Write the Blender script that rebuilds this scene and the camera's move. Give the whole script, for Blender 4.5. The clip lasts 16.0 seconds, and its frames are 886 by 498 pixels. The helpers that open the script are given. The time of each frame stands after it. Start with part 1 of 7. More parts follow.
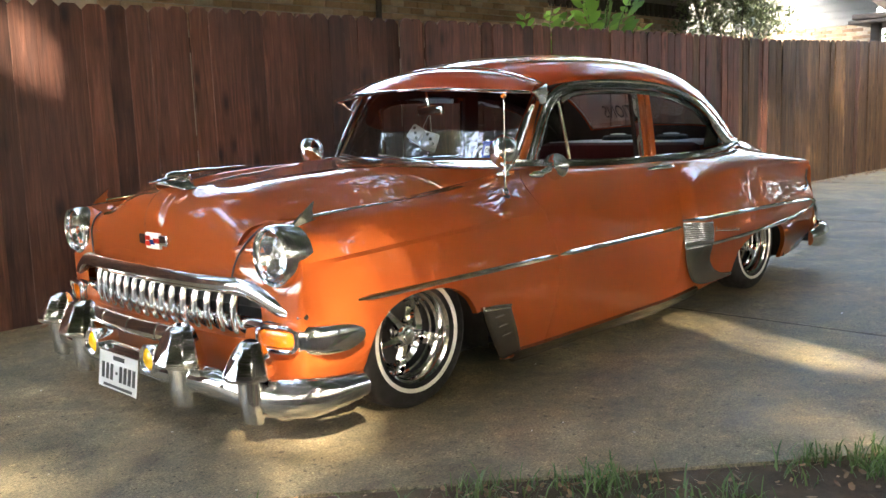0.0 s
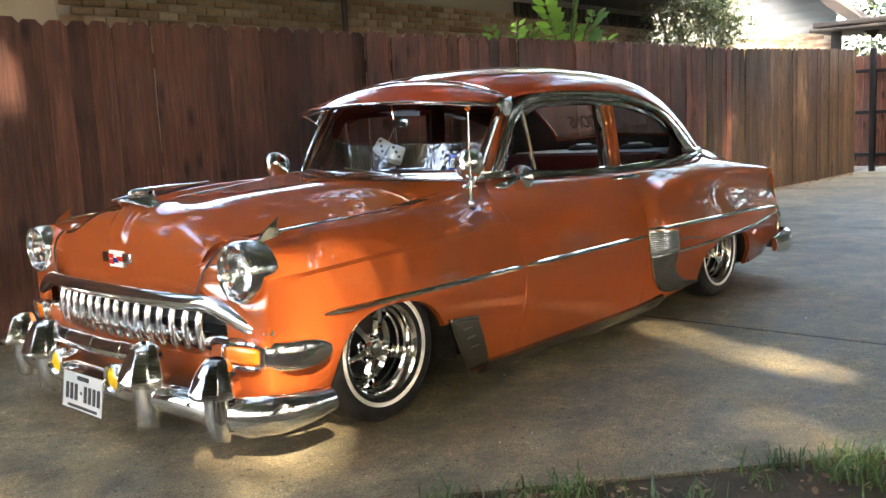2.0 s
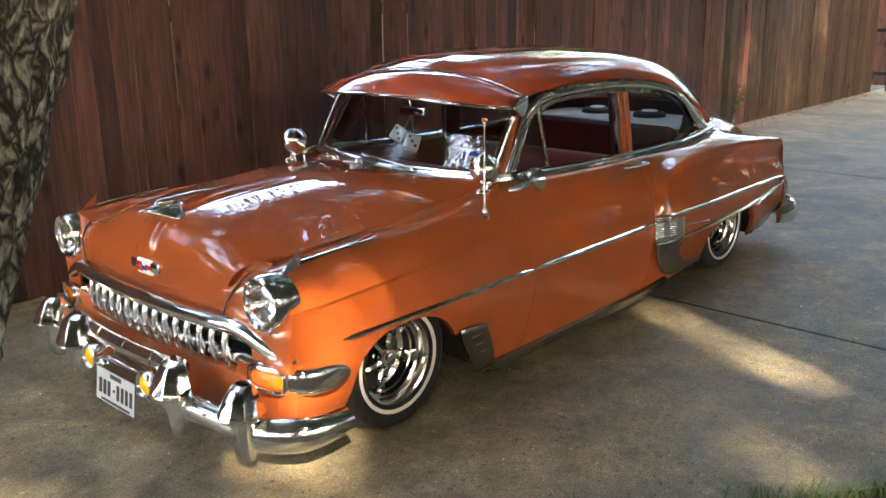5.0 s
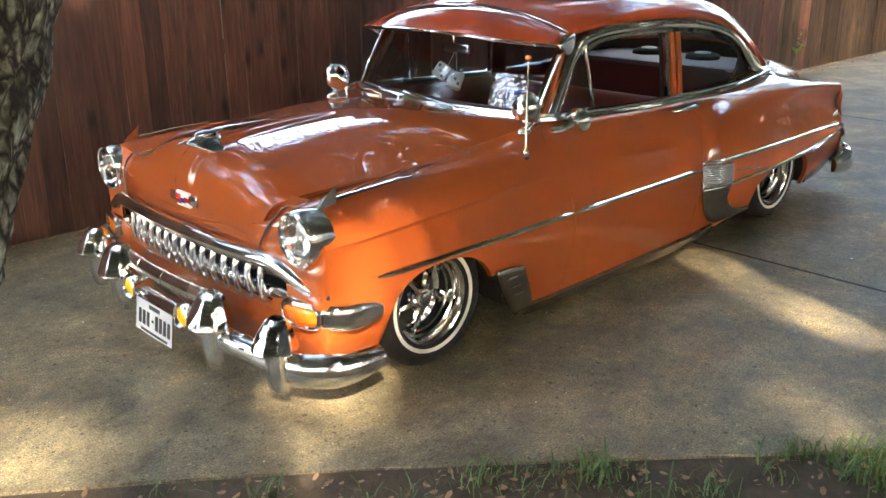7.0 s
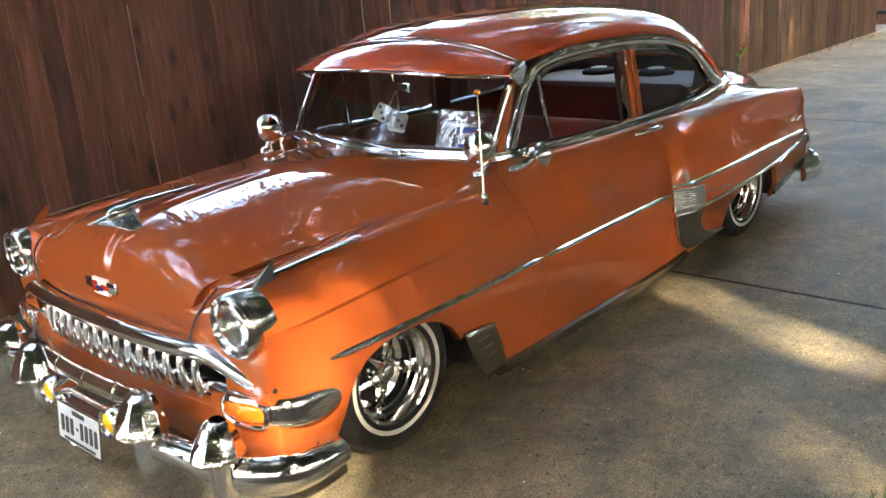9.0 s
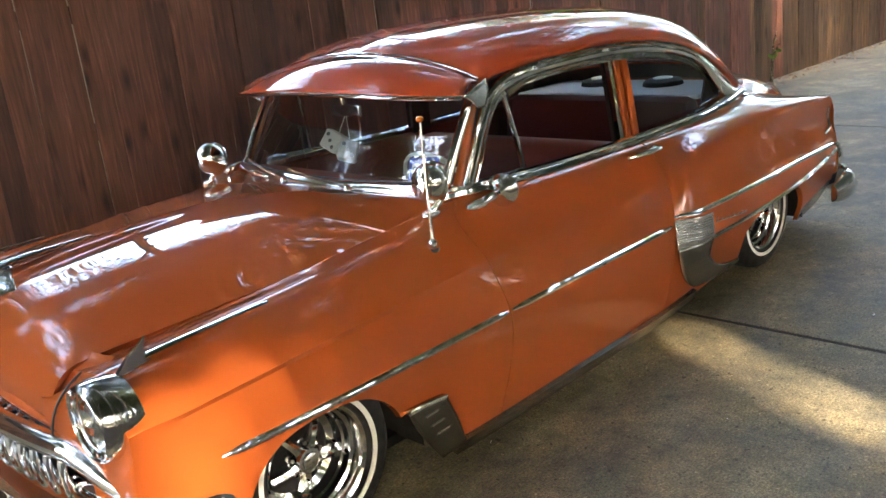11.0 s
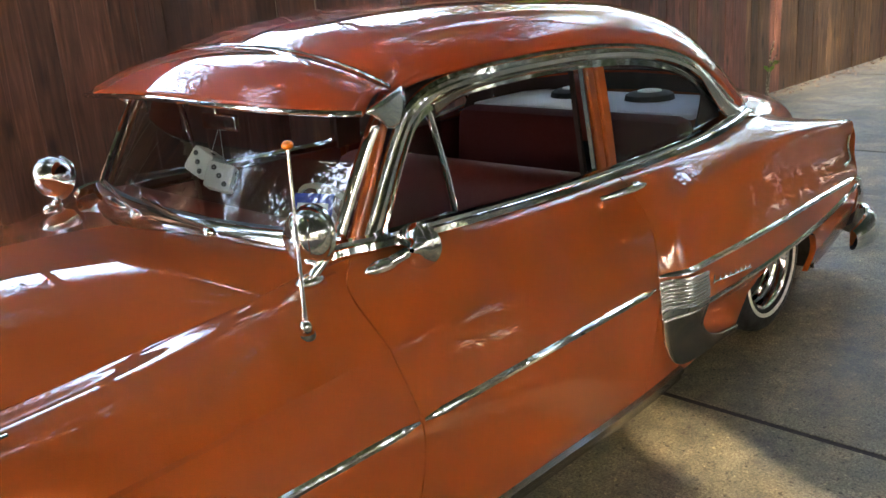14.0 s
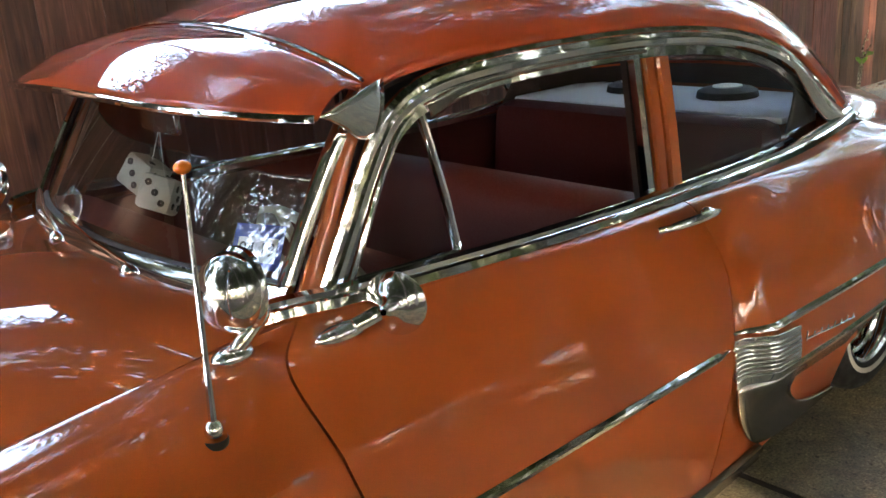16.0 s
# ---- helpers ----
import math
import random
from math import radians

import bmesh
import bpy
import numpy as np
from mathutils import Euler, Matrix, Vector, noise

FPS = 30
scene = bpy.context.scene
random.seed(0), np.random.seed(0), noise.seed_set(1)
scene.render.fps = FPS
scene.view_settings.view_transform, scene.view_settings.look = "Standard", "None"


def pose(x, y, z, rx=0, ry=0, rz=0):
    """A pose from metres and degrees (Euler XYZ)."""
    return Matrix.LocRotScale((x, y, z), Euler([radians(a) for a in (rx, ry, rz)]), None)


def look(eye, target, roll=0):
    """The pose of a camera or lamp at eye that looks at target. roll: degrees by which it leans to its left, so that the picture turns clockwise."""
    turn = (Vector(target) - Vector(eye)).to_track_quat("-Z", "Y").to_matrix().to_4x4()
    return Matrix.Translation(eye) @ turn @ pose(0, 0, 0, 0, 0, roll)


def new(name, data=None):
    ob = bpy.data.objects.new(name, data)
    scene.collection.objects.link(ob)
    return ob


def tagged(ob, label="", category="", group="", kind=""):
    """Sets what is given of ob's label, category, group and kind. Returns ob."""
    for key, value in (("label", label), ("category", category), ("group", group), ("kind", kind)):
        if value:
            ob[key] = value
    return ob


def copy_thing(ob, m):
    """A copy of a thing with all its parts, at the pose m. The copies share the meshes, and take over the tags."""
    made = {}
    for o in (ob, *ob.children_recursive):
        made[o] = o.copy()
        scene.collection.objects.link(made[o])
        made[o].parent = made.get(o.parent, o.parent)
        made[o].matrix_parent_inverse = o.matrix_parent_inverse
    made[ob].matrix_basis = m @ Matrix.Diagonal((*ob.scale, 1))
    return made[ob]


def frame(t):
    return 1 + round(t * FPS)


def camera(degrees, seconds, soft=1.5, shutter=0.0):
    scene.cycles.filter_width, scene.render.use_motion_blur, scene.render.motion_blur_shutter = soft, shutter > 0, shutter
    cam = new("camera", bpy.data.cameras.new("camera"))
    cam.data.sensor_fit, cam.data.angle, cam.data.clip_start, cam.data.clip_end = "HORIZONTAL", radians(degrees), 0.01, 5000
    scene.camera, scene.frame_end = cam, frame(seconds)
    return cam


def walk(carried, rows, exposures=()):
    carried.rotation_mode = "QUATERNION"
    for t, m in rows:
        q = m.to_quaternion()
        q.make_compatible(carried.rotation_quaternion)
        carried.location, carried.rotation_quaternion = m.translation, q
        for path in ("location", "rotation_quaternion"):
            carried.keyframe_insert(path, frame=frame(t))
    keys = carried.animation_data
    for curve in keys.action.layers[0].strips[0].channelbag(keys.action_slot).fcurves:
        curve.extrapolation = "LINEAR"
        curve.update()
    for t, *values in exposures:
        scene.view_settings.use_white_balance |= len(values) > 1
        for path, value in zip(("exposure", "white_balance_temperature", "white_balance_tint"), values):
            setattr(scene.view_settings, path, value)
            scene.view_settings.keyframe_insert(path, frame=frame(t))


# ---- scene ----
cam = camera(52.5, 16.0, soft=1.5)
PATH = [
    (0, (-2.149, -3.109, 1.053), (-0.732, -1.727, 0.764), -2.0),
    (0.5, (-2.145, -3.111, 1.057), (-0.726, -1.731, 0.77), -2.3),
    (1, (-2.145, -3.117, 1.058), (-0.709, -1.752, 0.787), -2.5),
    (1.5, (-2.142, -3.122, 1.061), (-0.686, -1.776, 0.802), -2.6),
    (2, (-2.137, -3.128, 1.061), (-0.675, -1.79, 0.793), -2.7),
    (2.5, (-2.129, -3.123, 1.067), (-0.678, -1.78, 0.766), -3.1),
    (3, (-2.103, -3.119, 1.243), (-0.702, -1.756, 0.821), -4.0),
    (3.5, (-2.114, -3.126, 1.457), (-0.698, -1.788, 1.003), -2.6),
    (3.7, (-2.126, -3.121, 1.499), (-0.703, -1.796, 1.031), -2.1),
    (5.8, (-2.177, -3.21, 1.639), (-0.789, -1.879, 1.088), -0.6),
    (6, (-2.167, -3.231, 1.614), (-0.789, -1.89, 1.062), -0.7),
    (6.5, (-2.145, -3.236, 1.605), (-0.826, -1.867, 0.984), -1.3),
    (7, (-2.117, -3.142, 1.6), (-0.813, -1.777, 0.94), -0.4),
    (7.5, (-2.065, -2.983, 1.605), (-0.684, -1.696, 0.944), -1.6),
    (8, (-2.019, -2.923, 1.605), (-0.651, -1.608, 0.971), -3.9),
    (8.2, (-1.992, -2.921, 1.596), (-0.611, -1.614, 0.975), -4.2),
    (10.3, (-1.461, -2.726, 1.577), (-0.105, -1.387, 0.97), -6.8),
    (10.5, (-1.399, -2.734, 1.569), (-0.047, -1.394, 0.958), -7.6),
    (11, (-1.192, -2.708, 1.539), (0.132, -1.327, 0.958), -6.6),
    (11.5, (-1.037, -2.644, 1.512), (0.276, -1.288, 0.851), -7.6),
    (12, (-0.902, -2.502, 1.497), (0.475, -1.187, 0.885), -5.7),
    (12.5, (-0.789, -2.401, 1.488), (0.564, -1.089, 0.819), -6.7),
    (13, (-0.653, -2.361, 1.464), (0.655, -0.989, 0.826), -5.7),
    (13.5, (-0.516, -2.347, 1.475), (0.783, -0.97, 0.828), -5.1),
    (14, (-0.401, -2.22, 1.442), (0.952, -0.869, 0.855), -4.3),
    (14.5, (-0.283, -2.098, 1.438), (1.138, -0.803, 0.886), -5.9),
    (15, (-0.16, -2.056, 1.426), (1.179, -0.68, 0.866), -6.1),
    (15.5, (0.026, -2.015, 1.413), (1.298, -0.592, 0.814), -5.2),
    (16, (0.14, -1.878, 1.371), (1.382, -0.431, 0.768), -4.1),
]
walk(cam, [(t, look(eye, target, roll)) for t, eye, target, roll in PATH],
     exposures=[(0, 5.53), (1.5, 5.52), (3, 5.37), (3.5, 5.36), (6, 5.47), (7.5, 5.60), (10.5, 5.60), (13, 5.54), (16, 5.62)])

# ---- light ----
SUN_EL, SUN_ROT = radians(38), radians(215)
world = bpy.data.worlds.new("sky")
scene.world = world
world.use_nodes = True
wn = world.node_tree
for n in list(wn.nodes):
    wn.nodes.remove(n)
sky = wn.nodes.new("ShaderNodeTexSky")
sky.sky_type, sky.sun_disc = "NISHITA", False
sky.sun_elevation, sky.sun_rotation = SUN_EL, SUN_ROT
sky.air_density, sky.dust_density, sky.ozone_density = 1.0, 7.0, 1.0
bg = wn.nodes.new("ShaderNodeBackground")
bg.inputs["Strength"].default_value = 0.15
wo = wn.nodes.new("ShaderNodeOutputWorld")
wn.links.new(sky.outputs[0], bg.inputs[0])
wn.links.new(bg.outputs[0], wo.inputs[0])
SUN_DIR = Vector((math.sin(SUN_ROT) * math.cos(SUN_EL), math.cos(SUN_ROT) * math.cos(SUN_EL), math.sin(SUN_EL)))
sun = new("sun", bpy.data.lights.new("sun", "SUN"))
sun.data.energy, sun.data.angle, sun.data.color = 1.45, radians(2.0), (1.0, 0.83, 0.63)
sun.matrix_world = look(SUN_DIR * 30, (0, 0, 0))
scene.view_settings.exposure = 4.55
scene.view_settings.use_white_balance = True
scene.view_settings.white_balance_temperature = 6950
scene.view_settings.white_balance_tint = 10


# ---- materials ----
def mat(name, color, rough=0.5, metal=0.0, coat=0.0, spec=0.5):
    m = bpy.data.materials.new(name)
    m.use_nodes = True
    p = m.node_tree.nodes["Principled BSDF"]
    p.inputs["Base Color"].default_value = (*color, 1)
    p.inputs["Roughness"].default_value = rough
    p.inputs["Metallic"].default_value = metal
    p.inputs["Coat Weight"].default_value = coat
    p.inputs["Coat Roughness"].default_value = 0.02
    p.inputs["Specular IOR Level"].default_value = spec
    return m


def node(m, kind, **values):
    n = m.node_tree.nodes.new(kind)
    for key, value in values.items():
        n.inputs[key].default_value = value
    return n


def link(m, a, ao, b, bi):
    m.node_tree.links.new(a.outputs[ao], b.inputs[bi])


def bsdf(m):
    return m.node_tree.nodes["Principled BSDF"]


def coords(m, kind="Object", scale=(1, 1, 1)):
    tc = m.node_tree.nodes.new("ShaderNodeTexCoord")
    mp = node(m, "ShaderNodeMapping", Scale=scale)
    link(m, tc, kind, mp, "Vector")
    return mp


def noise_tex(m, vec, scale, detail=4.0, rough=0.55, distort=0.0):
    n = node(m, "ShaderNodeTexNoise", Scale=scale, Detail=detail, Roughness=rough, Distortion=distort)
    link(m, vec, "Vector", n, "Vector")
    return n


def ramp(m, src, out, stops):
    r = m.node_tree.nodes.new("ShaderNodeValToRGB")
    el = r.color_ramp.elements
    while len(el) < len(stops):
        el.new(0.5)
    for e, (pos, c) in zip(el, stops):
        e.position, e.color = pos, (*c, 1) if len(c) == 3 else c
    link(m, src, out, r, "Fac")
    return r


def mixc(m, fac, fo, a, ao, b, bo, mode="MIX"):
    x = m.node_tree.nodes.new("ShaderNodeMix")
    x.data_type, x.blend_type = "RGBA", mode
    if isinstance(fac, float):
        x.inputs[0].default_value = fac
    else:
        m.node_tree.links.new(fac.outputs[fo], x.inputs[0])
    for s, o, i in ((a, ao, 6), (b, bo, 7)):
        if isinstance(s, tuple):
            x.inputs[i].default_value = (*s, 1)
        else:
            m.node_tree.links.new(s.outputs[o], x.inputs[i])
    return x


def bump(m, src, out, strength, dist=0.01, normal_in="Normal"):
    b = node(m, "ShaderNodeBump", Strength=strength, Distance=dist)
    link(m, src, out, b, "Height")
    link(m, b, "Normal", bsdf(m), normal_in)
    return b


def grain_on(m, scale, amount, rough_lo, rough_hi):
    """Uneven roughness and a trace of relief."""
    v = coords(m)
    n = noise_tex(m, v, scale, 5)
    r = ramp(m, n, "Fac", [(0.3, (rough_lo,) * 3), (0.7, (rough_hi,) * 3)])
    link(m, r, "Color", bsdf(m), "Roughness")
    bump(m, n, "Fac", amount, 0.002)


PAINT = mat("orange_paint", (0.50, 0.098, 0.012), 0.5, 0.0, 1.0, 0.02)
bsdf(PAINT).inputs["Coat IOR"].default_value = 1.65
bsdf(PAINT).inputs["Coat Roughness"].default_value = 0.008
pv = coords(PAINT)
pn = noise_tex(PAINT, pv, 900, 1)
pr = ramp(PAINT, pn, "Fac", [(0.35, (0.325, 0.069, 0.015)), (0.7, (0.370, 0.080, 0.018))])
link(PAINT, pr, "Color", bsdf(PAINT), "Base Color")
pn2 = noise_tex(PAINT, pv, 30, 3)
b2 = node(PAINT, "ShaderNodeBump", Strength=0.006, Distance=0.004)
link(PAINT, pn2, "Fac", b2, "Height")
link(PAINT, b2, "Normal", bsdf(PAINT), "Coat Normal")

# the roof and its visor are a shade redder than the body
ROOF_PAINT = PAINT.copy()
ROOF_PAINT.name = "red_orange_roof_paint"
for n_ in ROOF_PAINT.node_tree.nodes:
    if n_.bl_idname == "ShaderNodeValToRGB":
        n_.color_ramp.elements[0].color, n_.color_ramp.elements[1].color = (0.345, 0.048, 0.011, 1), (0.395, 0.059, 0.014, 1)

CHROME = mat("chrome", (0.80, 0.81, 0.81), 0.07, 1.0)
cn = noise_tex(CHROME, coords(CHROME), 14, 3)
cr = ramp(CHROME, cn, "Fac", [(0.35, (0.025,) * 3), (0.75, (0.07,) * 3)])
link(CHROME, cr, "Color", bsdf(CHROME), "Roughness")
bump(CHROME, cn, "Fac", 0.02, 0.01)
STEEL = mat("dull_steel", (0.42, 0.41, 0.38), 0.28, 1.0)
bsdf(STEEL).inputs["Roughness"].default_value = 0.2
RUBBER = mat("tyre_rubber", (0.012, 0.012, 0.012), 0.65, spec=0.25)
grain_on(RUBBER, 40, 0.1, 0.55, 0.8)
WHITEWALL = mat("whitewall", (0.72, 0.71, 0.66), 0.55)
grain_on(WHITEWALL, 30, 0.04, 0.45, 0.65)
DARK = mat("dark_underside", (0.012, 0.011, 0.010), 0.8)
grain_on(DARK, 20, 0.2, 0.7, 0.95)
GASKET = mat("black_gasket", (0.012, 0.012, 0.012), 0.45)
AMBER = mat("amber_lens", (0.75, 0.16, 0.01), 0.12, 0, 0.6)
YELLOW = mat("yellow_fog_lens", (0.85, 0.46, 0.01), 0.1, 0, 0.6)
RED = mat("red_lens", (0.5, 0.015, 0.01), 0.12, 0, 0.6)
EMBLEM_RED = mat("emblem_red", (0.55, 0.03, 0.02), 0.25, 0, 0.5)
EMBLEM_BLUE = mat("emblem_blue", (0.02, 0.06, 0.35), 0.25, 0, 0.5)
WHITE = mat("white_enamel", (0.78, 0.78, 0.75), 0.4)
# plate white greyed both for dirt and for the shade it hangs in
PLATE = mat("dusty_shaded_plate", (0.52, 0.52, 0.50), 0.45)
grain_on(PLATE, 60, 0.05, 0.35, 0.6)
PLUSH = mat("white_plush", (0.74, 0.73, 0.66), 0.95)
INK = mat("black_ink", (0.02, 0.02, 0.02), 0.5)
BLUE = mat("blue_ink", (0.02, 0.05, 0.42), 0.5)
# one red upholstery in three tones: cabin shade is put into the two darker ones
SEAT_SHADED = mat("shaded_red_upholstery", (0.13, 0.018, 0.010), 0.6)
grain_on(SEAT_SHADED, 180, 0.25, 0.5, 0.75)
REAR_SHADED = mat("deep_shaded_upholstery", (0.055, 0.009, 0.008), 0.8, spec=0.12)
grain_on(REAR_SHADED, 180, 0.25, 0.6, 0.85)
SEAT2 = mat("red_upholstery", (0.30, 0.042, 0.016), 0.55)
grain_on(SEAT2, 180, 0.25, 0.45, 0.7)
SHELF = mat("pale_shelf_cloth", (0.78, 0.81, 0.90), 0.85)
grain_on(SHELF, 220, 0.3, 0.8, 0.95)
LINER = mat("dark_headlining", (0.035, 0.018, 0.014), 0.9)
CREAM = mat("cream_plastic", (0.66, 0.58, 0.42), 0.3, 0, 0.4)


def glass(name, tint, base=0.055):
    m = bpy.data.materials.new(name)
    m.use_nodes = True
    nt = m.node_tree
    nt.nodes.clear()
    out = nt.nodes.new("ShaderNodeOutputMaterial")
    tr = nt.nodes.new("ShaderNodeBsdfTransparent")
    tr.inputs[0].default_value = (*tint, 1)
    gl = nt.nodes.new("ShaderNodeBsdfGlossy")
    gl.inputs["Roughness"].default_value = 0.01
    lw = nt.nodes.new("ShaderNodeLayerWeight")
    lw.inputs[0].default_value = 0.5
    pw = nt.nodes.new("ShaderNodeMath")
    pw.operation = "POWER"
    pw.inputs[1].default_value = 4.0
    nt.links.new(lw.outputs["Facing"], pw.inputs[0])
    fr = nt.nodes.new("ShaderNodeMath")
    fr.operation = "MULTIPLY_ADD"
    fr.inputs[1].default_value, fr.inputs[2].default_value = 0.9, base
    nt.links.new(pw.outputs[0], fr.inputs[0])
    mx = nt.nodes.new("ShaderNodeMixShader")
    nt.links.new(fr.outputs[0], mx.inputs[0])
    nt.links.new(tr.outputs[0], mx.inputs[1])
    nt.links.new(gl.outputs[0], mx.inputs[2])
    nt.links.new(mx.outputs[0], out.inputs[0])
    return m


GLASS = glass("tinted_glass", (0.56, 0.59, 0.60), 0.030)
SCREEN = glass("windscreen_glass", (0.56, 0.60, 0.62), 0.12)
LENS = glass("clear_lens", (0.93, 0.94, 0.94))
HEAD_GLASS = glass("headlight_glass", (0.90, 0.92, 0.92), 0.10)
REFLECTOR = mat("silvered_reflector", (0.86, 0.87, 0.88), 0.10, 1.0)


# ---- mesh helpers ----
def pchip(table):
    """A smooth monotone curve through (x, value) pairs."""
    xs = np.array([p[0] for p in table], float)
    ys = np.array([p[1] for p in table], float)
    h = np.diff(xs)
    d = np.diff(ys) / h
    m = np.zeros(len(xs))
    m[0], m[-1] = d[0], d[-1]
    for i in range(1, len(xs) - 1):
        if d[i - 1] * d[i] > 0:
            w1, w2 = 2 * h[i] + h[i - 1], h[i] + 2 * h[i - 1]
            m[i] = (w1 + w2) / (w1 / d[i - 1] + w2 / d[i])

    def f(x):
        i = int(np.clip(np.searchsorted(xs, x) - 1, 0, len(h) - 1))
        t = np.clip((x - xs[i]) / h[i], 0, 1)
        return float((1 + 2 * t) * (1 - t) ** 2 * ys[i] + t * (1 - t) ** 2 * h[i] * m[i] + t * t * (3 - 2 * t) * ys[i + 1] + t * t * (t - 1) * h[i] * m[i + 1])

    return f


def curve(points, n, closed=False):
    """n points along a Catmull-Rom curve, evenly spread along its length."""
    P = [Vector(p) for p in points]
    if closed:
        P = [P[-1]] + P + [P[0], P[1]]
    else:
        P = [P[0] * 2 - P[1]] + P + [P[-1] * 2 - P[-2]]
    fine = []
    for i in range(1, len(P) - 2):
        a, b, c, d = P[i - 1], P[i], P[i + 1], P[i + 2]
        for k in range(16):
            t = k / 16
            fine.append(0.5 * (2 * b + (c - a) * t + (2 * a - 5 * b + 4 * c - d) * t * t + (3 * b - a - 3 * c + d) * t ** 3))
    fine.append(P[-2].copy())
    s = np.concatenate([[0], np.cumsum([(q - p).length for p, q in zip(fine, fine[1:])])])
    want = np.linspace(0, s[-1], n + 1 if closed else n)
    A = np.array([tuple(p) for p in fine])
    out = np.stack([np.interp(want, s, A[:, k]) for k in range(3)], 1)
    return [Vector(p) for p in (out[:-1] if closed else out)]


def grid(bm, rows, closed_u=False, closed_v=False):
    """Quads over a grid of points."""
    vs = [[bm.verts.new(p) for p in row] for row in rows]
    nu, nv = len(vs), len(vs[0])
    for i in range(nu if closed_u else nu - 1):
        for j in range(nv if closed_v else nv - 1):
            a, b, c, d = vs[i][j], vs[(i + 1) % nu][j], vs[(i + 1) % nu][(j + 1) % nv], vs[i][(j + 1) % nv]
            bm.faces.new((a, b, c, d))
    return vs


def mirror(bm):
    """Adds the other half, across y = 0."""
    geo = bmesh.ops.duplicate(bm, geom=bm.verts[:] + bm.edges[:] + bm.faces[:])["geom"]
    faces = [g for g in geo if isinstance(g, bmesh.types.BMFace)]
    for g in geo:
        if isinstance(g, bmesh.types.BMVert):
            g.co.y = -g.co.y
    bmesh.ops.reverse_faces(bm, faces=faces)


def rails_surface(bm, rails, nu, nv):
    """A surface that runs across a set of long curves."""
    cs = [curve(r, nu) for r in rails]
    rows = [curve([c[i] for c in cs], nv) for i in range(nu)]
    return grid(bm, rows)


def lathe(bm, profile, seg, m=None, cap=False):
    """Turns (radius, along) pairs round the y axis."""
    rows = []
    for r, a in profile:
        rows.append([Vector((r * math.cos(2 * math.pi * k / seg), a, r * math.sin(2 * math.pi * k / seg))) for k in range(seg)])
    if m:
        rows = [[m @ p for p in row] for row in rows]
    vs = grid(bm, rows, closed_v=True)
    if cap:
        for row in (vs[0], vs[-1]):
            bm.faces.new(row)
    return vs


def sweep(bm, path, section, out, closed=False, scale=None, cap=True):
    """Carries a section (across, outwards) along a path. out: the outward direction, one or one for each point."""
    rows = []
    n = len(path)
    for i, p in enumerate(path):
        a, b = (path[(i - 1) % n], path[(i + 1) % n]) if closed else (path[max(i - 1, 0)], path[min(i + 1, n - 1)])
        t = (b - a).normalized()
        o = Vector(out[i] if isinstance(out, list) else out)
        o = (o - t * o.dot(t)).normalized()
        w = t.cross(o)
        k = scale[i] if scale else 1.0
        ka, kb = k if isinstance(k, tuple) else (k, k)
        rows.append([p + w * (u * ka) + o * (v * kb) for u, v in section])
    vs = grid(bm, rows, closed_u=closed, closed_v=True)
    if cap and not closed:
        bm.faces.new(vs[0])
        bm.faces.new(list(reversed(vs[-1])))
    return vs


def oval(a, b, n=10, power=1.0, flat=None):
    """A closed section: an ellipse, or with flat set a dome with a flat back."""
    pts = []
    for k in range(n):
        t = 2 * math.pi * k / n
        u, v = math.cos(t), math.sin(t)
        u, v = math.copysign(abs(u) ** power, u) * a, math.copysign(abs(v) ** power, v) * b
        if flat is not None:
            v = max(v, flat)
        pts.append((u, v))
    return pts


def box(bm, cx, cy, cz, sx, sy, sz, bevel=0.0, m=None):
    geo = bmesh.ops.create_cube(bm, size=1.0)
    for v in geo["verts"]:
        v.co = Vector((v.co.x * sx + cx, v.co.y * sy + cy, v.co.z * sz + cz))
    if bevel > 0:
        edges = list({e for v in geo["verts"] for e in v.link_edges})
        res = bmesh.ops.bevel(bm, geom=edges, offset=bevel, segments=2, affect="EDGES", profile=0.5)
        verts = {v for f in res["faces"] for v in f.verts} | {v for v in geo["verts"] if v.is_valid}
    else:
        verts = set(geo["verts"])
    if m:
        for v in verts:
            v.co = m @ v.co
    return verts


def ball(bm, c, rx, ry, rz, seg=20, rings=12, m=None):
    rows = []
    for i in range(rings + 1):
        th = math.pi * i / rings
        rr = max(math.sin(th), 0.002)
        rows.append([Vector((c[0] + rx * rr * math.cos(2 * math.pi * k / seg), c[1] + ry * rr * math.sin(2 * math.pi * k / seg), c[2] + rz * math.cos(th))) for k in range(seg)])
    if m:
        rows = [[m @ p for p in row] for row in rows]
    grid(bm, rows, closed_v=True)


def mesh_of(name, bm, material, smooth=35):
    bmesh.ops.recalc_face_normals(bm, faces=bm.faces[:])
    me = bpy.data.meshes.new(name)
    bm.to_mesh(me)
    bm.free()
    me.materials.append(material)
    if smooth:
        me.shade_smooth()
        me.set_sharp_from_angle(angle=radians(smooth))
    return me


def part(name, bm, material, parent, label="", smooth=35):
    ob = new(name, mesh_of(name, bm, material, smooth))
    ob.parent = parent
    if label:
        tagged(ob, label)
    return ob


def thing(name, label, category, group="", kind="", at=(0, 0, 0)):
    ob = new(name)
    ob.location = at
    ob.empty_display_size = 0.1
    return tagged(ob, label, category, group, kind)


def solid(ob, t, offset=-1):
    s = ob.modifiers.new("thickness", "SOLIDIFY")
    s.thickness, s.offset = t, offset
    return ob

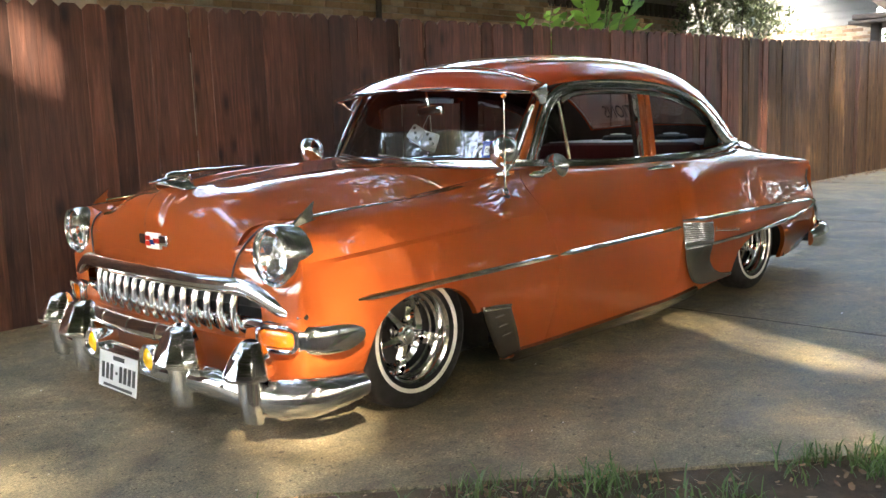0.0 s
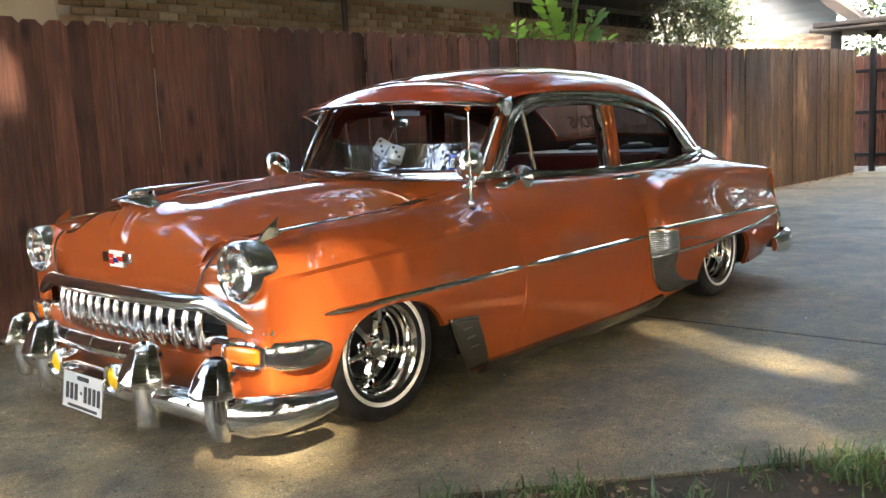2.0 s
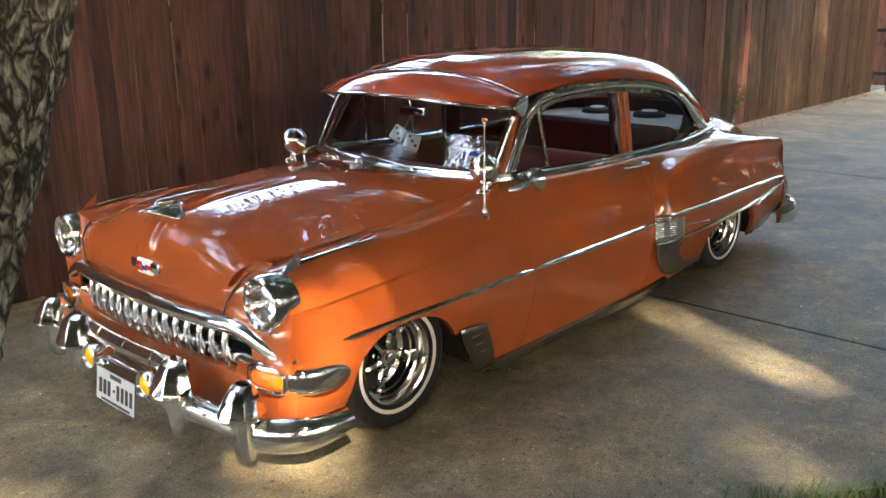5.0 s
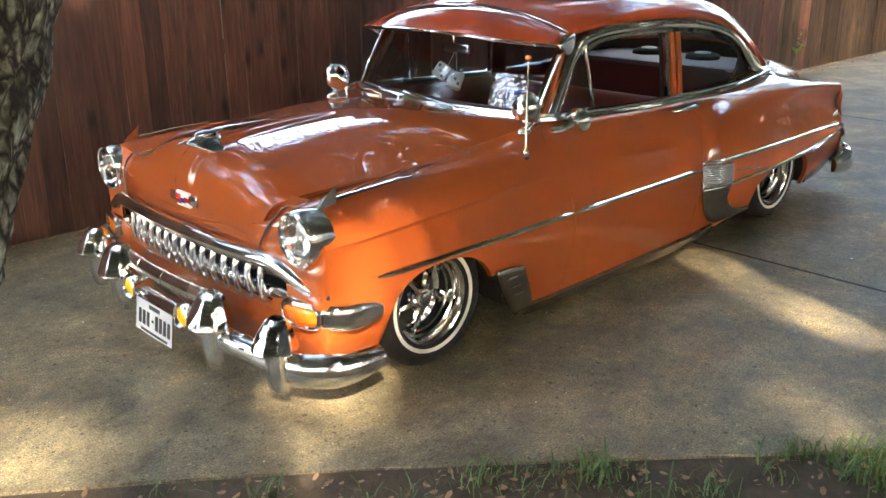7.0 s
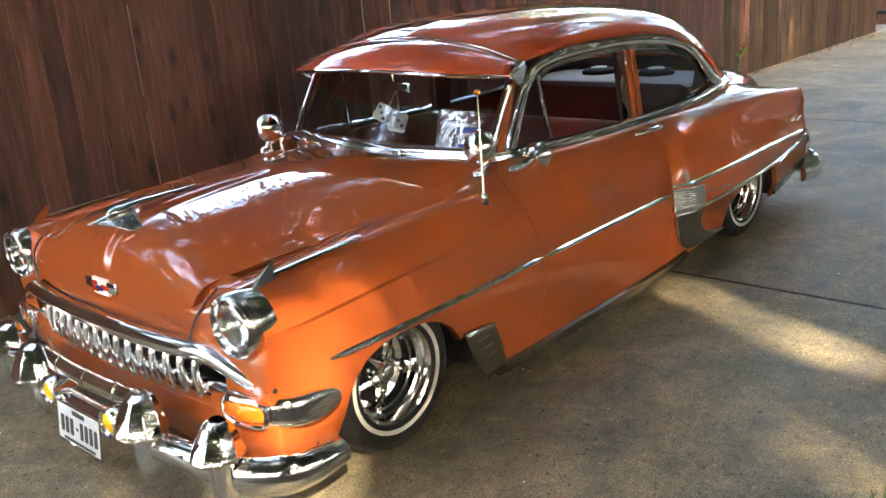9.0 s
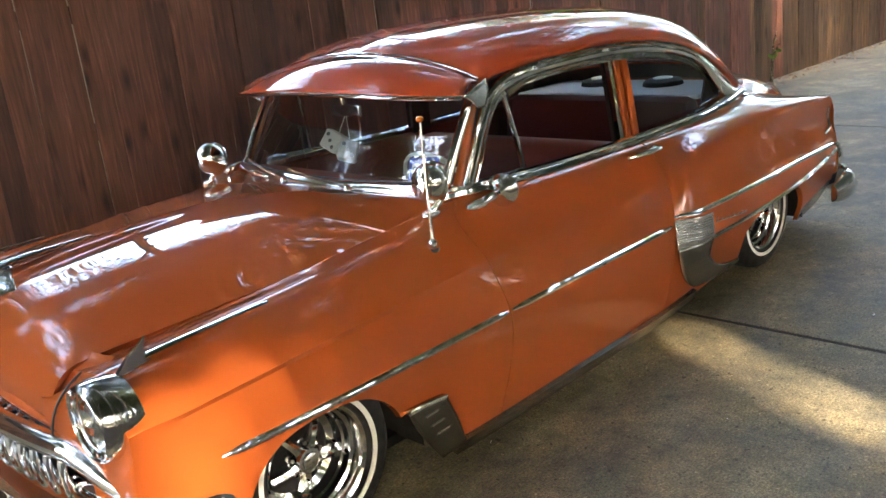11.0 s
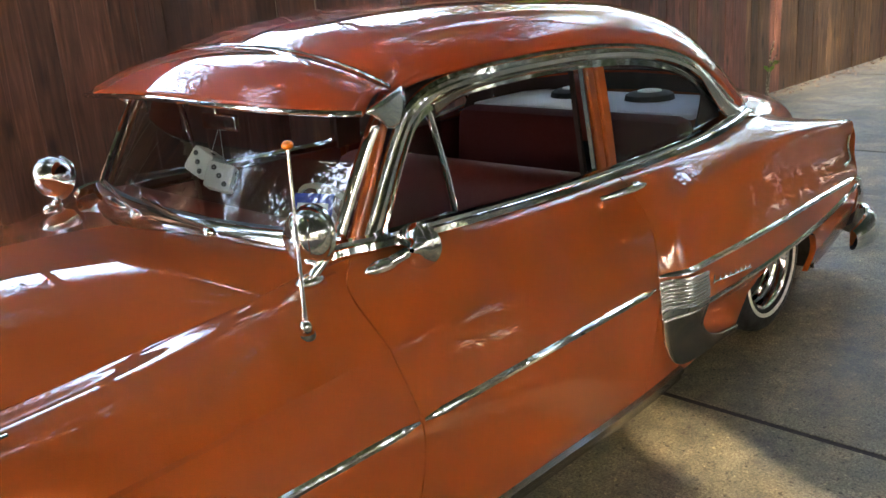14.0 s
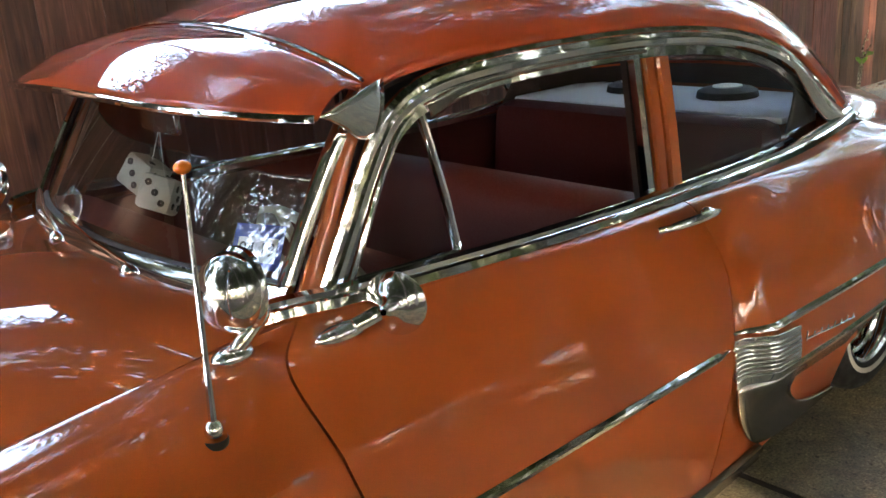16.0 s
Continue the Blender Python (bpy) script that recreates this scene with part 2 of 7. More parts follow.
# ---- the car ----
car = thing("car", "lowered two-door classic sedan in glossy burnt-orange paint with chrome trim", "car")
WHEEL_F, WHEEL_R, TYRE_R, TRACK = 0.065, 2.82, 0.272, 0.735


def table(xs, vs):
    return pchip(list(zip(xs, vs)))


def fair(xs, vs, sigma=0.17):
    """The same, with its bends eased along the car so that reflections run straight."""
    f = pchip(list(zip(xs, vs)))
    gx = np.linspace(xs[0] - 0.9, xs[-1] + 0.9, 600)
    a, b = xs[0], xs[-1]
    gv = np.array([f(x) if a <= x <= b else (f(a) + (f(a + 0.05) - f(a)) * 20 * (x - a) if x < a else f(b) + (f(b) - f(b - 0.05)) * 20 * (x - b)) for x in gx])
    step = gx[1] - gx[0]
    k = np.exp(-0.5 * (np.arange(-110, 111) * step / sigma) ** 2)
    sm = np.convolve(np.pad(gv, 110, mode="edge"), k / k.sum(), mode="valid")
    return lambda x: float(np.interp(x, gx, sm))


# long rails of the body's side: half-width and height along the car
RAIL_Y = [
    fair((-0.45, 0.2, 0.6, 2.2, 2.6, 3.1, 3.62), (0.76, 0.795, 0.822, 0.822, 0.815, 0.80, 0.75)),
    fair((-0.45, 0.2, 0.6, 1.4, 2.0, 2.5, 3.1, 3.62), (0.83, 0.852, 0.853, 0.850, 0.849, 0.848, 0.842, 0.80)),
    fair((-0.45, -0.2, 0.3, 0.8, 1.5, 2.0, 2.5, 3.1, 3.62), (0.83, 0.855, 0.862, 0.860, 0.857, 0.855, 0.853, 0.848, 0.82)),
    fair((-0.45, -0.1, 0.5, 0.9, 1.5, 2.0, 2.5, 3.2, 3.62), (0.835, 0.845, 0.832, 0.816, 0.804, 0.800, 0.798, 0.796, 0.775)),
    fair((-0.45, 0.0, 0.4, 0.75, 1.0, 1.5, 2.0, 2.5, 3.1, 3.62), (0.725, 0.735, 0.735, 0.72, 0.712, 0.71, 0.715, 0.745, 0.775, 0.785)),
    fair((-0.45, 0.0, 0.4, 0.75, 0.95, 1.4, 2.0, 2.5, 2.9, 3.2, 3.62), (0.56, 0.60, 0.62, 0.645, 0.66, 0.66, 0.66, 0.655, 0.64, 0.60, 0.58)),
]
RAIL_Z = [
    fair((-0.45, 0.2, 0.55, 1.2, 1.9, 2.2, 2.6, 3.1, 3.45, 3.62), (0.15, 0.10, 0.075, 0.08, 0.085, 0.124, 0.138, 0.138, 0.142, 0.17)),
    fair((-0.45, 3.62), (0.27, 0.27)),
    fair((-0.45, 3.62), (0.45, 0.45)),
    fair((-0.45, 0.0, 0.5, 0.9, 1.5, 2.0, 2.6, 3.2, 3.62), (0.61, 0.635, 0.65, 0.65, 0.635, 0.63, 0.64, 0.615, 0.585)),
    fair((-0.45, -0.2, 0.4, 0.75, 0.95, 1.5, 2.0, 2.4, 2.8, 3.2, 3.45, 3.62), (0.725, 0.745, 0.757, 0.768, 0.785, 0.77, 0.762, 0.768, 0.764, 0.744, 0.724, 0.704)),
    fair((-0.45, 0.0, 0.4, 0.75, 0.95, 1.4, 2.0, 2.5, 2.9, 3.2, 3.62), (0.70, 0.742, 0.773, 0.817, 0.834, 0.812, 0.80, 0.802, 0.83, 0.79, 0.67)),
]
FRONT_X = (-0.40, -0.445, -0.455, -0.455, -0.445, -0.43)
REAR_X = (3.52, 3.58, 3.60, 3.60, 3.58, 3.60)
DOOR_F = table((0.05, 0.10, 0.25, 0.44, 0.55, 0.66, 0.76, 0.83), (0.775, 0.785, 0.83, 0.855, 0.84, 0.81, 0.79, 0.87))
DOOR_R = table((0.05, 0.30, 0.48, 0.60, 0.67, 0.74, 0.82), (1.83, 1.865, 1.90, 1.935, 1.95, 1.95, 1.925))


def smooth01(t):
    t = min(max(t, 0.0), 1.0)
    return t * t * (3 - 2 * t)


HUMP_TOP = table((1.90, 1.93, 1.96, 2.00, 2.06, 2.16, 2.35, 2.783, 3.2, 3.62), (0.45, 0.545, 0.615, 0.675, 0.715, 0.742, 0.765, 0.785, 0.775, 0.735))


def hump(p):
    """The rear fender stands out from the door skin below a line that climbs and fades towards the tail."""
    k = smooth01((HUMP_TOP(p.x) + 0.030 - p.z) / 0.085) * smooth01((p.x - 1.905) / 0.10) * smooth01((p.z - 0.25) / 0.16)
    k *= 1 - smooth01((p.x - 2.25) / 1.35)
    # the front fender's upper bulge overhangs along a crease that fades into the door
    dz = p.z - RAIL_Z[3](p.x)
    ledge = smooth01((dz + 0.014) / 0.014) * (1 - smooth01((dz - 0.01) / 0.11)) * (1 - smooth01((p.x - 0.30) / 0.60)) * smooth01((p.x + 0.43) / 0.12)
    return Vector((p.x, p.y + 0.048 * k + 0.013 * ledge, p.z))


def meet(k, line):
    """Where rail k crosses a door line."""
    x = 1.2
    for _ in range(12):
        x = line(RAIL_Z[k](x))
    return x


FENDER_END = [meet(k, DOOR_F) for k in range(6)]
DOOR_END = [meet(k, DOOR_R) for k in range(6)]


def resample(pts, n):
    s_ = np.concatenate([[0], np.cumsum([(q - p).length for p, q in zip(pts, pts[1:])])])
    A = np.array([tuple(p) for p in pts])
    want = np.linspace(0, s_[-1], n)
    return [Vector(v) for v in np.stack([np.interp(want, s_, A[:, k]) for k in range(3)], 1)]


def section(pts, crease):
    """Body section through six points: soft, or with a crease at the fourth."""
    full = curve(pts, 161)
    k = min(range(161), key=lambda i: (full[i] - pts[3]).length)
    soft = resample(full[:k + 1], 30) + resample(full[k:], 20)[1:]
    hard = curve(pts[:4], 30) + curve(pts[3:], 20)[1:]
    return [a.lerp(b, crease) for a, b in zip(soft, hard)]


def side_rows(x0, x1, nu, nv):
    rows = []
    for i in range(nu):
        t = i / (nu - 1)
        pts = []
        for k in range(6):
            x = x0[k] + (x1[k] - x0[k]) * t
            pts.append(Vector((x, RAIL_Y[k](x), RAIL_Z[k](x))))
        rows.append([hump(p) for p in section(pts, 1 - 0.7 * smooth01((pts[3].x - 0.6) / 0.9))])
    return rows


def flip_y(rows):
    return [[Vector((p.x, -p.y, p.z)) for p in row] for row in rows]


def cut_arch(bm, cx, cz, a, b, e, step, zmax):
    """Opens a wheel arch: snaps the nearest edges to a superellipse and removes what lies inside."""
    def f(v):
        return (abs(v.x - cx) / a) ** e + (abs(max(v.z - cz, 0.0)) / b) ** e

    for v in bm.verts:
        if v.co.z > zmax:
            continue
        for _ in range(3):
            r = f(v.co) ** (1 / e)
            if abs(r - 1) * min(a, b) < step and r > 0.2:
                v.co.x = cx + (v.co.x - cx) / r
                if v.co.z > cz:
                    v.co.z = cz + (v.co.z - cz) / r
    gone = [q for q in bm.faces if f(q.calc_center_median()) < 0.985 and q.calc_center_median().z < zmax]
    bmesh.ops.delete(bm, geom=gone, context="FACES")


def lip(bm, depth, sign):
    """Turns every open edge of a panel inwards."""
    edges = [e for e in bm.edges if e.is_boundary]
    res = bmesh.ops.extrude_edge_only(bm, edges=edges)
    for g in res["geom"]:
        if isinstance(g, bmesh.types.BMVert):
            g.co.y -= sign * depth
            g.co.z -= 0.004


def face_rows(edge, n=9):
    """The fender's rounded face, from its front edge in to the grille and the hood."""
    out = []
    for j in range(n, 0, -1):
        a = math.pi / 2 * j / n
        row = []
        for p in edge:
            mouth = smooth01((p.z - 0.37) / 0.03) * smooth01((0.55 - p.z) / 0.03)
            ty, tz = 0.57 - 0.075 * smooth01((p.z - 0.55) / 0.03) + 0.095 * mouth, min(p.z, 0.64)
            q = 1 - math.cos(a)
            high = smooth01((p.z - 0.50) / 0.08)
            depth = (0.045 - 0.012 * smooth01((p.z - 0.33) / 0.06)) * math.sin(a) * (1 - high) + 0.050 * q ** 1.5 * high
            row.append(Vector((p.x - depth, p.y + (ty - p.y) * q, p.z + (tz - p.z) * q)))
        out.append(row)
    return out


def guard_front(z):
    """Front edge of the gravel guard behind the front wheel."""
    return 0.345 + 0.150 * max((0.331 - z) / 0.236, 0.0) ** 1.25


GAP = 0.0025
for s, side in ((-1, "driver"), (1, "passenger")):
    for name, x0, x1, nu, arch in (
        ("front_fender", list(FRONT_X), [x - GAP for x in FENDER_END], 84, (0.075, 0.16, 0.285, 0.285, 2.5)),
        ("door", [x + GAP for x in FENDER_END], [x - GAP for x in DOOR_END], 50, None),
        ("rear_quarter", [x + GAP for x in DOOR_END], list(REAR_X), 132, (2.825, 0.12, 0.348, 0.262, 2.5)),
    ):
        bm = bmesh.new()
        rows = side_rows(x0, x1, nu, 46)
        if name == "front_fender":
            rows = face_rows(rows[0]) + rows
        grid(bm, rows if s > 0 else flip_y(rows))
        if name == "front_fender":
            lamp = [f for f in bm.faces if f.calc_center_median().x < -0.40 and math.hypot(abs(f.calc_center_median().y) - 0.720, f.calc_center_median().z - 0.628) < 0.090]
            bmesh.ops.delete(bm, geom=lamp, context="FACES")
        if arch:
            cut_arch(bm, *arch, 0.013, 0.47)
        if name == "front_fender":
            low = [f for f in bm.faces if f.calc_center_median().z < 0.322 and 0.075 < f.calc_center_median().x < guard_front(f.calc_center_median().z) + 0.045]
            bmesh.ops.delete(bm, geom=low, context="FACES")
        lip(bm, 0.025, s)
        part(name, bm, PAINT, car)

# hood
HOOD = [
    [(-0.497, 0, 0.53), (-0.512, 0, 0.60), (-0.511, 0, 0.68), (-0.482, 0, 0.765), (-0.42, 0, 0.820), (-0.3, 0, 0.850), (0, 0, 0.878), (0.3, 0, 0.890), (0.6, 0, 0.876), (0.765, 0, 0.848)],
    [(-0.494, 0.14, 0.532), (-0.509, 0.14, 0.605), (-0.507, 0.14, 0.685), (-0.474, 0.14, 0.765), (-0.40, 0.14, 0.815), (-0.27, 0.15, 0.842), (0.02, 0.15, 0.868), (0.32, 0.16, 0.882), (0.61, 0.16, 0.870), (0.77, 0.17, 0.846)],
    [(-0.490, 0.32, 0.538), (-0.503, 0.32, 0.61), (-0.494, 0.33, 0.69), (-0.452, 0.34, 0.755), (-0.365, 0.35, 0.795), (-0.2, 0.36, 0.815), (0.05, 0.37, 0.838), (0.35, 0.385, 0.853), (0.62, 0.40, 0.850), (0.79, 0.40, 0.842)],
    [(-0.485, 0.51, 0.548), (-0.497, 0.515, 0.60), (-0.485, 0.525, 0.66), (-0.448, 0.535, 0.703), (-0.38, 0.545, 0.718), (-0.2, 0.57, 0.732), (0.02, 0.595, 0.745), (0.35, 0.615, 0.768), (0.62, 0.63, 0.80), (0.85, 0.635, 0.833)],
]
bm = bmesh.new()
rails_surface(bm, HOOD, 90, 56)
bm.normal_update()
for v in bm.verts:
    n = v.normal if v.normal.z > 0 or v.normal.x < 0 else -v.normal
    rib = smooth01((0.072 - abs(v.co.y)) / 0.024) * smooth01((0.35 - v.co.x) / 0.6) * smooth01((v.co.z - 0.655) / 0.07)
    v.co += n * 0.013 * rib
mirror(bm)
bmesh.ops.remove_doubles(bm, verts=bm.verts[:], dist=0.0005)
lipped = [e for e in bm.edges if e.is_boundary]
res = bmesh.ops.extrude_edge_only(bm, edges=lipped)
for g in res["geom"]:
    if isinstance(g, bmesh.types.BMVert):
        g.co += Vector((0.01, -0.012 * (1 if g.co.y > 0 else -1), -0.02))
part("hood", bm, PAINT, car)
# black bead that draws the dark open seam between hood and fender
for s in (-1, 1):
    bm = bmesh.new()
    sweep(bm, curve([(-0.514, s * 0.513, 0.535), (-0.507, s * 0.530, 0.59), (-0.494, s * 0.556, 0.64), (-0.466, s * 0.578, 0.682), (-0.43, s * 0.587, 0.708)], 16), oval(0.0035, 0.0035, 6), (0, s, 0.4))
    part("hood_seal", bm, GASKET, car)

# gutter between hood and fender
for s in (-1, 1):
    bm = bmesh.new()
    rowsq = []
    for x in np.linspace(-0.40, 0.80, 40):
        y, z = RAIL_Y[5](x), RAIL_Z[5](x)
        rowsq.append([Vector((x, s * (y + d), z - 0.007 - abs(d) * 0.05)) for d in (-0.04, -0.02, 0.0, 0.015, 0.03)])
    grid(bm, rowsq)
    part("hood_gutter", bm, PAINT, car)

# nose panels: below the grille, beside the headlights
def plan_x(y, front, back, width=0.86, e=3.0):
    """Rounded plan outline of the nose."""
    return front + (back - front) * (abs(y) / width) ** e


def nose_band(levels, ymax, n=61):
    bm = bmesh.new()
    rows = []
    for z, front, back, wid in levels:
        rows.append([Vector((plan_x(y, front, back, wid), y, z)) for y in np.linspace(-ymax, ymax, n)])
    grid(bm, rows)
    return bm


part("front_valance", nose_band([(0.10, -0.46, -0.30, 0.86), (0.16, -0.50, -0.36, 0.86), (0.24, -0.53, -0.40, 0.86), (0.29, -0.535, -0.42, 0.86), (0.335, -0.525, -0.42, 0.86), (0.345, -0.48, -0.40, 0.86)], 0.62), PAINT, car)
part("grille_cavity", nose_band([(0.33, -0.44, -0.36, 0.86), (0.42, -0.38, -0.33, 0.86), (0.54, -0.44, -0.36, 0.86)], 0.70), DARK, car)
part("upper_nose_panel", nose_band([(0.505, -0.48, -0.40, 0.86), (0.53, -0.50, -0.41, 0.86), (0.56, -0.505, -0.41, 0.86), (0.61, -0.505, -0.40, 0.86), (0.66, -0.49, -0.38, 0.86), (0.70, -0.455, -0.34, 0.86), (0.725, -0.40, -0.28, 0.86)], 0.62), PAINT, car)
HEAD = (-0.470, 0.720, 0.628)
for s in (-1, 1):
    bm = bmesh.new()
    lathe(bm, [(0.084, 0.01), (0.099, 0.015), (0.101, 0.03), (0.100, 0.055)], 40, Matrix.Translation((HEAD[0], s * HEAD[1], HEAD[2])) @ pose(0, 0, 0, 0, 0, -90))
    part("headlight_housing", bm, PAINT, car)

# tail panel and trunk lid
TRUNK = [
    [(3.20, 0, 0.877), (3.34, 0, 0.882), (3.50, 0, 0.852), (3.66, 0, 0.785), (3.745, 0, 0.65), (3.74, 0, 0.42), (3.68, 0, 0.20)],
    [(3.15, 0.30, 0.874), (3.30, 0.31, 0.876), (3.47, 0.31, 0.847), (3.64, 0.31, 0.778), (3.72, 0.31, 0.64), (3.715, 0.32, 0.42), (3.66, 0.32, 0.20)],
    [(2.95, 0.545, 0.862), (3.20, 0.52, 0.850), (3.40, 0.50, 0.815), (3.58, 0.49, 0.752), (3.67, 0.50, 0.62), (3.67, 0.52, 0.41), (3.61, 0.53, 0.20)],
    [(2.90, 0.645, 0.828), (3.12, 0.62, 0.79), (3.33, 0.60, 0.735), (3.49, 0.59, 0.675), (3.585, 0.60, 0.58), (3.61, 0.62, 0.41), (3.58, 0.64, 0.19)],
]
bm = bmesh.new()
rails_surface(bm, TRUNK, 40, 24)
mirror(bm)
bmesh.ops.remove_doubles(bm, verts=bm.verts[:], dist=0.0005)
part("trunk_lid", bm, PAINT, car)
TAIL = [[(3.40, 0.60, 0.73), (3.50, 0.60, 0.67), (3.58, 0.60, 0.58), (3.61, 0.62, 0.41), (3.58, 0.64, 0.18)], [(3.50, 0.70, 0.72), (3.58, 0.71, 0.66), (3.61, 0.72, 0.57), (3.62, 0.73, 0.41), (3.58, 0.73, 0.18)], [(3.57, 0.795, 0.695), (3.60, 0.80, 0.64), (3.605, 0.80, 0.56), (3.605, 0.815, 0.42), (3.55, 0.76, 0.17)]]
for s in (-1, 1):
    bm = bmesh.new()
    rails_surface(bm, [[(x, s * y, z) for x, y, z in r] for r in TAIL], 24, 12)
    part("tail_panel", bm, PAINT, car)

# cowl below the windscreen
bm = bmesh.new()
rails_surface(bm, [[(0.74, 0, 0.846), (0.80, 0, 0.85), (0.88, 0, 0.84)], [(0.76, 0.35, 0.842), (0.83, 0.36, 0.846), (0.90, 0.36, 0.835)], [(0.80, 0.60, 0.828), (0.88, 0.62, 0.838), (0.98, 0.63, 0.832)]], 10, 24)
mirror(bm)
part("cowl", bm, PAINT, car)

# roof shell
ROOF = [
    [(1.075, 0.598, 1.165), (1.2, 0.606, 1.19), (1.5, 0.617, 1.208), (1.9, 0.617, 1.202), (2.25, 0.607, 1.165), (2.52, 0.602, 1.095), (2.73, 0.604, 0.985), (2.89, 0.615, 0.85)],
    [(1.055, 0.545, 1.19), (1.2, 0.565, 1.235), (1.5, 0.578, 1.256), (1.9, 0.578, 1.254), (2.29, 0.567, 1.217), (2.59, 0.558, 1.140), (2.83, 0.557, 1.015), (3.01, 0.575, 0.855)],
    [(1.015, 0.46, 1.212), (1.2, 0.47, 1.278), (1.5, 0.478, 1.306), (1.9, 0.478, 1.308), (2.34, 0.468, 1.270), (2.67, 0.458, 1.182), (2.93, 0.457, 1.035), (3.13, 0.47, 0.862)],
    [(0.965, 0.25, 1.232), (1.2, 0.255, 1.308), (1.5, 0.26, 1.342), (1.9, 0.26, 1.345), (2.38, 0.255, 1.306), (2.74, 0.25, 1.212), (3.01, 0.25, 1.05), (3.20, 0.26, 0.87)],
    [(0.945, 0, 1.24), (1.2, 0, 1.318), (1.5, 0, 1.352), (1.9, 0, 1.356), (2.40, 0, 1.317), (2.77, 0, 1.222), (3.04, 0, 1.055), (3.22, 0, 0.872)],
]
NU, NV = 60, 30
cs = [curve(r, NU) for r in ROOF]
rows = [curve([c[i] for c in cs], NV) for i in range(NU)]
W0, W1, WV = 43, 56, 10
bm = bmesh.new()
vs = [[bm.verts.new(p) for p in row] for row in rows]
for i in range(NU - 1):
    for j in range(NV - 1):
        if W0 <= i < W1 and j >= WV:
            continue
        bm.faces.new((vs[i][j], vs[i + 1][j], vs[i + 1][j + 1], vs[i][j + 1]))
mirror(bm)
bmesh.ops.remove_doubles(bm, verts=bm.verts[:], dist=0.0005)
roof = part("roof", bm, ROOF_PAINT, car)
solid(roof, 0.012, 0)
bm = bmesh.new()
mid = Vector((1.9, 0, 0.75))
vs = [[bm.verts.new(mid + (p - mid) * 0.972) for p in row] for row in rows]
for i in range(NU - 1):
    for j in range(NV - 1):
        if not (W0 <= i < W1 and j >= WV):
            bm.faces.new((vs[i][j], vs[i + 1][j], vs[i + 1][j + 1], vs[i][j + 1]))
mirror(bm)
part("headlining", bm, LINER, car)
bm = bmesh.new()
grid(bm, [[p for p in row[WV:]] for row in rows[W0:W1 + 1]])
mirror(bm)
bmesh.ops.remove_doubles(bm, verts=bm.verts[:], dist=0.0005)
rw = part("rear_window", bm, LENS, car, "curved tinted rear window")
rw.visible_shadow = False
bm = bmesh.new()
loop = [rows[i][WV] for i in range(W0, W1 + 1)] + [rows[W1][j] for j in range(WV + 1, NV)]
half = loop + [Vector((p.x, -p.y, p.z)) for p in reversed(loop[:-1])]
sweep(bm, [p + Vector((0.001, 0, 0.001)) for p in half], oval(0.010, 0.004, 8), [(0.6, 0, 0.8)] * len(half))
part("rear_window_trim", bm, CHROME, car)

# belt, pillars and window frames
def both(points):
    return [points, [(x, -y, z) for x, y, z in points]]


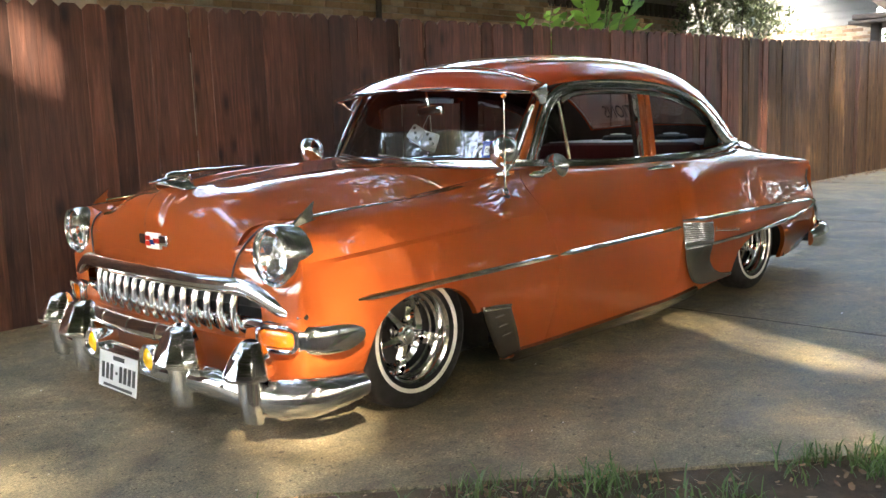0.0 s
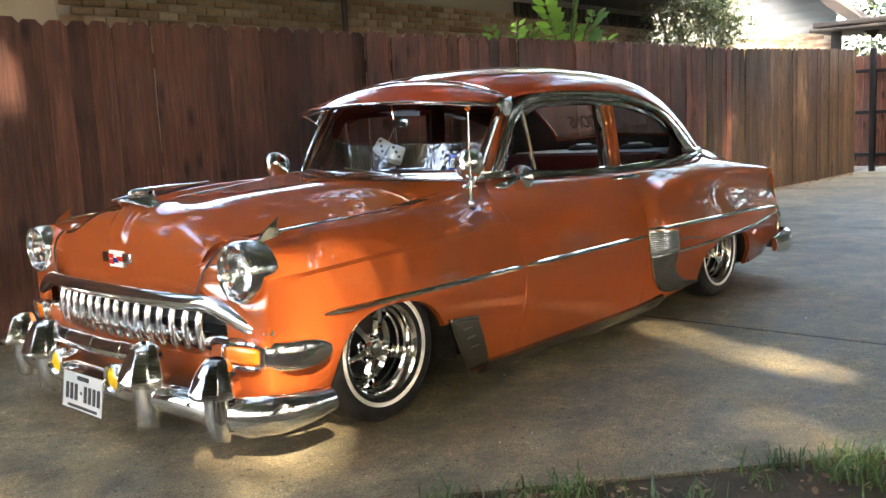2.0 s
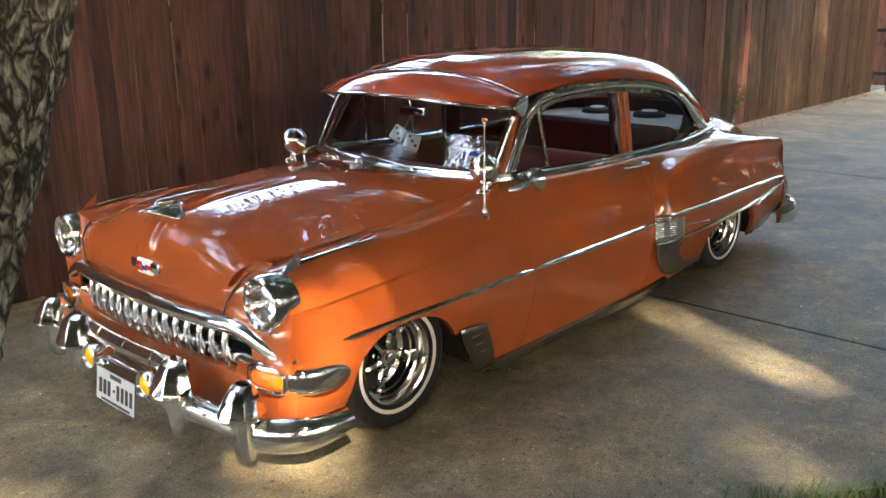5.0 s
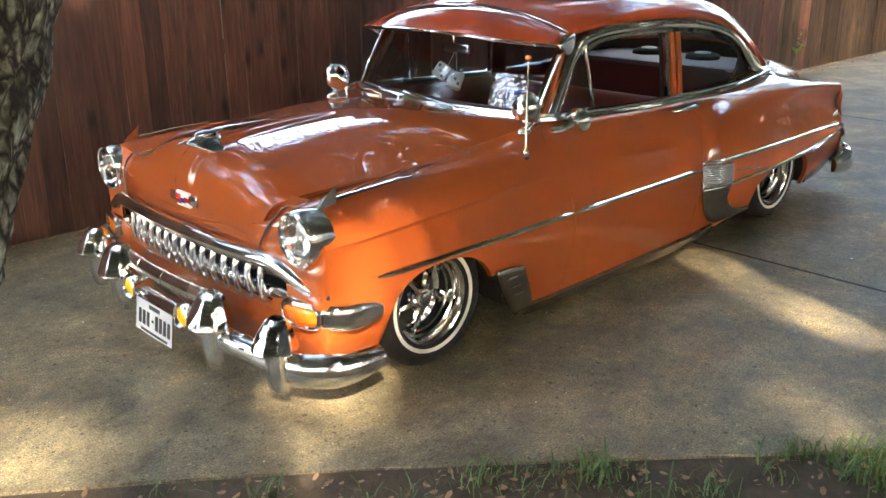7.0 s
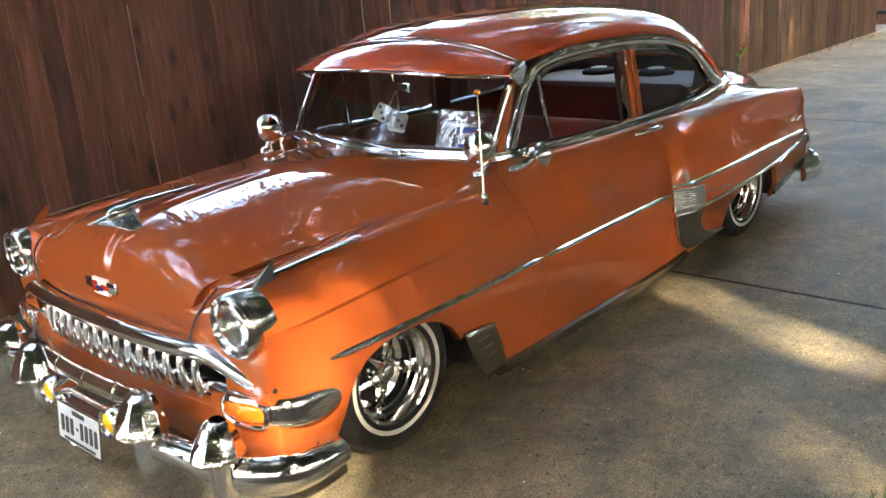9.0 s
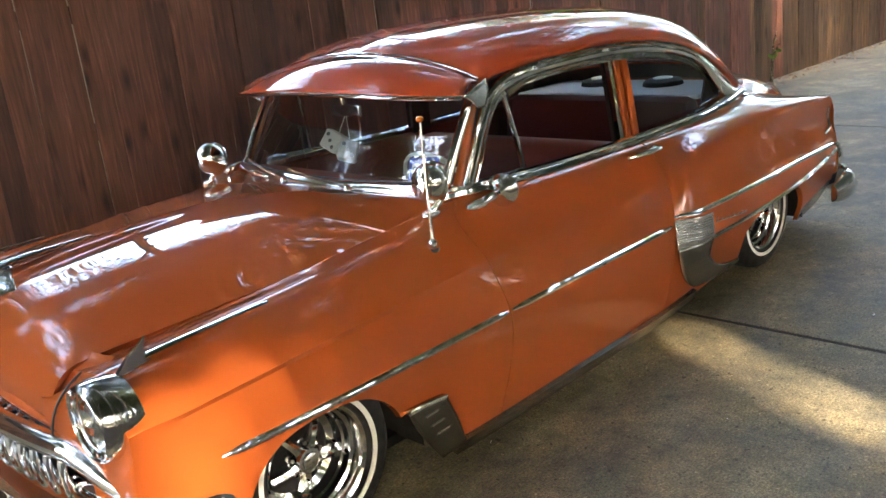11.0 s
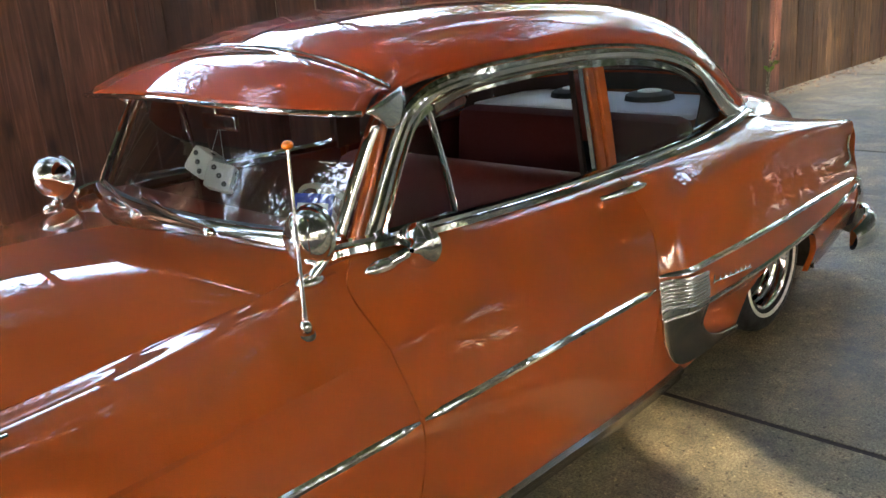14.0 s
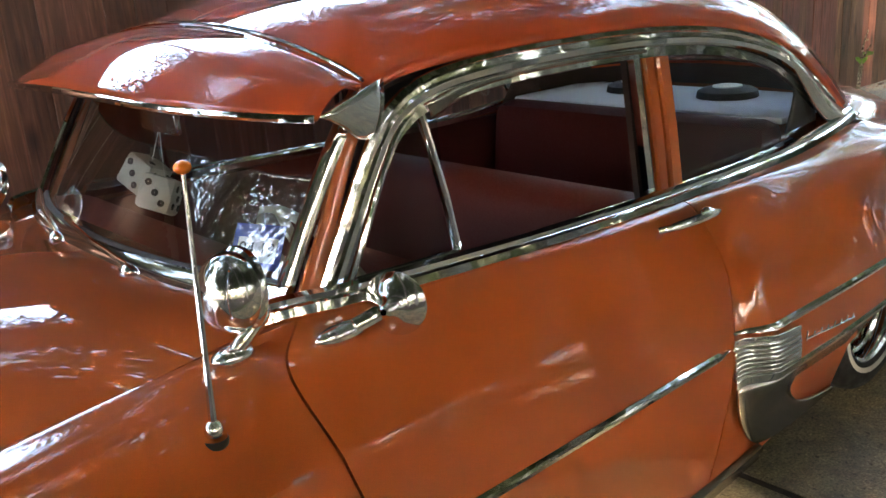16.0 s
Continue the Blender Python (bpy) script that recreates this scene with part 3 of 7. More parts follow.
ARCH_TOP = [(0.925, -0.642, 0.838), (0.985, -0.632, 0.93), (1.06, -0.621, 1.045), (1.125, -0.617, 1.122), (1.24, -0.617, 1.168), (1.5, -0.622, 1.186), (1.9, -0.622, 1.18), (2.22, -0.614, 1.145), (2.48, -0.610, 1.078), (2.67, -0.612, 0.975), (2.79, -0.626, 0.885)]
for k, pts in enumerate(both(ARCH_TOP)):
    o = (0, -1 if k == 0 else 1, 0.15)
    path = curve(pts, 60)
    bm = bmesh.new()
    sweep(bm, path, [(-0.022, 0.0), (-0.021, 0.008), (-0.012, 0.011), (-0.006, 0.006), (0.002, 0.006), (0.007, 0.012), (0.018, 0.010), (0.022, 0.0)], o)
    part("window_surround", bm, CHROME, car)
    inner = []
    for i, p in enumerate(path):
        t = (path[min(i + 1, 59)] - path[max(i - 1, 0)]).normalized()
        inner.append(p + Vector((t.z, 0, -t.x)) * 0.034 + Vector((0, 0.006 if k == 0 else -0.006, 0)))
    inner = inner[1:-2]
    bm = bmesh.new()
    sweep(bm, inner, [(-0.014, -0.006), (-0.012, 0.005), (0.012, 0.005), (0.014, -0.006)], o)
    part("window_channel", bm, CHROME, car)
    y = -1 if k == 0 else 1
    belt = curve([(0.80, y * 0.628, 0.836), (0.86, y * 0.650, 0.841), (0.93, y * 0.661, 0.836), (1.1, y * 0.664, 0.826), (1.5, y * 0.662, 0.806), (2.0, y * 0.662, 0.797), (2.45, y * 0.66, 0.802), (2.72, y * 0.655, 0.824), (2.87, y * 0.645, 0.848)], 50)
    belt = [p + Vector((0, y * 0.004, 0.008)) for p in belt]
    bm = bmesh.new()
    sweep(bm, belt, [(-0.022, -0.006), (-0.021, 0.006), (-0.010, 0.013), (-0.002, 0.008), (0.006, 0.012), (0.020, 0.006), (0.023, -0.006)], (0, y, 0.75))
    part("belt_moulding", bm, CHROME, car)
    # tail of the surround, tapering on the quarter
    bm = bmesh.new()
    rails_surface(bm, [[(2.52, y * 0.618, 1.075), (2.63, y * 0.622, 1.015), (2.74, y * 0.628, 0.935), (2.83, y * 0.636, 0.878), (2.955, y * 0.63, 0.846)], [(2.525, y * 0.622, 1.068), (2.625, y * 0.634, 0.995), (2.715, y * 0.648, 0.915), (2.80, y * 0.660, 0.860), (2.95, y * 0.642, 0.84)], [(2.522, y * 0.618, 1.062), (2.605, y * 0.628, 0.975), (2.67, y * 0.640, 0.898), (2.74, y * 0.652, 0.846), (2.94, y * 0.64, 0.832)]], 20, 10)
    solid(part("surround_tail", bm, CHROME, car), 0.01)
    # centre pillar, painted, in two leaves
    for x0, w in ((1.895, 0.040), (1.95, 0.046)):
        bm = bmesh.new()
        lo, hi = Vector((x0 + 0.015, y * 0.640, 0.80)), Vector((x0 - 0.012, y * 0.606, 1.165))
        sweep(bm, curve([lo, (lo + hi) / 2 + Vector((0, y * 0.004, 0)), hi], 8), [(-w / 2, -0.02), (-w / 2, 0.004), (-w / 2 + 0.006, 0.010), (w / 2 - 0.006, 0.010), (w / 2, 0.004), (w / 2, -0.02)], (0, y, 0))
        part("centre_pillar", bm, PAINT, car)
    bm = bmesh.new()
    sweep(bm, [Vector((1.868, y * 0.632, 0.82)), Vector((1.845, y * 0.603, 1.15))], [(-0.010, -0.01), (-0.010, 0.008), (0.010, 0.008), (0.010, -0.01)], (0, y, 0))
    part("glass_channel", bm, CHROME, car)
    bm = bmesh.new()
    sweep(bm, [Vector((1.893, y * 0.632, 0.82)), Vector((1.87, y * 0.603, 1.15))], [(-0.009, -0.01), (-0.009, 0.004), (0.009, 0.004), (0.009, -0.01)], (0, y, 0))
    part("glass_gasket", bm, GASKET, car)
    # screen pillar
    bm = bmesh.new()
    path = curve([(0.885, y * 0.628, 0.825), (0.96, y * 0.618, 0.95), (1.03, y * 0.605, 1.08), (1.085, y * 0.596, 1.165)], 16)
    sweep(bm, path, oval(0.016, 0.012, 10), (-0.5, y, 0))
    part("windscreen_pillar", bm, PAINT, car)
    bm = bmesh.new()
    sweep(bm, [p + Vector((0.030, -y * 0.022, -0.004)) for p in path], oval(0.020, 0.010, 10), (0.3, -y, 0))
    part("pillar_lining", bm, LINER, car)
    # vent shade along the top of the door window
    bm = bmesh.new()
    rails_surface(bm, [[(1.205, y * 0.622, 1.130), (1.30, y * 0.624, 1.152), (1.5, y * 0.626, 1.163), (1.7, y * 0.626, 1.162), (1.872, y * 0.624, 1.155)], [(1.212, y * 0.620, 1.116), (1.31, y * 0.622, 1.143), (1.5, y * 0.624, 1.155), (1.7, y * 0.624, 1.154), (1.873, y * 0.622, 1.147)], [(1.220, y * 0.612, 1.096), (1.33, y * 0.615, 1.132), (1.5, y * 0.617, 1.146), (1.7, y * 0.617, 1.146), (1.875, y * 0.615, 1.139)]], 24, 6)
    solid(part("vent_shade", bm, STEEL, car, "dull steel vent shade over the door window"), 0.002)
    # vent window post and frame
    bm = bmesh.new()
    sweep(bm, [Vector((1.248, y * 0.634, 0.825)), Vector((1.232, y * 0.622, 0.95)), Vector((1.195, y * 0.606, 1.125))], oval(0.010, 0.009, 8), (0, y, 0))
    part("vent_post", bm, CHROME, car)
    bm = bmesh.new()
    sweep(bm, [Vector((1.00, y * 0.634, 0.848)), Vector((1.245, y * 0.634, 0.838))], oval(0.007, 0.007, 8), (0, y, 0))
    part("vent_sill", bm, CHROME, car)
    bm = bmesh.new()
    sweep(bm, curve([(0.985, y * 0.636, 0.850), (1.03, y * 0.630, 0.925), (1.085, y * 0.620, 1.015), (1.135, y * 0.612, 1.085), (1.185, y * 0.607, 1.122)], 20), oval(0.008, 0.008, 8), (0, y, 0.2))
    part("vent_frame", bm, CHROME, car)
    # side panes
    top = table((0.94, 1.06, 1.125, 1.24, 1.5, 1.9, 2.22, 2.48, 2.67, 2.78), (0.84, 1.02, 1.09, 1.14, 1.16, 1.155, 1.12, 1.05, 0.95, 0.88))
    for name, a, b in (("vent_pane", 0.95, 1.235), ("quarter_pane", 1.97, 2.70)):
        bm = bmesh.new()
        rowsg = []
        for x in np.linspace(a, b, 18):
            z1 = max(top(x), 0.842)
            rowsg.append([Vector((x, y * (0.626 - 0.018 * (z - 0.82) / 0.34), z)) for z in np.linspace(0.80, z1, 5)])
        grid(bm, rowsg)
        g = part(name, bm, GLASS, car, "tinted side glass")
        g.visible_shadow = False

# windscreen
def screen_base(y):
    return Vector((0.775 + 0.30 * abs(y) ** 2.2, y, 0.842))


def screen_top(y):
    return Vector((1.015 + 0.16 * abs(y) ** 2.0, y, 1.222 - 0.155 * abs(y) ** 2))


bm = bmesh.new()
rowsg = []
for y in np.linspace(-0.59, 0.59, 31):
    a, b = screen_base(y), screen_top(y)
    rowsg.append([a.lerp(b, t) + Vector((-0.008 * math.sin(math.pi * t), 0, 0)) for t in np.linspace(0, 1, 9)])
grid(bm, rowsg)
ws = part("windscreen", bm, SCREEN, car, "curved windscreen reflecting trees and sky")
ws.visible_shadow = False
bm = bmesh.new()
sweep(bm, [screen_base(y) + Vector((-0.012, 0, 0.006)) for y in np.linspace(-0.62, 0.62, 41)], oval(0.026, 0.014, 12), (-1, 0, 0.6))
part("windscreen_base_trim", bm, CHROME, car)
bm = bmesh.new()
sweep(bm, [screen_base(y) + Vector((0.012, 0, 0.022)) for y in np.linspace(-0.58, 0.58, 41)], oval(0.010, 0.006, 8), (-1, 0, 0.6))
part("windscreen_gasket", bm, GASKET, car)
for s in (-1, 1):
    bm = bmesh.new()
    a, b = screen_base(s * 0.595), screen_top(s * 0.59)
    sweep(bm, [a.lerp(b, t) + Vector((-0.008 * math.sin(math.pi * t) - 0.006, s * 0.008, 0)) for t in np.linspace(0, 1, 10)], oval(0.017, 0.012, 10), (-0.7, s, 0))
    part("windscreen_side_trim", bm, CHROME, car)

# outside sun visor above the windscreen
def visor_front(y):
    return Vector((0.765 + 0.16 * abs(y / 0.66) ** 4 + 0.02 * abs(y), y, 1.183 - 0.035 * abs(y / 0.66) ** 2))


def visor_back(y):
    k = abs(y / 0.625)
    return Vector((1.035 + 0.035 * k ** 2, y * 0.985, 1.284 - 0.090 * k ** 2.2 - 0.012 * k ** 6))


rowsv = []
for y in np.linspace(-0.66, 0.66, 45):
    a, b = visor_front(y), visor_back(y * 0.94)
    rowsv.append([a.lerp(b, t) + Vector((0, 0, 0.030 * math.sin(math.pi * t) * (1 - 0.5 * abs(y)))) for t in np.linspace(0, 1, 12)])
bm = bmesh.new()
grid(bm, rowsv)
visor = part("sun_visor", bm, ROOF_PAINT, car, "orange outside sun visor with a chrome lip")
solid(visor, 0.006)
bm = bmesh.new()
sweep(bm, [visor_front(y) + Vector((-0.004, 0, 0)) for y in np.linspace(-0.66, 0.66, 45)], oval(0.007, 0.006, 8), (-1, 0, 0))
part("lip_trim", bm, CHROME, visor)
bm = bmesh.new()
sweep(bm, [r[-1] + Vector((0.003, 0, 0.006)) for r in rowsv], oval(0.0042, 0.0042, 8), (0, 0, 1))
part("seam_trim", bm, CHROME, visor)
for s in (-1, 1):
    bm = bmesh.new()
    rails_surface(bm, [[(0.945, s * 0.662, 1.150), (1.03, s * 0.650, 1.172), (1.11, s * 0.622, 1.192)], [(0.99, s * 0.655, 1.128), (1.05, s * 0.642, 1.130), (1.10, s * 0.630, 1.145)], [(1.025, s * 0.640, 1.100), (1.05, s * 0.636, 1.092), (1.075, s * 0.632, 1.095)]], 8, 8)
    solid(part("visor_bracket", bm, CHROME, visor), 0.012)

# floor pan and engine-bay closing panels
bm = bmesh.new()
box(bm, 1.6, 0, 0.13, 4.0, 1.36, 0.04, 0.01)
part("floor_pan", bm, DARK, car)
for x0, x1 in ((-0.30, 0.46), (2.36, 3.22)):
    for s in (-1, 1):
        bm = bmesh.new()
        cx, rx = (x0 + x1) / 2, (x1 - x0) / 2
        rowsw = []
        for yy in (0.50, 0.66, 0.80):
            rowsw.append([Vector((cx + rx * math.cos(t), s * yy, 0.14 + 0.36 * math.sin(t))) for t in np.linspace(0, math.pi, 20)])
        grid(bm, rowsw)
        ctr = [Vector((cx + rx * math.cos(t), s * 0.50, 0.14 + 0.36 * math.sin(t))) for t in np.linspace(0, math.pi, 20)]
        bm.faces.new([bm.verts.new(p) for p in ctr])
        part("wheel_housing", bm, DARK, car)
bm = bmesh.new()
box(bm, 0.55, 0, 0.42, 0.03, 1.30, 0.60, 0.0)
part("firewall", bm, DARK, car)

# ---- wheels ----
def build_wheel():
    w = thing("wheel", "", "")
    bm = bmesh.new()
    R = TYRE_R
    lathe(bm, [(0.17, 0.03), (0.178, 0.062), (0.200, 0.072), (0.235, 0.072), (0.258, 0.060), (0.268, 0.045), (R, 0.02), (R, -0.02), (R, -0.06), (0.262, -0.085), (0.22, -0.095), (0.17, -0.09)], 64, pose(0, 0, 0))
    tyre = part("tyre", bm, RUBBER, w, "black tyre with a thin white wall")
    bm = bmesh.new()
    lathe(bm, [(0.192, 0.070), (0.193, 0.0735), (0.207, 0.0745), (0.208, 0.071)], 64)
    part("white_wall", bm, WHITEWALL, tyre)
    bm = bmesh.new()
    lathe(bm, [(0.164, 0.058), (0.174, 0.064), (0.177, 0.058), (0.169, 0.050), (0.163, 0.034), (0.160, 0.020), (0.151, 0.014), (0.149, -0.008), (0.143, -0.014), (0.140, -0.05), (0.120, -0.06), (0.115, -0.09)], 64)
    rim = part("rim", bm, CHROME, w, "deep-dish chrome rim")
    bm = bmesh.new()
    lathe(bm, [(0.139, -0.06), (0.10, -0.075), (0.02, -0.08)], 32)
    part("brake_drum", bm, DARK, rim)
    for k in range(5):
        a = 2 * math.pi * k / 5 + 0.3
        m = pose(0, 0, 0, 0, math.degrees(a), 0)
        bm = bmesh.new()
        sections = []
        for r, wd, y, th in ((0.03, 0.022, 0.010, 0.03), (0.06, 0.015, 0.004, 0.03), (0.10, 0.014, -0.012, 0.026), (0.128, 0.022, -0.028, 0.022), (0.141, 0.034, -0.036, 0.02)):
            sections.append([m @ Vector((r, y - th, -wd)), m @ Vector((r, y, -wd * 0.75)), m @ Vector((r, y + 0.008, 0)), m @ Vector((r, y, wd * 0.75)), m @ Vector((r, y - th, wd))])
        vs = grid(bm, sections, closed_v=True)
        bm.faces.new(vs[0])
        bm.faces.new(vs[-1])
        part("spoke", bm, CHROME, rim)
    bm = bmesh.new()
    lathe(bm, [(0.040, -0.02), (0.042, 0.012), (0.036, 0.020), (0.028, 0.022), (0.026, 0.030), (0.018, 0.034), (0.002, 0.035)], 32)
    part("hub_cap", bm, CHROME, rim)
    for k in range(5):
        a = 2 * math.pi * (k + 0.5) / 5 + 0.3
        bm = bmesh.new()
        lathe(bm, [(0.009, -0.03), (0.009, 0.006), (0.006, 0.010), (0.001, 0.011)], 6, Matrix.Translation((0.052 * math.cos(a), 0, -0.052 * math.sin(a))))
        part("lug_nut", bm, CHROME, rim)
    return w


first = None
for x in (WHEEL_F, WHEEL_R):
    for s in (-1, 1):
        m = pose(x, s * (TRACK if x < 1 else 0.725), TYRE_R - 0.004, 0, 0, 0 if s > 0 else 180)
        if first is None:
            first = build_wheel()
            first.matrix_basis = m
            wheel = first
        else:
            wheel = copy_thing(first, m)
        wheel.parent = car
        wheel.name = "wheel"
        for key in ("label", "category"):
            if key in wheel:
                del wheel[key]

# ---- chrome along the sides ----
def on_side(x, z):
    """Half-width of the body's side at a place."""
    pts = [hump(p) for p in section([Vector((x, RAIL_Y[k](x), RAIL_Z[k](x))) for k in range(6)], 1 - 0.7 * smooth01((x - 0.6) / 0.9))]
    for a, b in zip(pts, pts[1:]):
        if a.z <= z <= b.z:
            return a.y + (b.y - a.y) * (z - a.z) / max(b.z - a.z, 1e-6)
    return pts[0].y


SPEAR = [(-0.011, -0.003), (-0.010, 0.005), (-0.003, 0.010), (0.003, 0.010), (0.010, 0.005), (0.011, -0.003)]


def side_strip(name, s, x0, x1, zf, n, material=None, section=SPEAR, taper=True, label="", lift=0.0):
    path, sc = [], []
    for i in range(n):
        t = i / (n - 1)
        x = x0 + (x1 - x0) * t
        z = zf(x)
        path.append(Vector((x, s * (on_side(x, z) + lift), z)))
        sc.append(min(1.0, 0.35 + 12 * t, 0.35 + 12 * (1 - t)) if taper else 1.0)
    bm = bmesh.new()
    sweep(bm, path, section, (0, s, 0.45), scale=sc)
    return part(name, bm, material or CHROME, car, label)


for s in (-1, 1):
    zt = table((-0.3, 1.9), (0.462, 0.470))
    side_strip("fender_spear", s, -0.245, 0.846, zt, 40)
    side_strip("door_spear", s, 0.862, 1.875, zt, 34)
    side_strip("upper_quarter_spear", s, 1.90, 3.56, table((1.9, 2.4, 3.0, 3.56), (0.500, 0.494, 0.483, 0.462)), 50)
    side_strip("lower_quarter_spear", s, 2.05, 3.50, table((2.0, 2.6, 3.1, 3.5), (0.362, 0.366, 0.380, 0.410)), 46)
    bm = bmesh.new()
    sweep(bm, curve([(3.56, s * on_side(3.56, 0.46), 0.462), (3.585, s * 0.835, 0.445), (3.57, s * on_side(3.57, 0.425), 0.425), (3.50, s * on_side(3.5, 0.41), 0.410)], 14), SPEAR, (0, s, 0))
    part("spear_end", bm, CHROME, car)
    # rocker strip
    bm = bmesh.new()
    path = [Vector((x, s * (on_side(x, RAIL_Z[0](x) + 0.040) + 0.004), RAIL_Z[0](x) + 0.012)) for x in np.linspace(0.565, 2.06, 44)]
    sweep(bm, path, [(-0.024, -0.01), (-0.022, 0.008), (-0.008, 0.012), (0.010, 0.006), (0.022, 0.010), (0.024, -0.01)], (0, s, -0.35))
    part("rocker_moulding", bm, STEEL, car)
    # gravel guard behind the front wheel
    bm = bmesh.new()
    rowsq = []
    for t in np.linspace(0, 1, 12):
        row = []
        for u in np.linspace(0, 1, 10):
            z = 0.331 - 0.012 * u ** 2 - (0.236 - 0.022 * u) * t
            x = guard_front(0.331 - 0.236 * t) + u * (0.158 - 0.055 * t) + 0.016 * math.sin(math.pi * t) * u
            row.append(Vector((x, s * (on_side(x, z) + 0.016), z)))
        rowsq.append(row)
    grid(bm, rowsq)
    gg = part("gravel_guard", bm, STEEL, car, "brushed steel gravel guard")
    solid(gg, 0.02, 0)
    bm = bmesh.new()
    sweep(bm, [p + Vector((0, s * 0.010, 0.0)) for p in rowsq[0]], oval(0.006, 0.006, 8), (0, s, 0))
    part("top_roll", bm, CHROME, gg)
    for k in range(3):
        z = 0.283 - 0.042 * k
        bm = bmesh.new()
        x0 = guard_front(z) + 0.045
        sweep(bm, [Vector((x, s * (on_side(x, z) + 0.027), z + 0.05 * (x - x0))) for x in np.linspace(x0, x0 + 0.052, 6)], oval(0.004, 0.003, 8), (0, s, 0))
        part("guard_rib", bm, CHROME, gg)
    # stone guard on the rear fender, ribbed head and plain sweep below
    bm = bmesh.new()
    rowsq = []
    for t in np.linspace(0, 1, 60):
        row = []
        for x in np.linspace(1.882, 2.092, 14):
            z = 0.372 + 0.120 * t - 0.06 * (x - 1.882) * t
            wav = 0.0035 * abs(math.sin((t - 0.20) / 0.66 * math.pi * 7)) if 0.20 < t < 0.86 else (0.006 if t < 0.16 or t > 0.9 else 0.002)
            row.append(Vector((x, s * (on_side(x, z) + 0.006 + wav), z)))
        rowsq.append(row)
    grid(bm, rowsq)
    sg = part("stone_guard", bm, CHROME, car, "ribbed chrome stone guard")
    solid(sg, 0.01, 0)
    # plain shield that runs down and back along the fender's lower edge
    bm = bmesh.new()
    outer = curve([(1.885, 0, 0.372), (1.905, 0, 0.300), (1.945, 0, 0.228), (2.010, 0, 0.170), (2.110, 0, 0.145), (2.260, 0, 0.140), (2.445, 0, 0.146)], 30)
    inner = curve([(2.088, 0, 0.372), (2.115, 0, 0.318), (2.150, 0, 0.262), (2.205, 0, 0.216), (2.280, 0, 0.186), (2.360, 0, 0.168), (2.450, 0, 0.158)], 30)
    grid(bm, [[Vector((p.x, s * (on_side(p.x, max(p.z, RAIL_Z[0](p.x) + 0.004)) + 0.013), p.z)) for p in (a.lerp(b, q) for q in np.linspace(0, 1, 9))] for a, b in zip(outer, inner)])
    solid(part("shield", bm, STEEL, sg, "plain steel shield"), 0.012, 0)
    # chrome script, as plain strokes
    bm = bmesh.new()
    sweep(bm, [Vector((x, s * (on_side(x, z) + 0.004), z)) for x, z in ((2.13 + 0.045 * k, 0.428 - 0.0045 * k) for k in range(7))], oval(0.003, 0.003, 6), (0, s, 0))
    script = part("script", bm, CHROME, car, "small chrome script strokes")
    for k in range(8):
        x, z, hh = 2.135 + 0.036 * k, 0.432 - 0.0036 * k, (0.015, 0.007, 0.008, 0.007, 0.009, 0.007, 0.010, 0.007)[k]
        bm = bmesh.new()
        sweep(bm, [Vector((xx, s * (on_side(xx, zz) + 0.005), zz)) for xx, zz in ((x - 0.004, z - hh * 0.6), (x + 0.006, z + hh))], oval(0.0025, 0.002, 6), (0, s, 0))
        part("stroke", bm, CHROME, script)
    # door handle
    bm = bmesh.new()
    z = 0.763
    yb = on_side(1.9, 0.755)
    sweep(bm, curve([(1.775, s * (yb + 0.004), z), (1.80, s * (yb + 0.026), z + 0.006), (1.88, s * (yb + 0.034), z + 0.006), (1.96, s * (yb + 0.030), z + 0.004), (1.99, s * (yb + 0.024), z)], 20), oval(0.010, 0.007, 8), (0, s, 0.3), scale=[0.6 + 0.6 * math.sin(math.pi * (i + 2) / 24) for i in range(20)])
    dh = part("door_handle", bm, CHROME, car)
    bm = bmesh.new()
    ball(bm, (1.96, s * (yb + 0.010), z), 0.024, 0.018, 0.016, 14, 8)
    part("handle_base", bm, CHROME, dh)

    # ---- front: headlight, fin, parking lamp ----
    face = Matrix.Translation((HEAD[0], s * HEAD[1], HEAD[2])) @ pose(0, 0, 0, 0, 0, -90)
    bm = bmesh.new()
    lathe(bm, [(0.098, 0.075), (0.103, 0.045), (0.105, 0.012), (0.103, -0.010), (0.098, -0.024), (0.092, -0.029), (0.087, -0.024), (0.085, -0.008)], 48, face)
    for v in bm.verts:
        if v.co.z > HEAD[2]:
            v.co.x -= 0.007 * ((v.co.z - HEAD[2]) / 0.11) ** 1.5
    hl = part("headlight", bm, CHROME, car, "chrome hooded headlight")
    bm = bmesh.new()
    lathe(bm, [(0.086, -0.006), (0.074, 0.022), (0.05, 0.042), (0.02, 0.050), (0.002, 0.051)], 32, face)
    part("reflector", bm, REFLECTOR, hl)
    bm = bmesh.new()
    lathe(bm, [(0.0865, -0.008), (0.072, -0.020), (0.045, -0.029), (0.002, -0.033)], 40, face)
    lens = part("lens", bm, HEAD_GLASS, hl)
    lens.visible_shadow = False
    bm = bmesh.new()
    ball(bm, (HEAD[0] + 0.012, s * HEAD[1], HEAD[2]), 0.018, 0.018, 0.018, 12, 8)
    part("bulb_shield", bm, CHROME, hl)
    # fin and spear on the fender top
    bm = bmesh.new()
    fx, fy = -0.395, 0.735
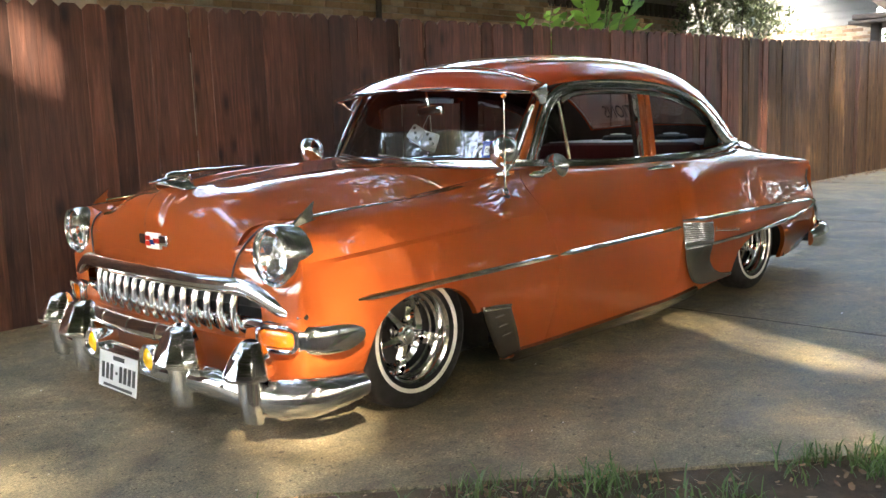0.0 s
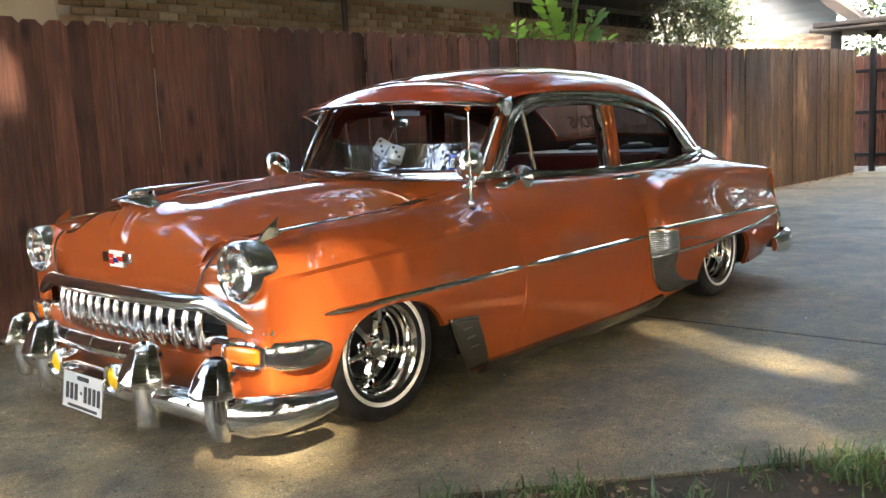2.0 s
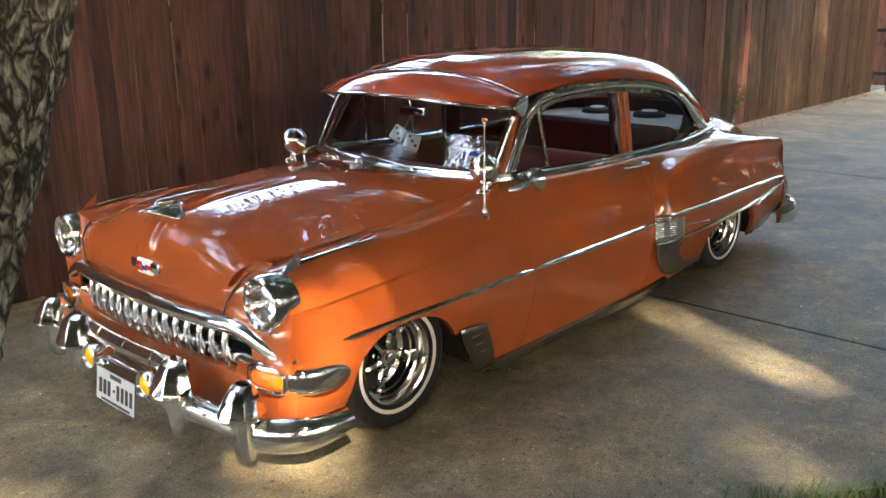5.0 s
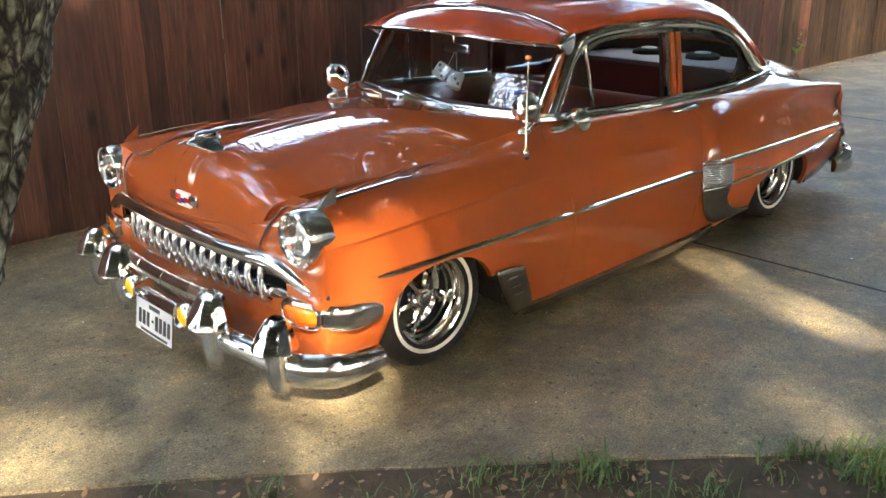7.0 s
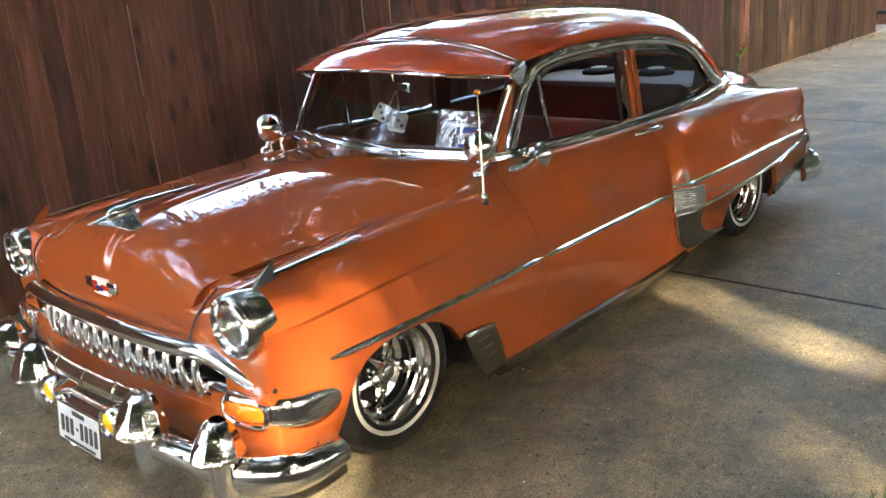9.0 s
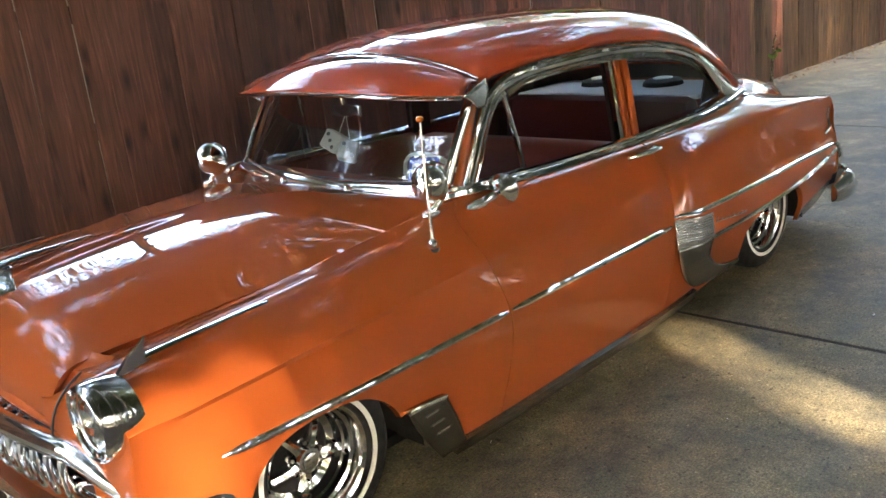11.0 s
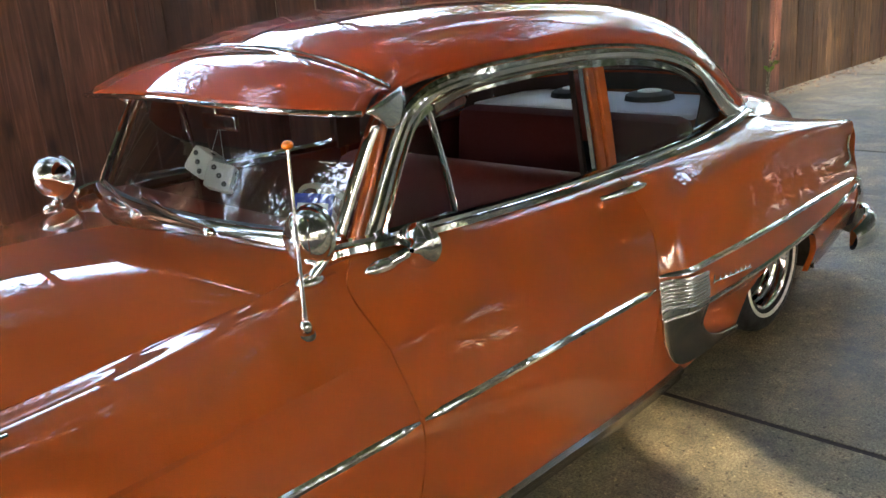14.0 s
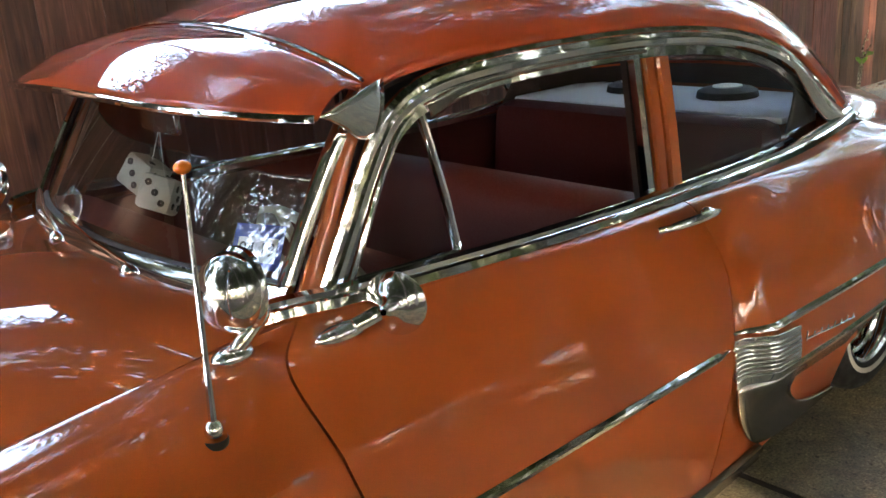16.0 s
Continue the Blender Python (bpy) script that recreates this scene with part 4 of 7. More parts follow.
    for yy in (-0.008, 0.008):
        bm.faces.new([bm.verts.new(p) for p in ((fx - 0.025, s * fy + yy, 0.715), (fx + 0.015, s * fy + yy * 0.8, 0.752), (fx + 0.075, s * fy + yy * 0.3, 0.795), (fx + 0.062, s * fy + yy * 0.8, 0.764), (fx + 0.075, s * fy + yy, 0.735))])
    ring = [v for v in bm.verts]
    for i in range(5):
        bm.faces.new((ring[i], ring[(i + 1) % 5], ring[5 + (i + 1) % 5], ring[5 + i]))
    fin = part("fender_fin", bm, CHROME, car, smooth=20)
    bm = bmesh.new()
    sp = [Vector((x, s * (fy + 0.004 * x), RAIL_Z[4](x) + 0.010)) for x in np.linspace(fx + 0.06, 0.03, 20)]
    sweep(bm, sp, oval(0.014, 0.009, 8), (0, 0, 1), scale=[1.0 - 0.6 * i / 19 for i in range(20)])
    part("spear", bm, CHROME, fin)
    # parking lamp with its chrome pod running round the corner
    bm = bmesh.new()
    pod = curve([(-0.476, s * 0.640, 0.366), (-0.474, s * 0.72, 0.365), (-0.452, s * 0.80, 0.361), (-0.405, s * 0.848, 0.357), (-0.335, s * 0.868, 0.355), (-0.25, s * 0.874, 0.354)], 36)
    outs = []
    for i, p in enumerate(pod):
        t = (pod[min(i + 1, 35)] - pod[max(i - 1, 0)]).normalized()
        outs.append(tuple(Vector((-abs(t.y), s * abs(t.x), 0))))
    sweep(bm, pod, oval(0.050, 0.026, 18, 0.8), outs, scale=[(min(1.0, 0.86 + 0.05 * i), 1.0) if i < 24 else ((1 - ((i - 23) / 12.6) ** 2.2) ** 0.5 * 0.96 + 0.04, 1.0 - 0.55 * (i - 23) / 12) for i in range(36)])
    pk = part("parking_lamp", bm, CHROME, car, "chrome parking-lamp pod")

    def lens_x(y):
        return -0.512 + 0.030 * max((y - 0.65) / 0.16, 0.0) ** 1.6

    def pad(a, b, e=4.0, n=32):
        out = []
        for q in range(n):
            c, w = math.cos(2 * math.pi * q / n), math.sin(2 * math.pi * q / n)
            out.append((math.copysign(abs(c) ** (2 / e), c) * a, math.copysign(abs(w) ** (2 / e), w) * b))
        return out

    bm = bmesh.new()
    rowsq = [[Vector((lens_x(0.735 + u * f) - dx, s * (0.735 + u * f), 0.364 + w * f)) for u, w in pad(0.072, 0.030)] for f, dx in ((1.0, -0.006), (0.97, 0.003), (0.85, 0.008), (0.5, 0.011), (0.02, 0.012))]
    grid(bm, rowsq, closed_v=True)
    part("amber_lens", bm, AMBER, pk)
    bm = bmesh.new()
    sweep(bm, [Vector((lens_x(0.735 + u), s * (0.735 + u), 0.364 + w)) for u, w in pad(0.082, 0.040)], oval(0.010, 0.014, 8), (-1, s * 0.3, 0), closed=True)
    part("rim", bm, CHROME, pk)
    # tail lamp, rear wing of the bumper
    bm = bmesh.new()
    ball(bm, (3.600, s * 0.735, 0.60), 0.022, 0.032, 0.055, 16, 12)
    tl = part("tail_lamp", bm, RED, car)
    bm = bmesh.new()
    sweep(bm, curve([(3.545, s * (on_side(3.545, 0.655) + 0.004), 0.655), (3.56, s * (on_side(3.56, 0.60) + 0.006), 0.60), (3.55, s * (on_side(3.55, 0.545) + 0.006), 0.545), (3.46, s * (on_side(3.46, 0.53) + 0.004), 0.53)], 16), oval(0.008, 0.006, 8), (0, s, 0))
    part("bezel", bm, CHROME, tl)

# ---- hood ornament and badge ----
bm = bmesh.new()
body = curve([(-0.515, 0, 0.850), (-0.45, 0, 0.858), (-0.39, 0, 0.876), (-0.30, 0, 0.884), (-0.20, 0, 0.886), (-0.095, 0, 0.890)], 24)
sweep(bm, body, oval(0.016, 0.008, 10), (0, 0, 1), scale=[0.3 + 0.9 * math.sin(math.pi * min(i + 1, 16) / 17) if i < 12 else 1.1 - 0.8 * (i - 12) / 12 for i in range(24)])
orn = part("hood_ornament", bm, CHROME, car, "chrome bird-wing hood ornament")
for s in (-1, 1):
    bm = bmesh.new()
    rails_surface(bm, [[(-0.49, 0, 0.848), (-0.42, 0, 0.860), (-0.34, 0, 0.868)], [(-0.46, s * 0.05, 0.838), (-0.41, s * 0.05, 0.842), (-0.36, s * 0.05, 0.842)], [(-0.42, s * 0.11, 0.820), (-0.40, s * 0.11, 0.821), (-0.38, s * 0.11, 0.820)]], 8, 8)
    solid(part("wing", bm, CHROME, orn), 0.010, 0)
bm = bmesh.new()
ball(bm, (-0.40, 0, 0.872), 0.045, 0.020, 0.016, 14, 8)
part("head", bm, CHROME, orn)

bm = bmesh.new()
box(bm, -0.5165, -0.01, 0.640, 0.014, 0.205, 0.040, 0.006)
badge = part("badge", bm, CHROME, car, "red, white and blue enamel badge in chrome")
bm = bmesh.new()
box(bm, -0.5165, -0.01, 0.636, 0.016, 0.100, 0.060, 0.004)
part("shield", bm, WHITE, badge)
for yy, zz, mt in ((0.030, 0.010, EMBLEM_RED), (-0.002, -0.004, EMBLEM_BLUE), (0.028, -0.010, EMBLEM_RED), (-0.032, 0.002, EMBLEM_RED)):
    bm = bmesh.new()
    box(bm, -0.5258, yy - 0.01, 0.636 + zz, 0.004, 0.036, 0.018, 0.001)
    part("enamel", bm, mt, badge)

# ---- grille ----
def nose_path(front, back, z, y0, y1, n, e=2.4):
    return [Vector((plan_x(y, front, back, 0.86, e), y, z(y) if callable(z) else z)) for y in np.linspace(y0, y1, n)]


grille = thing("grille", "", "")
for key in ("label", "category"):
    if key in grille:
        del grille[key]
grille.parent = car
bm = bmesh.new()
sweep(bm, nose_path(-0.548, -0.43, lambda y: 0.522 - 0.088 * smooth01((abs(y) - 0.54) / 0.30), -0.80, 0.80, 81), [(-0.034, -0.02), (-0.036, -0.006), (-0.031, 0.010), (-0.018, 0.023), (0.0, 0.028), (0.017, 0.022), (0.027, 0.009), (0.030, -0.006), (0.024, -0.02)], (-1, 0, 0.30), scale=[(min(1, 0.78 + 5 * min(i, 80 - i) / 80), min(1, 0.7 + 5 * min(i, 80 - i) / 80)) for i in range(81)])
for s in (-1, 1):
    ball(bm, (plan_x(0.80, -0.548, -0.43, 0.86, 2.4) + 0.004, s * 0.800, 0.436), 0.027, 0.032, 0.030, 16, 10)
part("top_bar", bm, CHROME, grille, "wide chrome grille bar")
bm = bmesh.new()
sweep(bm, nose_path(-0.484, -0.44, 0.384, -0.68, 0.68, 49), oval(0.026, 0.018, 12, 0.8), (-1, 0, 0.3))
part("lower_bar", bm, CHROME, grille, "chrome grille bar")
bm = bmesh.new()
sweep(bm, nose_path(-0.470, -0.40, 0.455, -0.66, 0.66, 41), oval(0.020, 0.014, 10), (-1, 0, 0.2))
part("backing_bar", bm, DARK, grille)
for k in range(15):
    y = -0.50 + 1.0 * k / 14
    x = plan_x(y, -0.515, -0.42, 0.86, 2.0)
    bm = bmesh.new()
    sweep(bm, curve([(x + 0.035, y, 0.505), (x + 0.002, y, 0.494), (x - 0.016, y, 0.455), (x - 0.018, y, 0.40), (x - 0.010, y, 0.358), (x + 0.02, y, 0.335)], 12), oval(0.0155, 0.016, 12), (-1, 0, 0.2), scale=[0.88 + 0.16 * math.sin(math.pi * (i + 1) / 13) for i in range(12)])
    part("tooth", bm, CHROME, grille)

# ---- front bumper ----
bumper = thing("front_bumper", "", "")
for key in ("label", "category"):
    if key in bumper:
        del bumper[key]
bumper.parent = car
BAR = [(-0.052, -0.012), (-0.055, 0.002), (-0.046, 0.022), (-0.026, 0.036), (0.0, 0.041), (0.026, 0.036), (0.046, 0.022), (0.054, 0.002), (0.050, -0.012), (0.0, -0.016)]
half = [(-0.635, 0.0, 0.205), (-0.628, 0.3, 0.205), (-0.60, 0.55, 0.202), (-0.555, 0.74, 0.180), (-0.475, 0.865, 0.186), (-0.40, 0.905, 0.195), (-0.300, 0.915, 0.204)]
full = [(x, -y, z) for x, y, z in reversed(half[1:])] + half
path = curve(full, 81)
cen = Vector((0.25, 0, 0.205))
outs = []
for i, p in enumerate(path):
    a, b = path[max(i - 1, 0)], path[min(i + 1, 80)]
    t = (b - a).normalized()
    outs.append(tuple(Vector((-t.y, t.x, 0)) if (Vector((-t.y, t.x, 0))).dot(p - cen) > 0 else Vector((t.y, -t.x, 0))))
sweep_bm = bmesh.new()
sweep(sweep_bm, path, BAR, outs, scale=[((0.95 if abs(i - 40) < 22 else 1.0 + 0.20 * smooth01((abs(i - 40) - 22) / 8)) * min(1.0, 0.66 + 4.0 * min(i, 80 - i) / 80), 1.15) for i in range(81)])
part("bar", sweep_bm, CHROME, bumper, "chrome bumper bar")


def bumper_guard(x, y, w, zt, lean):
    base = Vector((x, y, 0))
    bm = bmesh.new()
    rowsb = []
    for z, wd, dp in ((0.105, 0.62, 0.030), (0.12, 0.72, 0.042), (0.18, 0.70, 0.048), (0.245, 0.76, 0.050), (0.285, 0.9, 0.055)):
        rowsb.append([base + Vector((-math.sin(t) * dp + 0.01, math.cos(t) * w * wd / 2, z)) for t in np.linspace(0, math.pi, 11)])
    vs = grid(bm, rowsb)
    bm.faces.new(vs[0])
    g = part("bumper_guard", bm, CHROME, bumper, "chrome bumper guard with a bullet cap")
    solid(g, 0.006)
    bm = bmesh.new()
    rowsb = []
    h = zt - 0.25
    for z, wd, dp, sh in ((0.246, 0.95, 0.056, 0.0), (0.256, 1.16, 0.080, 0.0), (0.270, 1.18, 0.084, 0.0), (0.25 + 0.62 * h, 0.92, 0.062, 0.004), (zt - 0.012, 0.66, 0.044, 0.010), (zt, 0.46, 0.026, 0.014)):
        hw = w * wd / 2
        row = [(hw, 0.012), (hw * 0.90, -dp * 0.45), (hw * 0.42, -dp * 0.95), (0, -dp * 1.06), (-hw * 0.42, -dp * 0.95), (-hw * 0.90, -dp * 0.45), (-hw, 0.012), (-hw * 0.6, dp * 0.8), (hw * 0.6, dp * 0.8)]
        rowsb.append([base + Vector((xx + sh, yy, z)) for yy, xx in row])
    vs = grid(bm, rowsb, closed_v=True)
    bm.faces.new(vs[0])
    bm.faces.new(vs[-1])
    bmesh.ops.recalc_face_normals(bm, faces=bm.faces[:])
    bmesh.ops.bevel(bm, geom=bm.edges[:], offset=0.003, segments=2, affect="EDGES")
    part("cap", bm, CHROME, g, smooth=22)


for s in (-1, 1):
    bumper_guard(-0.650, s * 0.375, 0.165, 0.388, 0)
    bumper_guard(-0.598, s * 0.715, 0.138, 0.372, 0)
    # fog lamp between the inner guards
    bm = bmesh.new()
    c = Vector((-0.672, s * 0.215, 0.250))
    m = Matrix.Translation(c) @ pose(0, 0, 0, 0, 0, -90)
    lathe(bm, [(0.002, 0.09), (0.03, 0.08), (0.048, 0.04), (0.052, 0.0), (0.054, -0.014), (0.047, -0.020), (0.040, -0.012), (0.036, -0.004)], 28, m)
    fog = part("fog_lamp", bm, CHROME, bumper, "chrome fog lamp with a yellow lens")
    bm = bmesh.new()
    lathe(bm, [(0.038, -0.008), (0.030, -0.016), (0.016, -0.021), (0.002, -0.022)], 24, m)
    part("yellow_lens", bm, YELLOW, fog)

bm = bmesh.new()
sweep(bm, [Vector((-0.632 + 0.10 * abs(y) ** 2, y, 0.334 + 0.05 * y * y)) for y in np.linspace(-0.40, 0.40, 33)], oval(0.031, 0.024, 14, 0.85), (-1, 0, 0.25))
gb = part("guard_bar", bm, CHROME, bumper, "chrome bar between the bumper guards")
for y in (-0.20, 0.0, 0.20):
    bm = bmesh.new()
    sweep(bm, [Vector((-0.632 + 0.10 * yy ** 2, yy, 0.334 + 0.05 * yy * yy)) for yy in np.linspace(y - 0.012, y + 0.012, 4)], oval(0.0335, 0.0265, 14, 0.85), (-1, 0, 0.25))
    part("band", bm, CHROME, gb)

# number plate
bm = bmesh.new()
box(bm, 0, 0, 0, 0.004, 0.300, 0.140, 0.0015)
plate = part("number_plate", bm, PLATE, bumper, "white number plate with black bars")
plate.matrix_basis = pose(-0.690, 0.004, 0.164, 0, 8, 0)
x = -0.0035
for yy, zz, w, h in [(-0.118 + 0.034 * k, -0.004, 0.020, 0.060) for k in range(3)] + [(-0.012, -0.004, 0.014, 0.010)] + [(0.020 + 0.033 * k, -0.004, 0.019, 0.060) for k in range(4)] + [(0, -0.056, 0.22, 0.010), (0, 0.050, 0.085, 0.016)]:
    bm = bmesh.new()
    box(bm, x, -yy, zz, 0.002, w, h)
    part("bar_mark", bm, INK, plate)
bm = bmesh.new()
sweep(bm, [Vector((-0.002, a, b)) for a, b in ((-0.150, -0.070), (0.150, -0.070), (0.150, 0.070), (-0.150, 0.070))], oval(0.004, 0.004, 6), (-1, 0, 0), closed=True)
part("plate_frame", bm, CHROME, plate)

# ---- rear bumper ----
rear = thing("rear_bumper", "", "")
for key in ("label", "category"):
    if key in rear:
        del rear[key]
rear.parent = car
half = [(3.79, 0.0, 0.238), (3.78, 0.4, 0.238), (3.75, 0.66, 0.238), (3.69, 0.82, 0.240), (3.58, 0.885, 0.240), (3.47, 0.900, 0.238), (3.37, 0.895, 0.236)]
path = curve([(x, -y, z) for x, y, z in reversed(half[1:])] + half, 61)
bm = bmesh.new()
outs = []
for i, p in enumerate(path):
    t = (path[min(i + 1, 60)] - path[max(i - 1, 0)]).normalized()
    o = Vector((t.y, -t.x, 0))
    outs.append(tuple(o if o.dot(p - Vector((2.8, 0, 0.26))) > 0 else -o))
sweep(bm, path, BAR, outs, scale=[(1.45 * min(1.0, 0.55 + 6 * min(i, 60 - i) / 60), 1.2 * min(1.0, 0.5 + 6 * min(i, 60 - i) / 60)) for i in range(61)])
part("bar", bm, CHROME, rear)
for s in (-1, 1):
    bm = bmesh.new()
    sweep(bm, curve([(3.66, s * 0.80, 0.30), (3.665, s * 0.805, 0.38), (3.64, s * 0.80, 0.43)], 8), oval(0.022, 0.018, 10), (1, 0, 0))
    part("bumper_guard", bm, CHROME, rear)

# ---- mirrors, spotlights, antenna, wipers ----
for s in (-1, 1):
    bm = bmesh.new()
    c = Vector((0.750, s * 0.652, 0.905))
    d = Vector((0.9, 0.2, -0.1) if s < 0 else (0.85, 0.35, -0.35)).normalized()
    m = Matrix.Translation(c) @ d.to_track_quat("-Y", "Z").to_matrix().to_4x4()
    ball(bm, (0, 0.012 if s > 0 else 0, 0), 0.060, 0.078 if s > 0 else 0.052, 0.066, 28, 18, m)
    sp = part("spotlight", bm, CHROME, car, "chrome spotlight on the windscreen pillar")
    bm = bmesh.new()
    lathe(bm, [(0.060, -0.004), (0.066, -0.012), (0.066, -0.022), (0.058, -0.026), (0.03, -0.030), (0.002, -0.031)], 28, m @ Matrix.Diagonal((0.92, 1, 1.08, 1)))
    part("rim", bm, CHROME, sp)
    bm = bmesh.new()
    sweep(bm, curve([(0.790, s * 0.652, 0.888), (0.786, s * 0.668, 0.868), (0.764, s * 0.674, 0.845), (0.745, s * 0.672, 0.826), (0.735, s * 0.668, 0.812)], 14), oval(0.014, 0.014, 12), (0, s, 0.2), scale=[1.0 + 0.35 * math.exp(-((i - 4) / 1.8) ** 2) for i in range(14)])
    part("arm", bm, CHROME, sp)
    bm = bmesh.new()
    ball(bm, (0.730, s * 0.667, 0.808), 0.038, 0.024, 0.017, 20, 10)
    part("foot", bm, CHROME, sp)

    # clamp mirror on the door
    bm = bmesh.new()
    c = Vector((1.004, s * 0.733, 0.826))
    m = Matrix.Translation(c) @ Vector((-0.85, s * 0.45, 0.05)).normalized().to_track_quat("-Y", "Z").to_matrix().to_4x4()
    lathe(bm, [(0.006, -0.044), (0.013, -0.038), (0.015, -0.031), (0.034, -0.015), (0.056, 0.002), (0.058, 0.007), (0.054, 0.011), (0.002, 0.011)], 32, m)
    mr = part("door_mirror", bm, CHROME, car, "round chrome clamp-on mirror")
    bm = bmesh.new()
    sweep(bm, curve([(0.995, s * 0.728, 0.822), (0.965, s * 0.722, 0.813), (0.935, s * 0.712, 0.803)], 8), oval(0.014, 0.012, 10), (0, s, 0.4))
    part("stalk", bm, CHROME, mr)
    bm = bmesh.new()
    ball(bm, (0.915, s * 0.704, 0.796), 0.056, 0.020, 0.019, 20, 12, None)
    part("foot", bm, CHROME, mr)

AX, AY, AZ = 0.640, -0.754, 0.727
bm = bmesh.new()
lathe(bm, [(0.019, 0.004), (0.020, 0.0), (0.019, -0.008), (0.014, -0.014)], 20, pose(AX, AY, AZ + 0.004, 90, 0, 0))
ant = part("antenna", bm, GASKET, car, "thin chrome whip antenna on a black foot")
bm = bmesh.new()
ball(bm, (AX, AY, AZ + 0.020), 0.015, 0.015, 0.017, 16, 10)
part("knuckle", bm, CHROME, ant)
bm = bmesh.new()
sweep(bm, [Vector((AX, AY, AZ + 0.03)), Vector((AX + 0.005, AY + 0.004, AZ + 0.09)), Vector((AX + 0.024, AY + 0.018, 1.126))], oval(0.0042, 0.0042, 8), (0, -1, 0), scale=[1.6, 1.2, 0.75])
part("mast", bm, CHROME, ant)
bm = bmesh.new()
ball(bm, (AX + 0.024, AY + 0.018, 1.132), 0.013, 0.013, 0.010, 12, 8)
part("tip", bm, AMBER, ant, "orange antenna tip")

for y0, y1, up in ((-0.22, 0.16, 1), (0.16, 0.52, 1)):
    bm = bmesh.new()
    a, b = screen_base(y0), screen_base(y1)
    sweep(bm, [a + Vector((-0.025, 0, 0.012)), a.lerp(b, 0.5) + Vector((-0.02, 0, 0.028)), b + Vector((0.0, 0, 0.045))], oval(0.006, 0.004, 8), (-1, 0, 0.5))
    wp = part("wiper", bm, CHROME, car)
    bm = bmesh.new()
    ball(bm, tuple(a + Vector((-0.03, 0, 0.008))), 0.016, 0.022, 0.014, 12, 8)
    part("pivot", bm, CHROME, wp)

# ---- inside the car ----
def cushion(name, x0, x1, w, z0, z1, material, lean=0.0, parent=None, nb=0):
    bm = bmesh.new()
    box(bm, (x0 + x1) / 2, 0, (z0 + z1) / 2, x1 - x0, w, z1 - z0, min(0.05, (x1 - x0) * 0.35))
    for v in bm.verts:
        v.co.x += lean * (v.co.z - z0)
    return part(name, bm, material, parent or car)


fs = thing("front_seat", "", "")
rs = thing("rear_seat", "", "")
for ob in (fs, rs):
    ob.parent = car
    for key in ("label", "category"):
        if key in ob:
            del ob[key]
# lit red on the cushions, shade-darkened copies on the backrests
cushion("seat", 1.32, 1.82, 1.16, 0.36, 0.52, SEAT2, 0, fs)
cushion("backrest", 1.74, 1.90, 1.16, 0.46, 0.79, SEAT_SHADED, 0.28, fs)
cushion("seat", 2.16, 2.62, 1.10, 0.38, 0.54, SEAT2, 0, rs)
cushion("backrest", 2.48, 2.62, 1.12, 0.48, 0.865, REAR_SHADED, 0.12, rs)
bm = bmesh.new()
box(bm, 2.87, 0, 0.858, 0.46, 1.10, 0.022, 0.008)
shelf = part("parcel_shelf", bm, SHELF, car, "pale blue-grey parcel shelf")
for y in (-0.19, 0.20):
    bm = bmesh.new()
    lathe(bm, [(0.002, 0.034), (0.03, 0.036), (0.085, 0.030), (0.10, 0.022), (0.105, 0.0)], 32, pose(2.93, y, 0.870, 90, 0, 0) @ pose(0, 0, 0))
    spk = part("speaker", bm, RUBBER, shelf, "round black speaker with a pale cone")
    bm = bmesh.new()
    lathe(bm, [(0.002, 0.040), (0.03, 0.042), (0.050, 0.038), (0.050, 0.030)], 28, pose(2.93, y, 0.870, 90, 0, 0))
    part("cone", bm, WHITE, spk)
bm = bmesh.new()
rails_surface(bm, [[(0.84, y, 0.84), (0.93, y, 0.845), (1.02, y, 0.81), (1.03, y, 0.70), (0.98, y, 0.58)] for y in (-0.60, -0.2, 0.2, 0.60)], 20, 10)
part("dashboard", bm, SEAT2, car)
bm = bmesh.new()
lathe(bm, [(0.165, 0.0), (0.172, 0.012), (0.180, 0.0), (0.172, -0.012), (0.165, 0.0)], 40, pose(1.10, -0.33, 0.80, 90, 0, 0) @ pose(0, 0, 0, 0, 0, 0) @ pose(0, 0, 0, 0, 0, 0))
wheelm = pose(1.12, -0.33, 0.77, 0, 62, 0)
for v in bm.verts:
    v.co = wheelm @ (v.co - Vector((1.10, -0.33, 0.80)))
stw = part("steering_wheel", bm, CREAM, car, "cream steering wheel")
bm = bmesh.new()
sweep(bm, [wheelm @ Vector((-0.17, 0, 0)), wheelm @ Vector((0, 0, -0.02)), wheelm @ Vector((0.17, 0, 0))], oval(0.012, 0.008, 8), (0, 1, 0))
part("spoke", bm, CREAM, stw)
bm = bmesh.new()
sweep(bm, [wheelm @ Vector((0, 0, 0)), wheelm @ Vector((0, 0, -0.42))], oval(0.02, 0.02, 10), (0, 1, 0))
part("column", bm, CREAM, stw)
# the cards take the seat colours that have cabin shade mixed in
for s in (-1, 1):
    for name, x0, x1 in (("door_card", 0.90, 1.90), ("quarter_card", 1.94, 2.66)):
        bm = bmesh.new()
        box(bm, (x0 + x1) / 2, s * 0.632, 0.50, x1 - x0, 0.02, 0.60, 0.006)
        part(name, bm, SEAT_SHADED if name == "door_card" else REAR_SHADED, car)
bm = bmesh.new()
box(bm, 1.7, 0, 0.17, 2.0, 1.26, 0.03, 0.0)
part("carpet", bm, LINER, car)
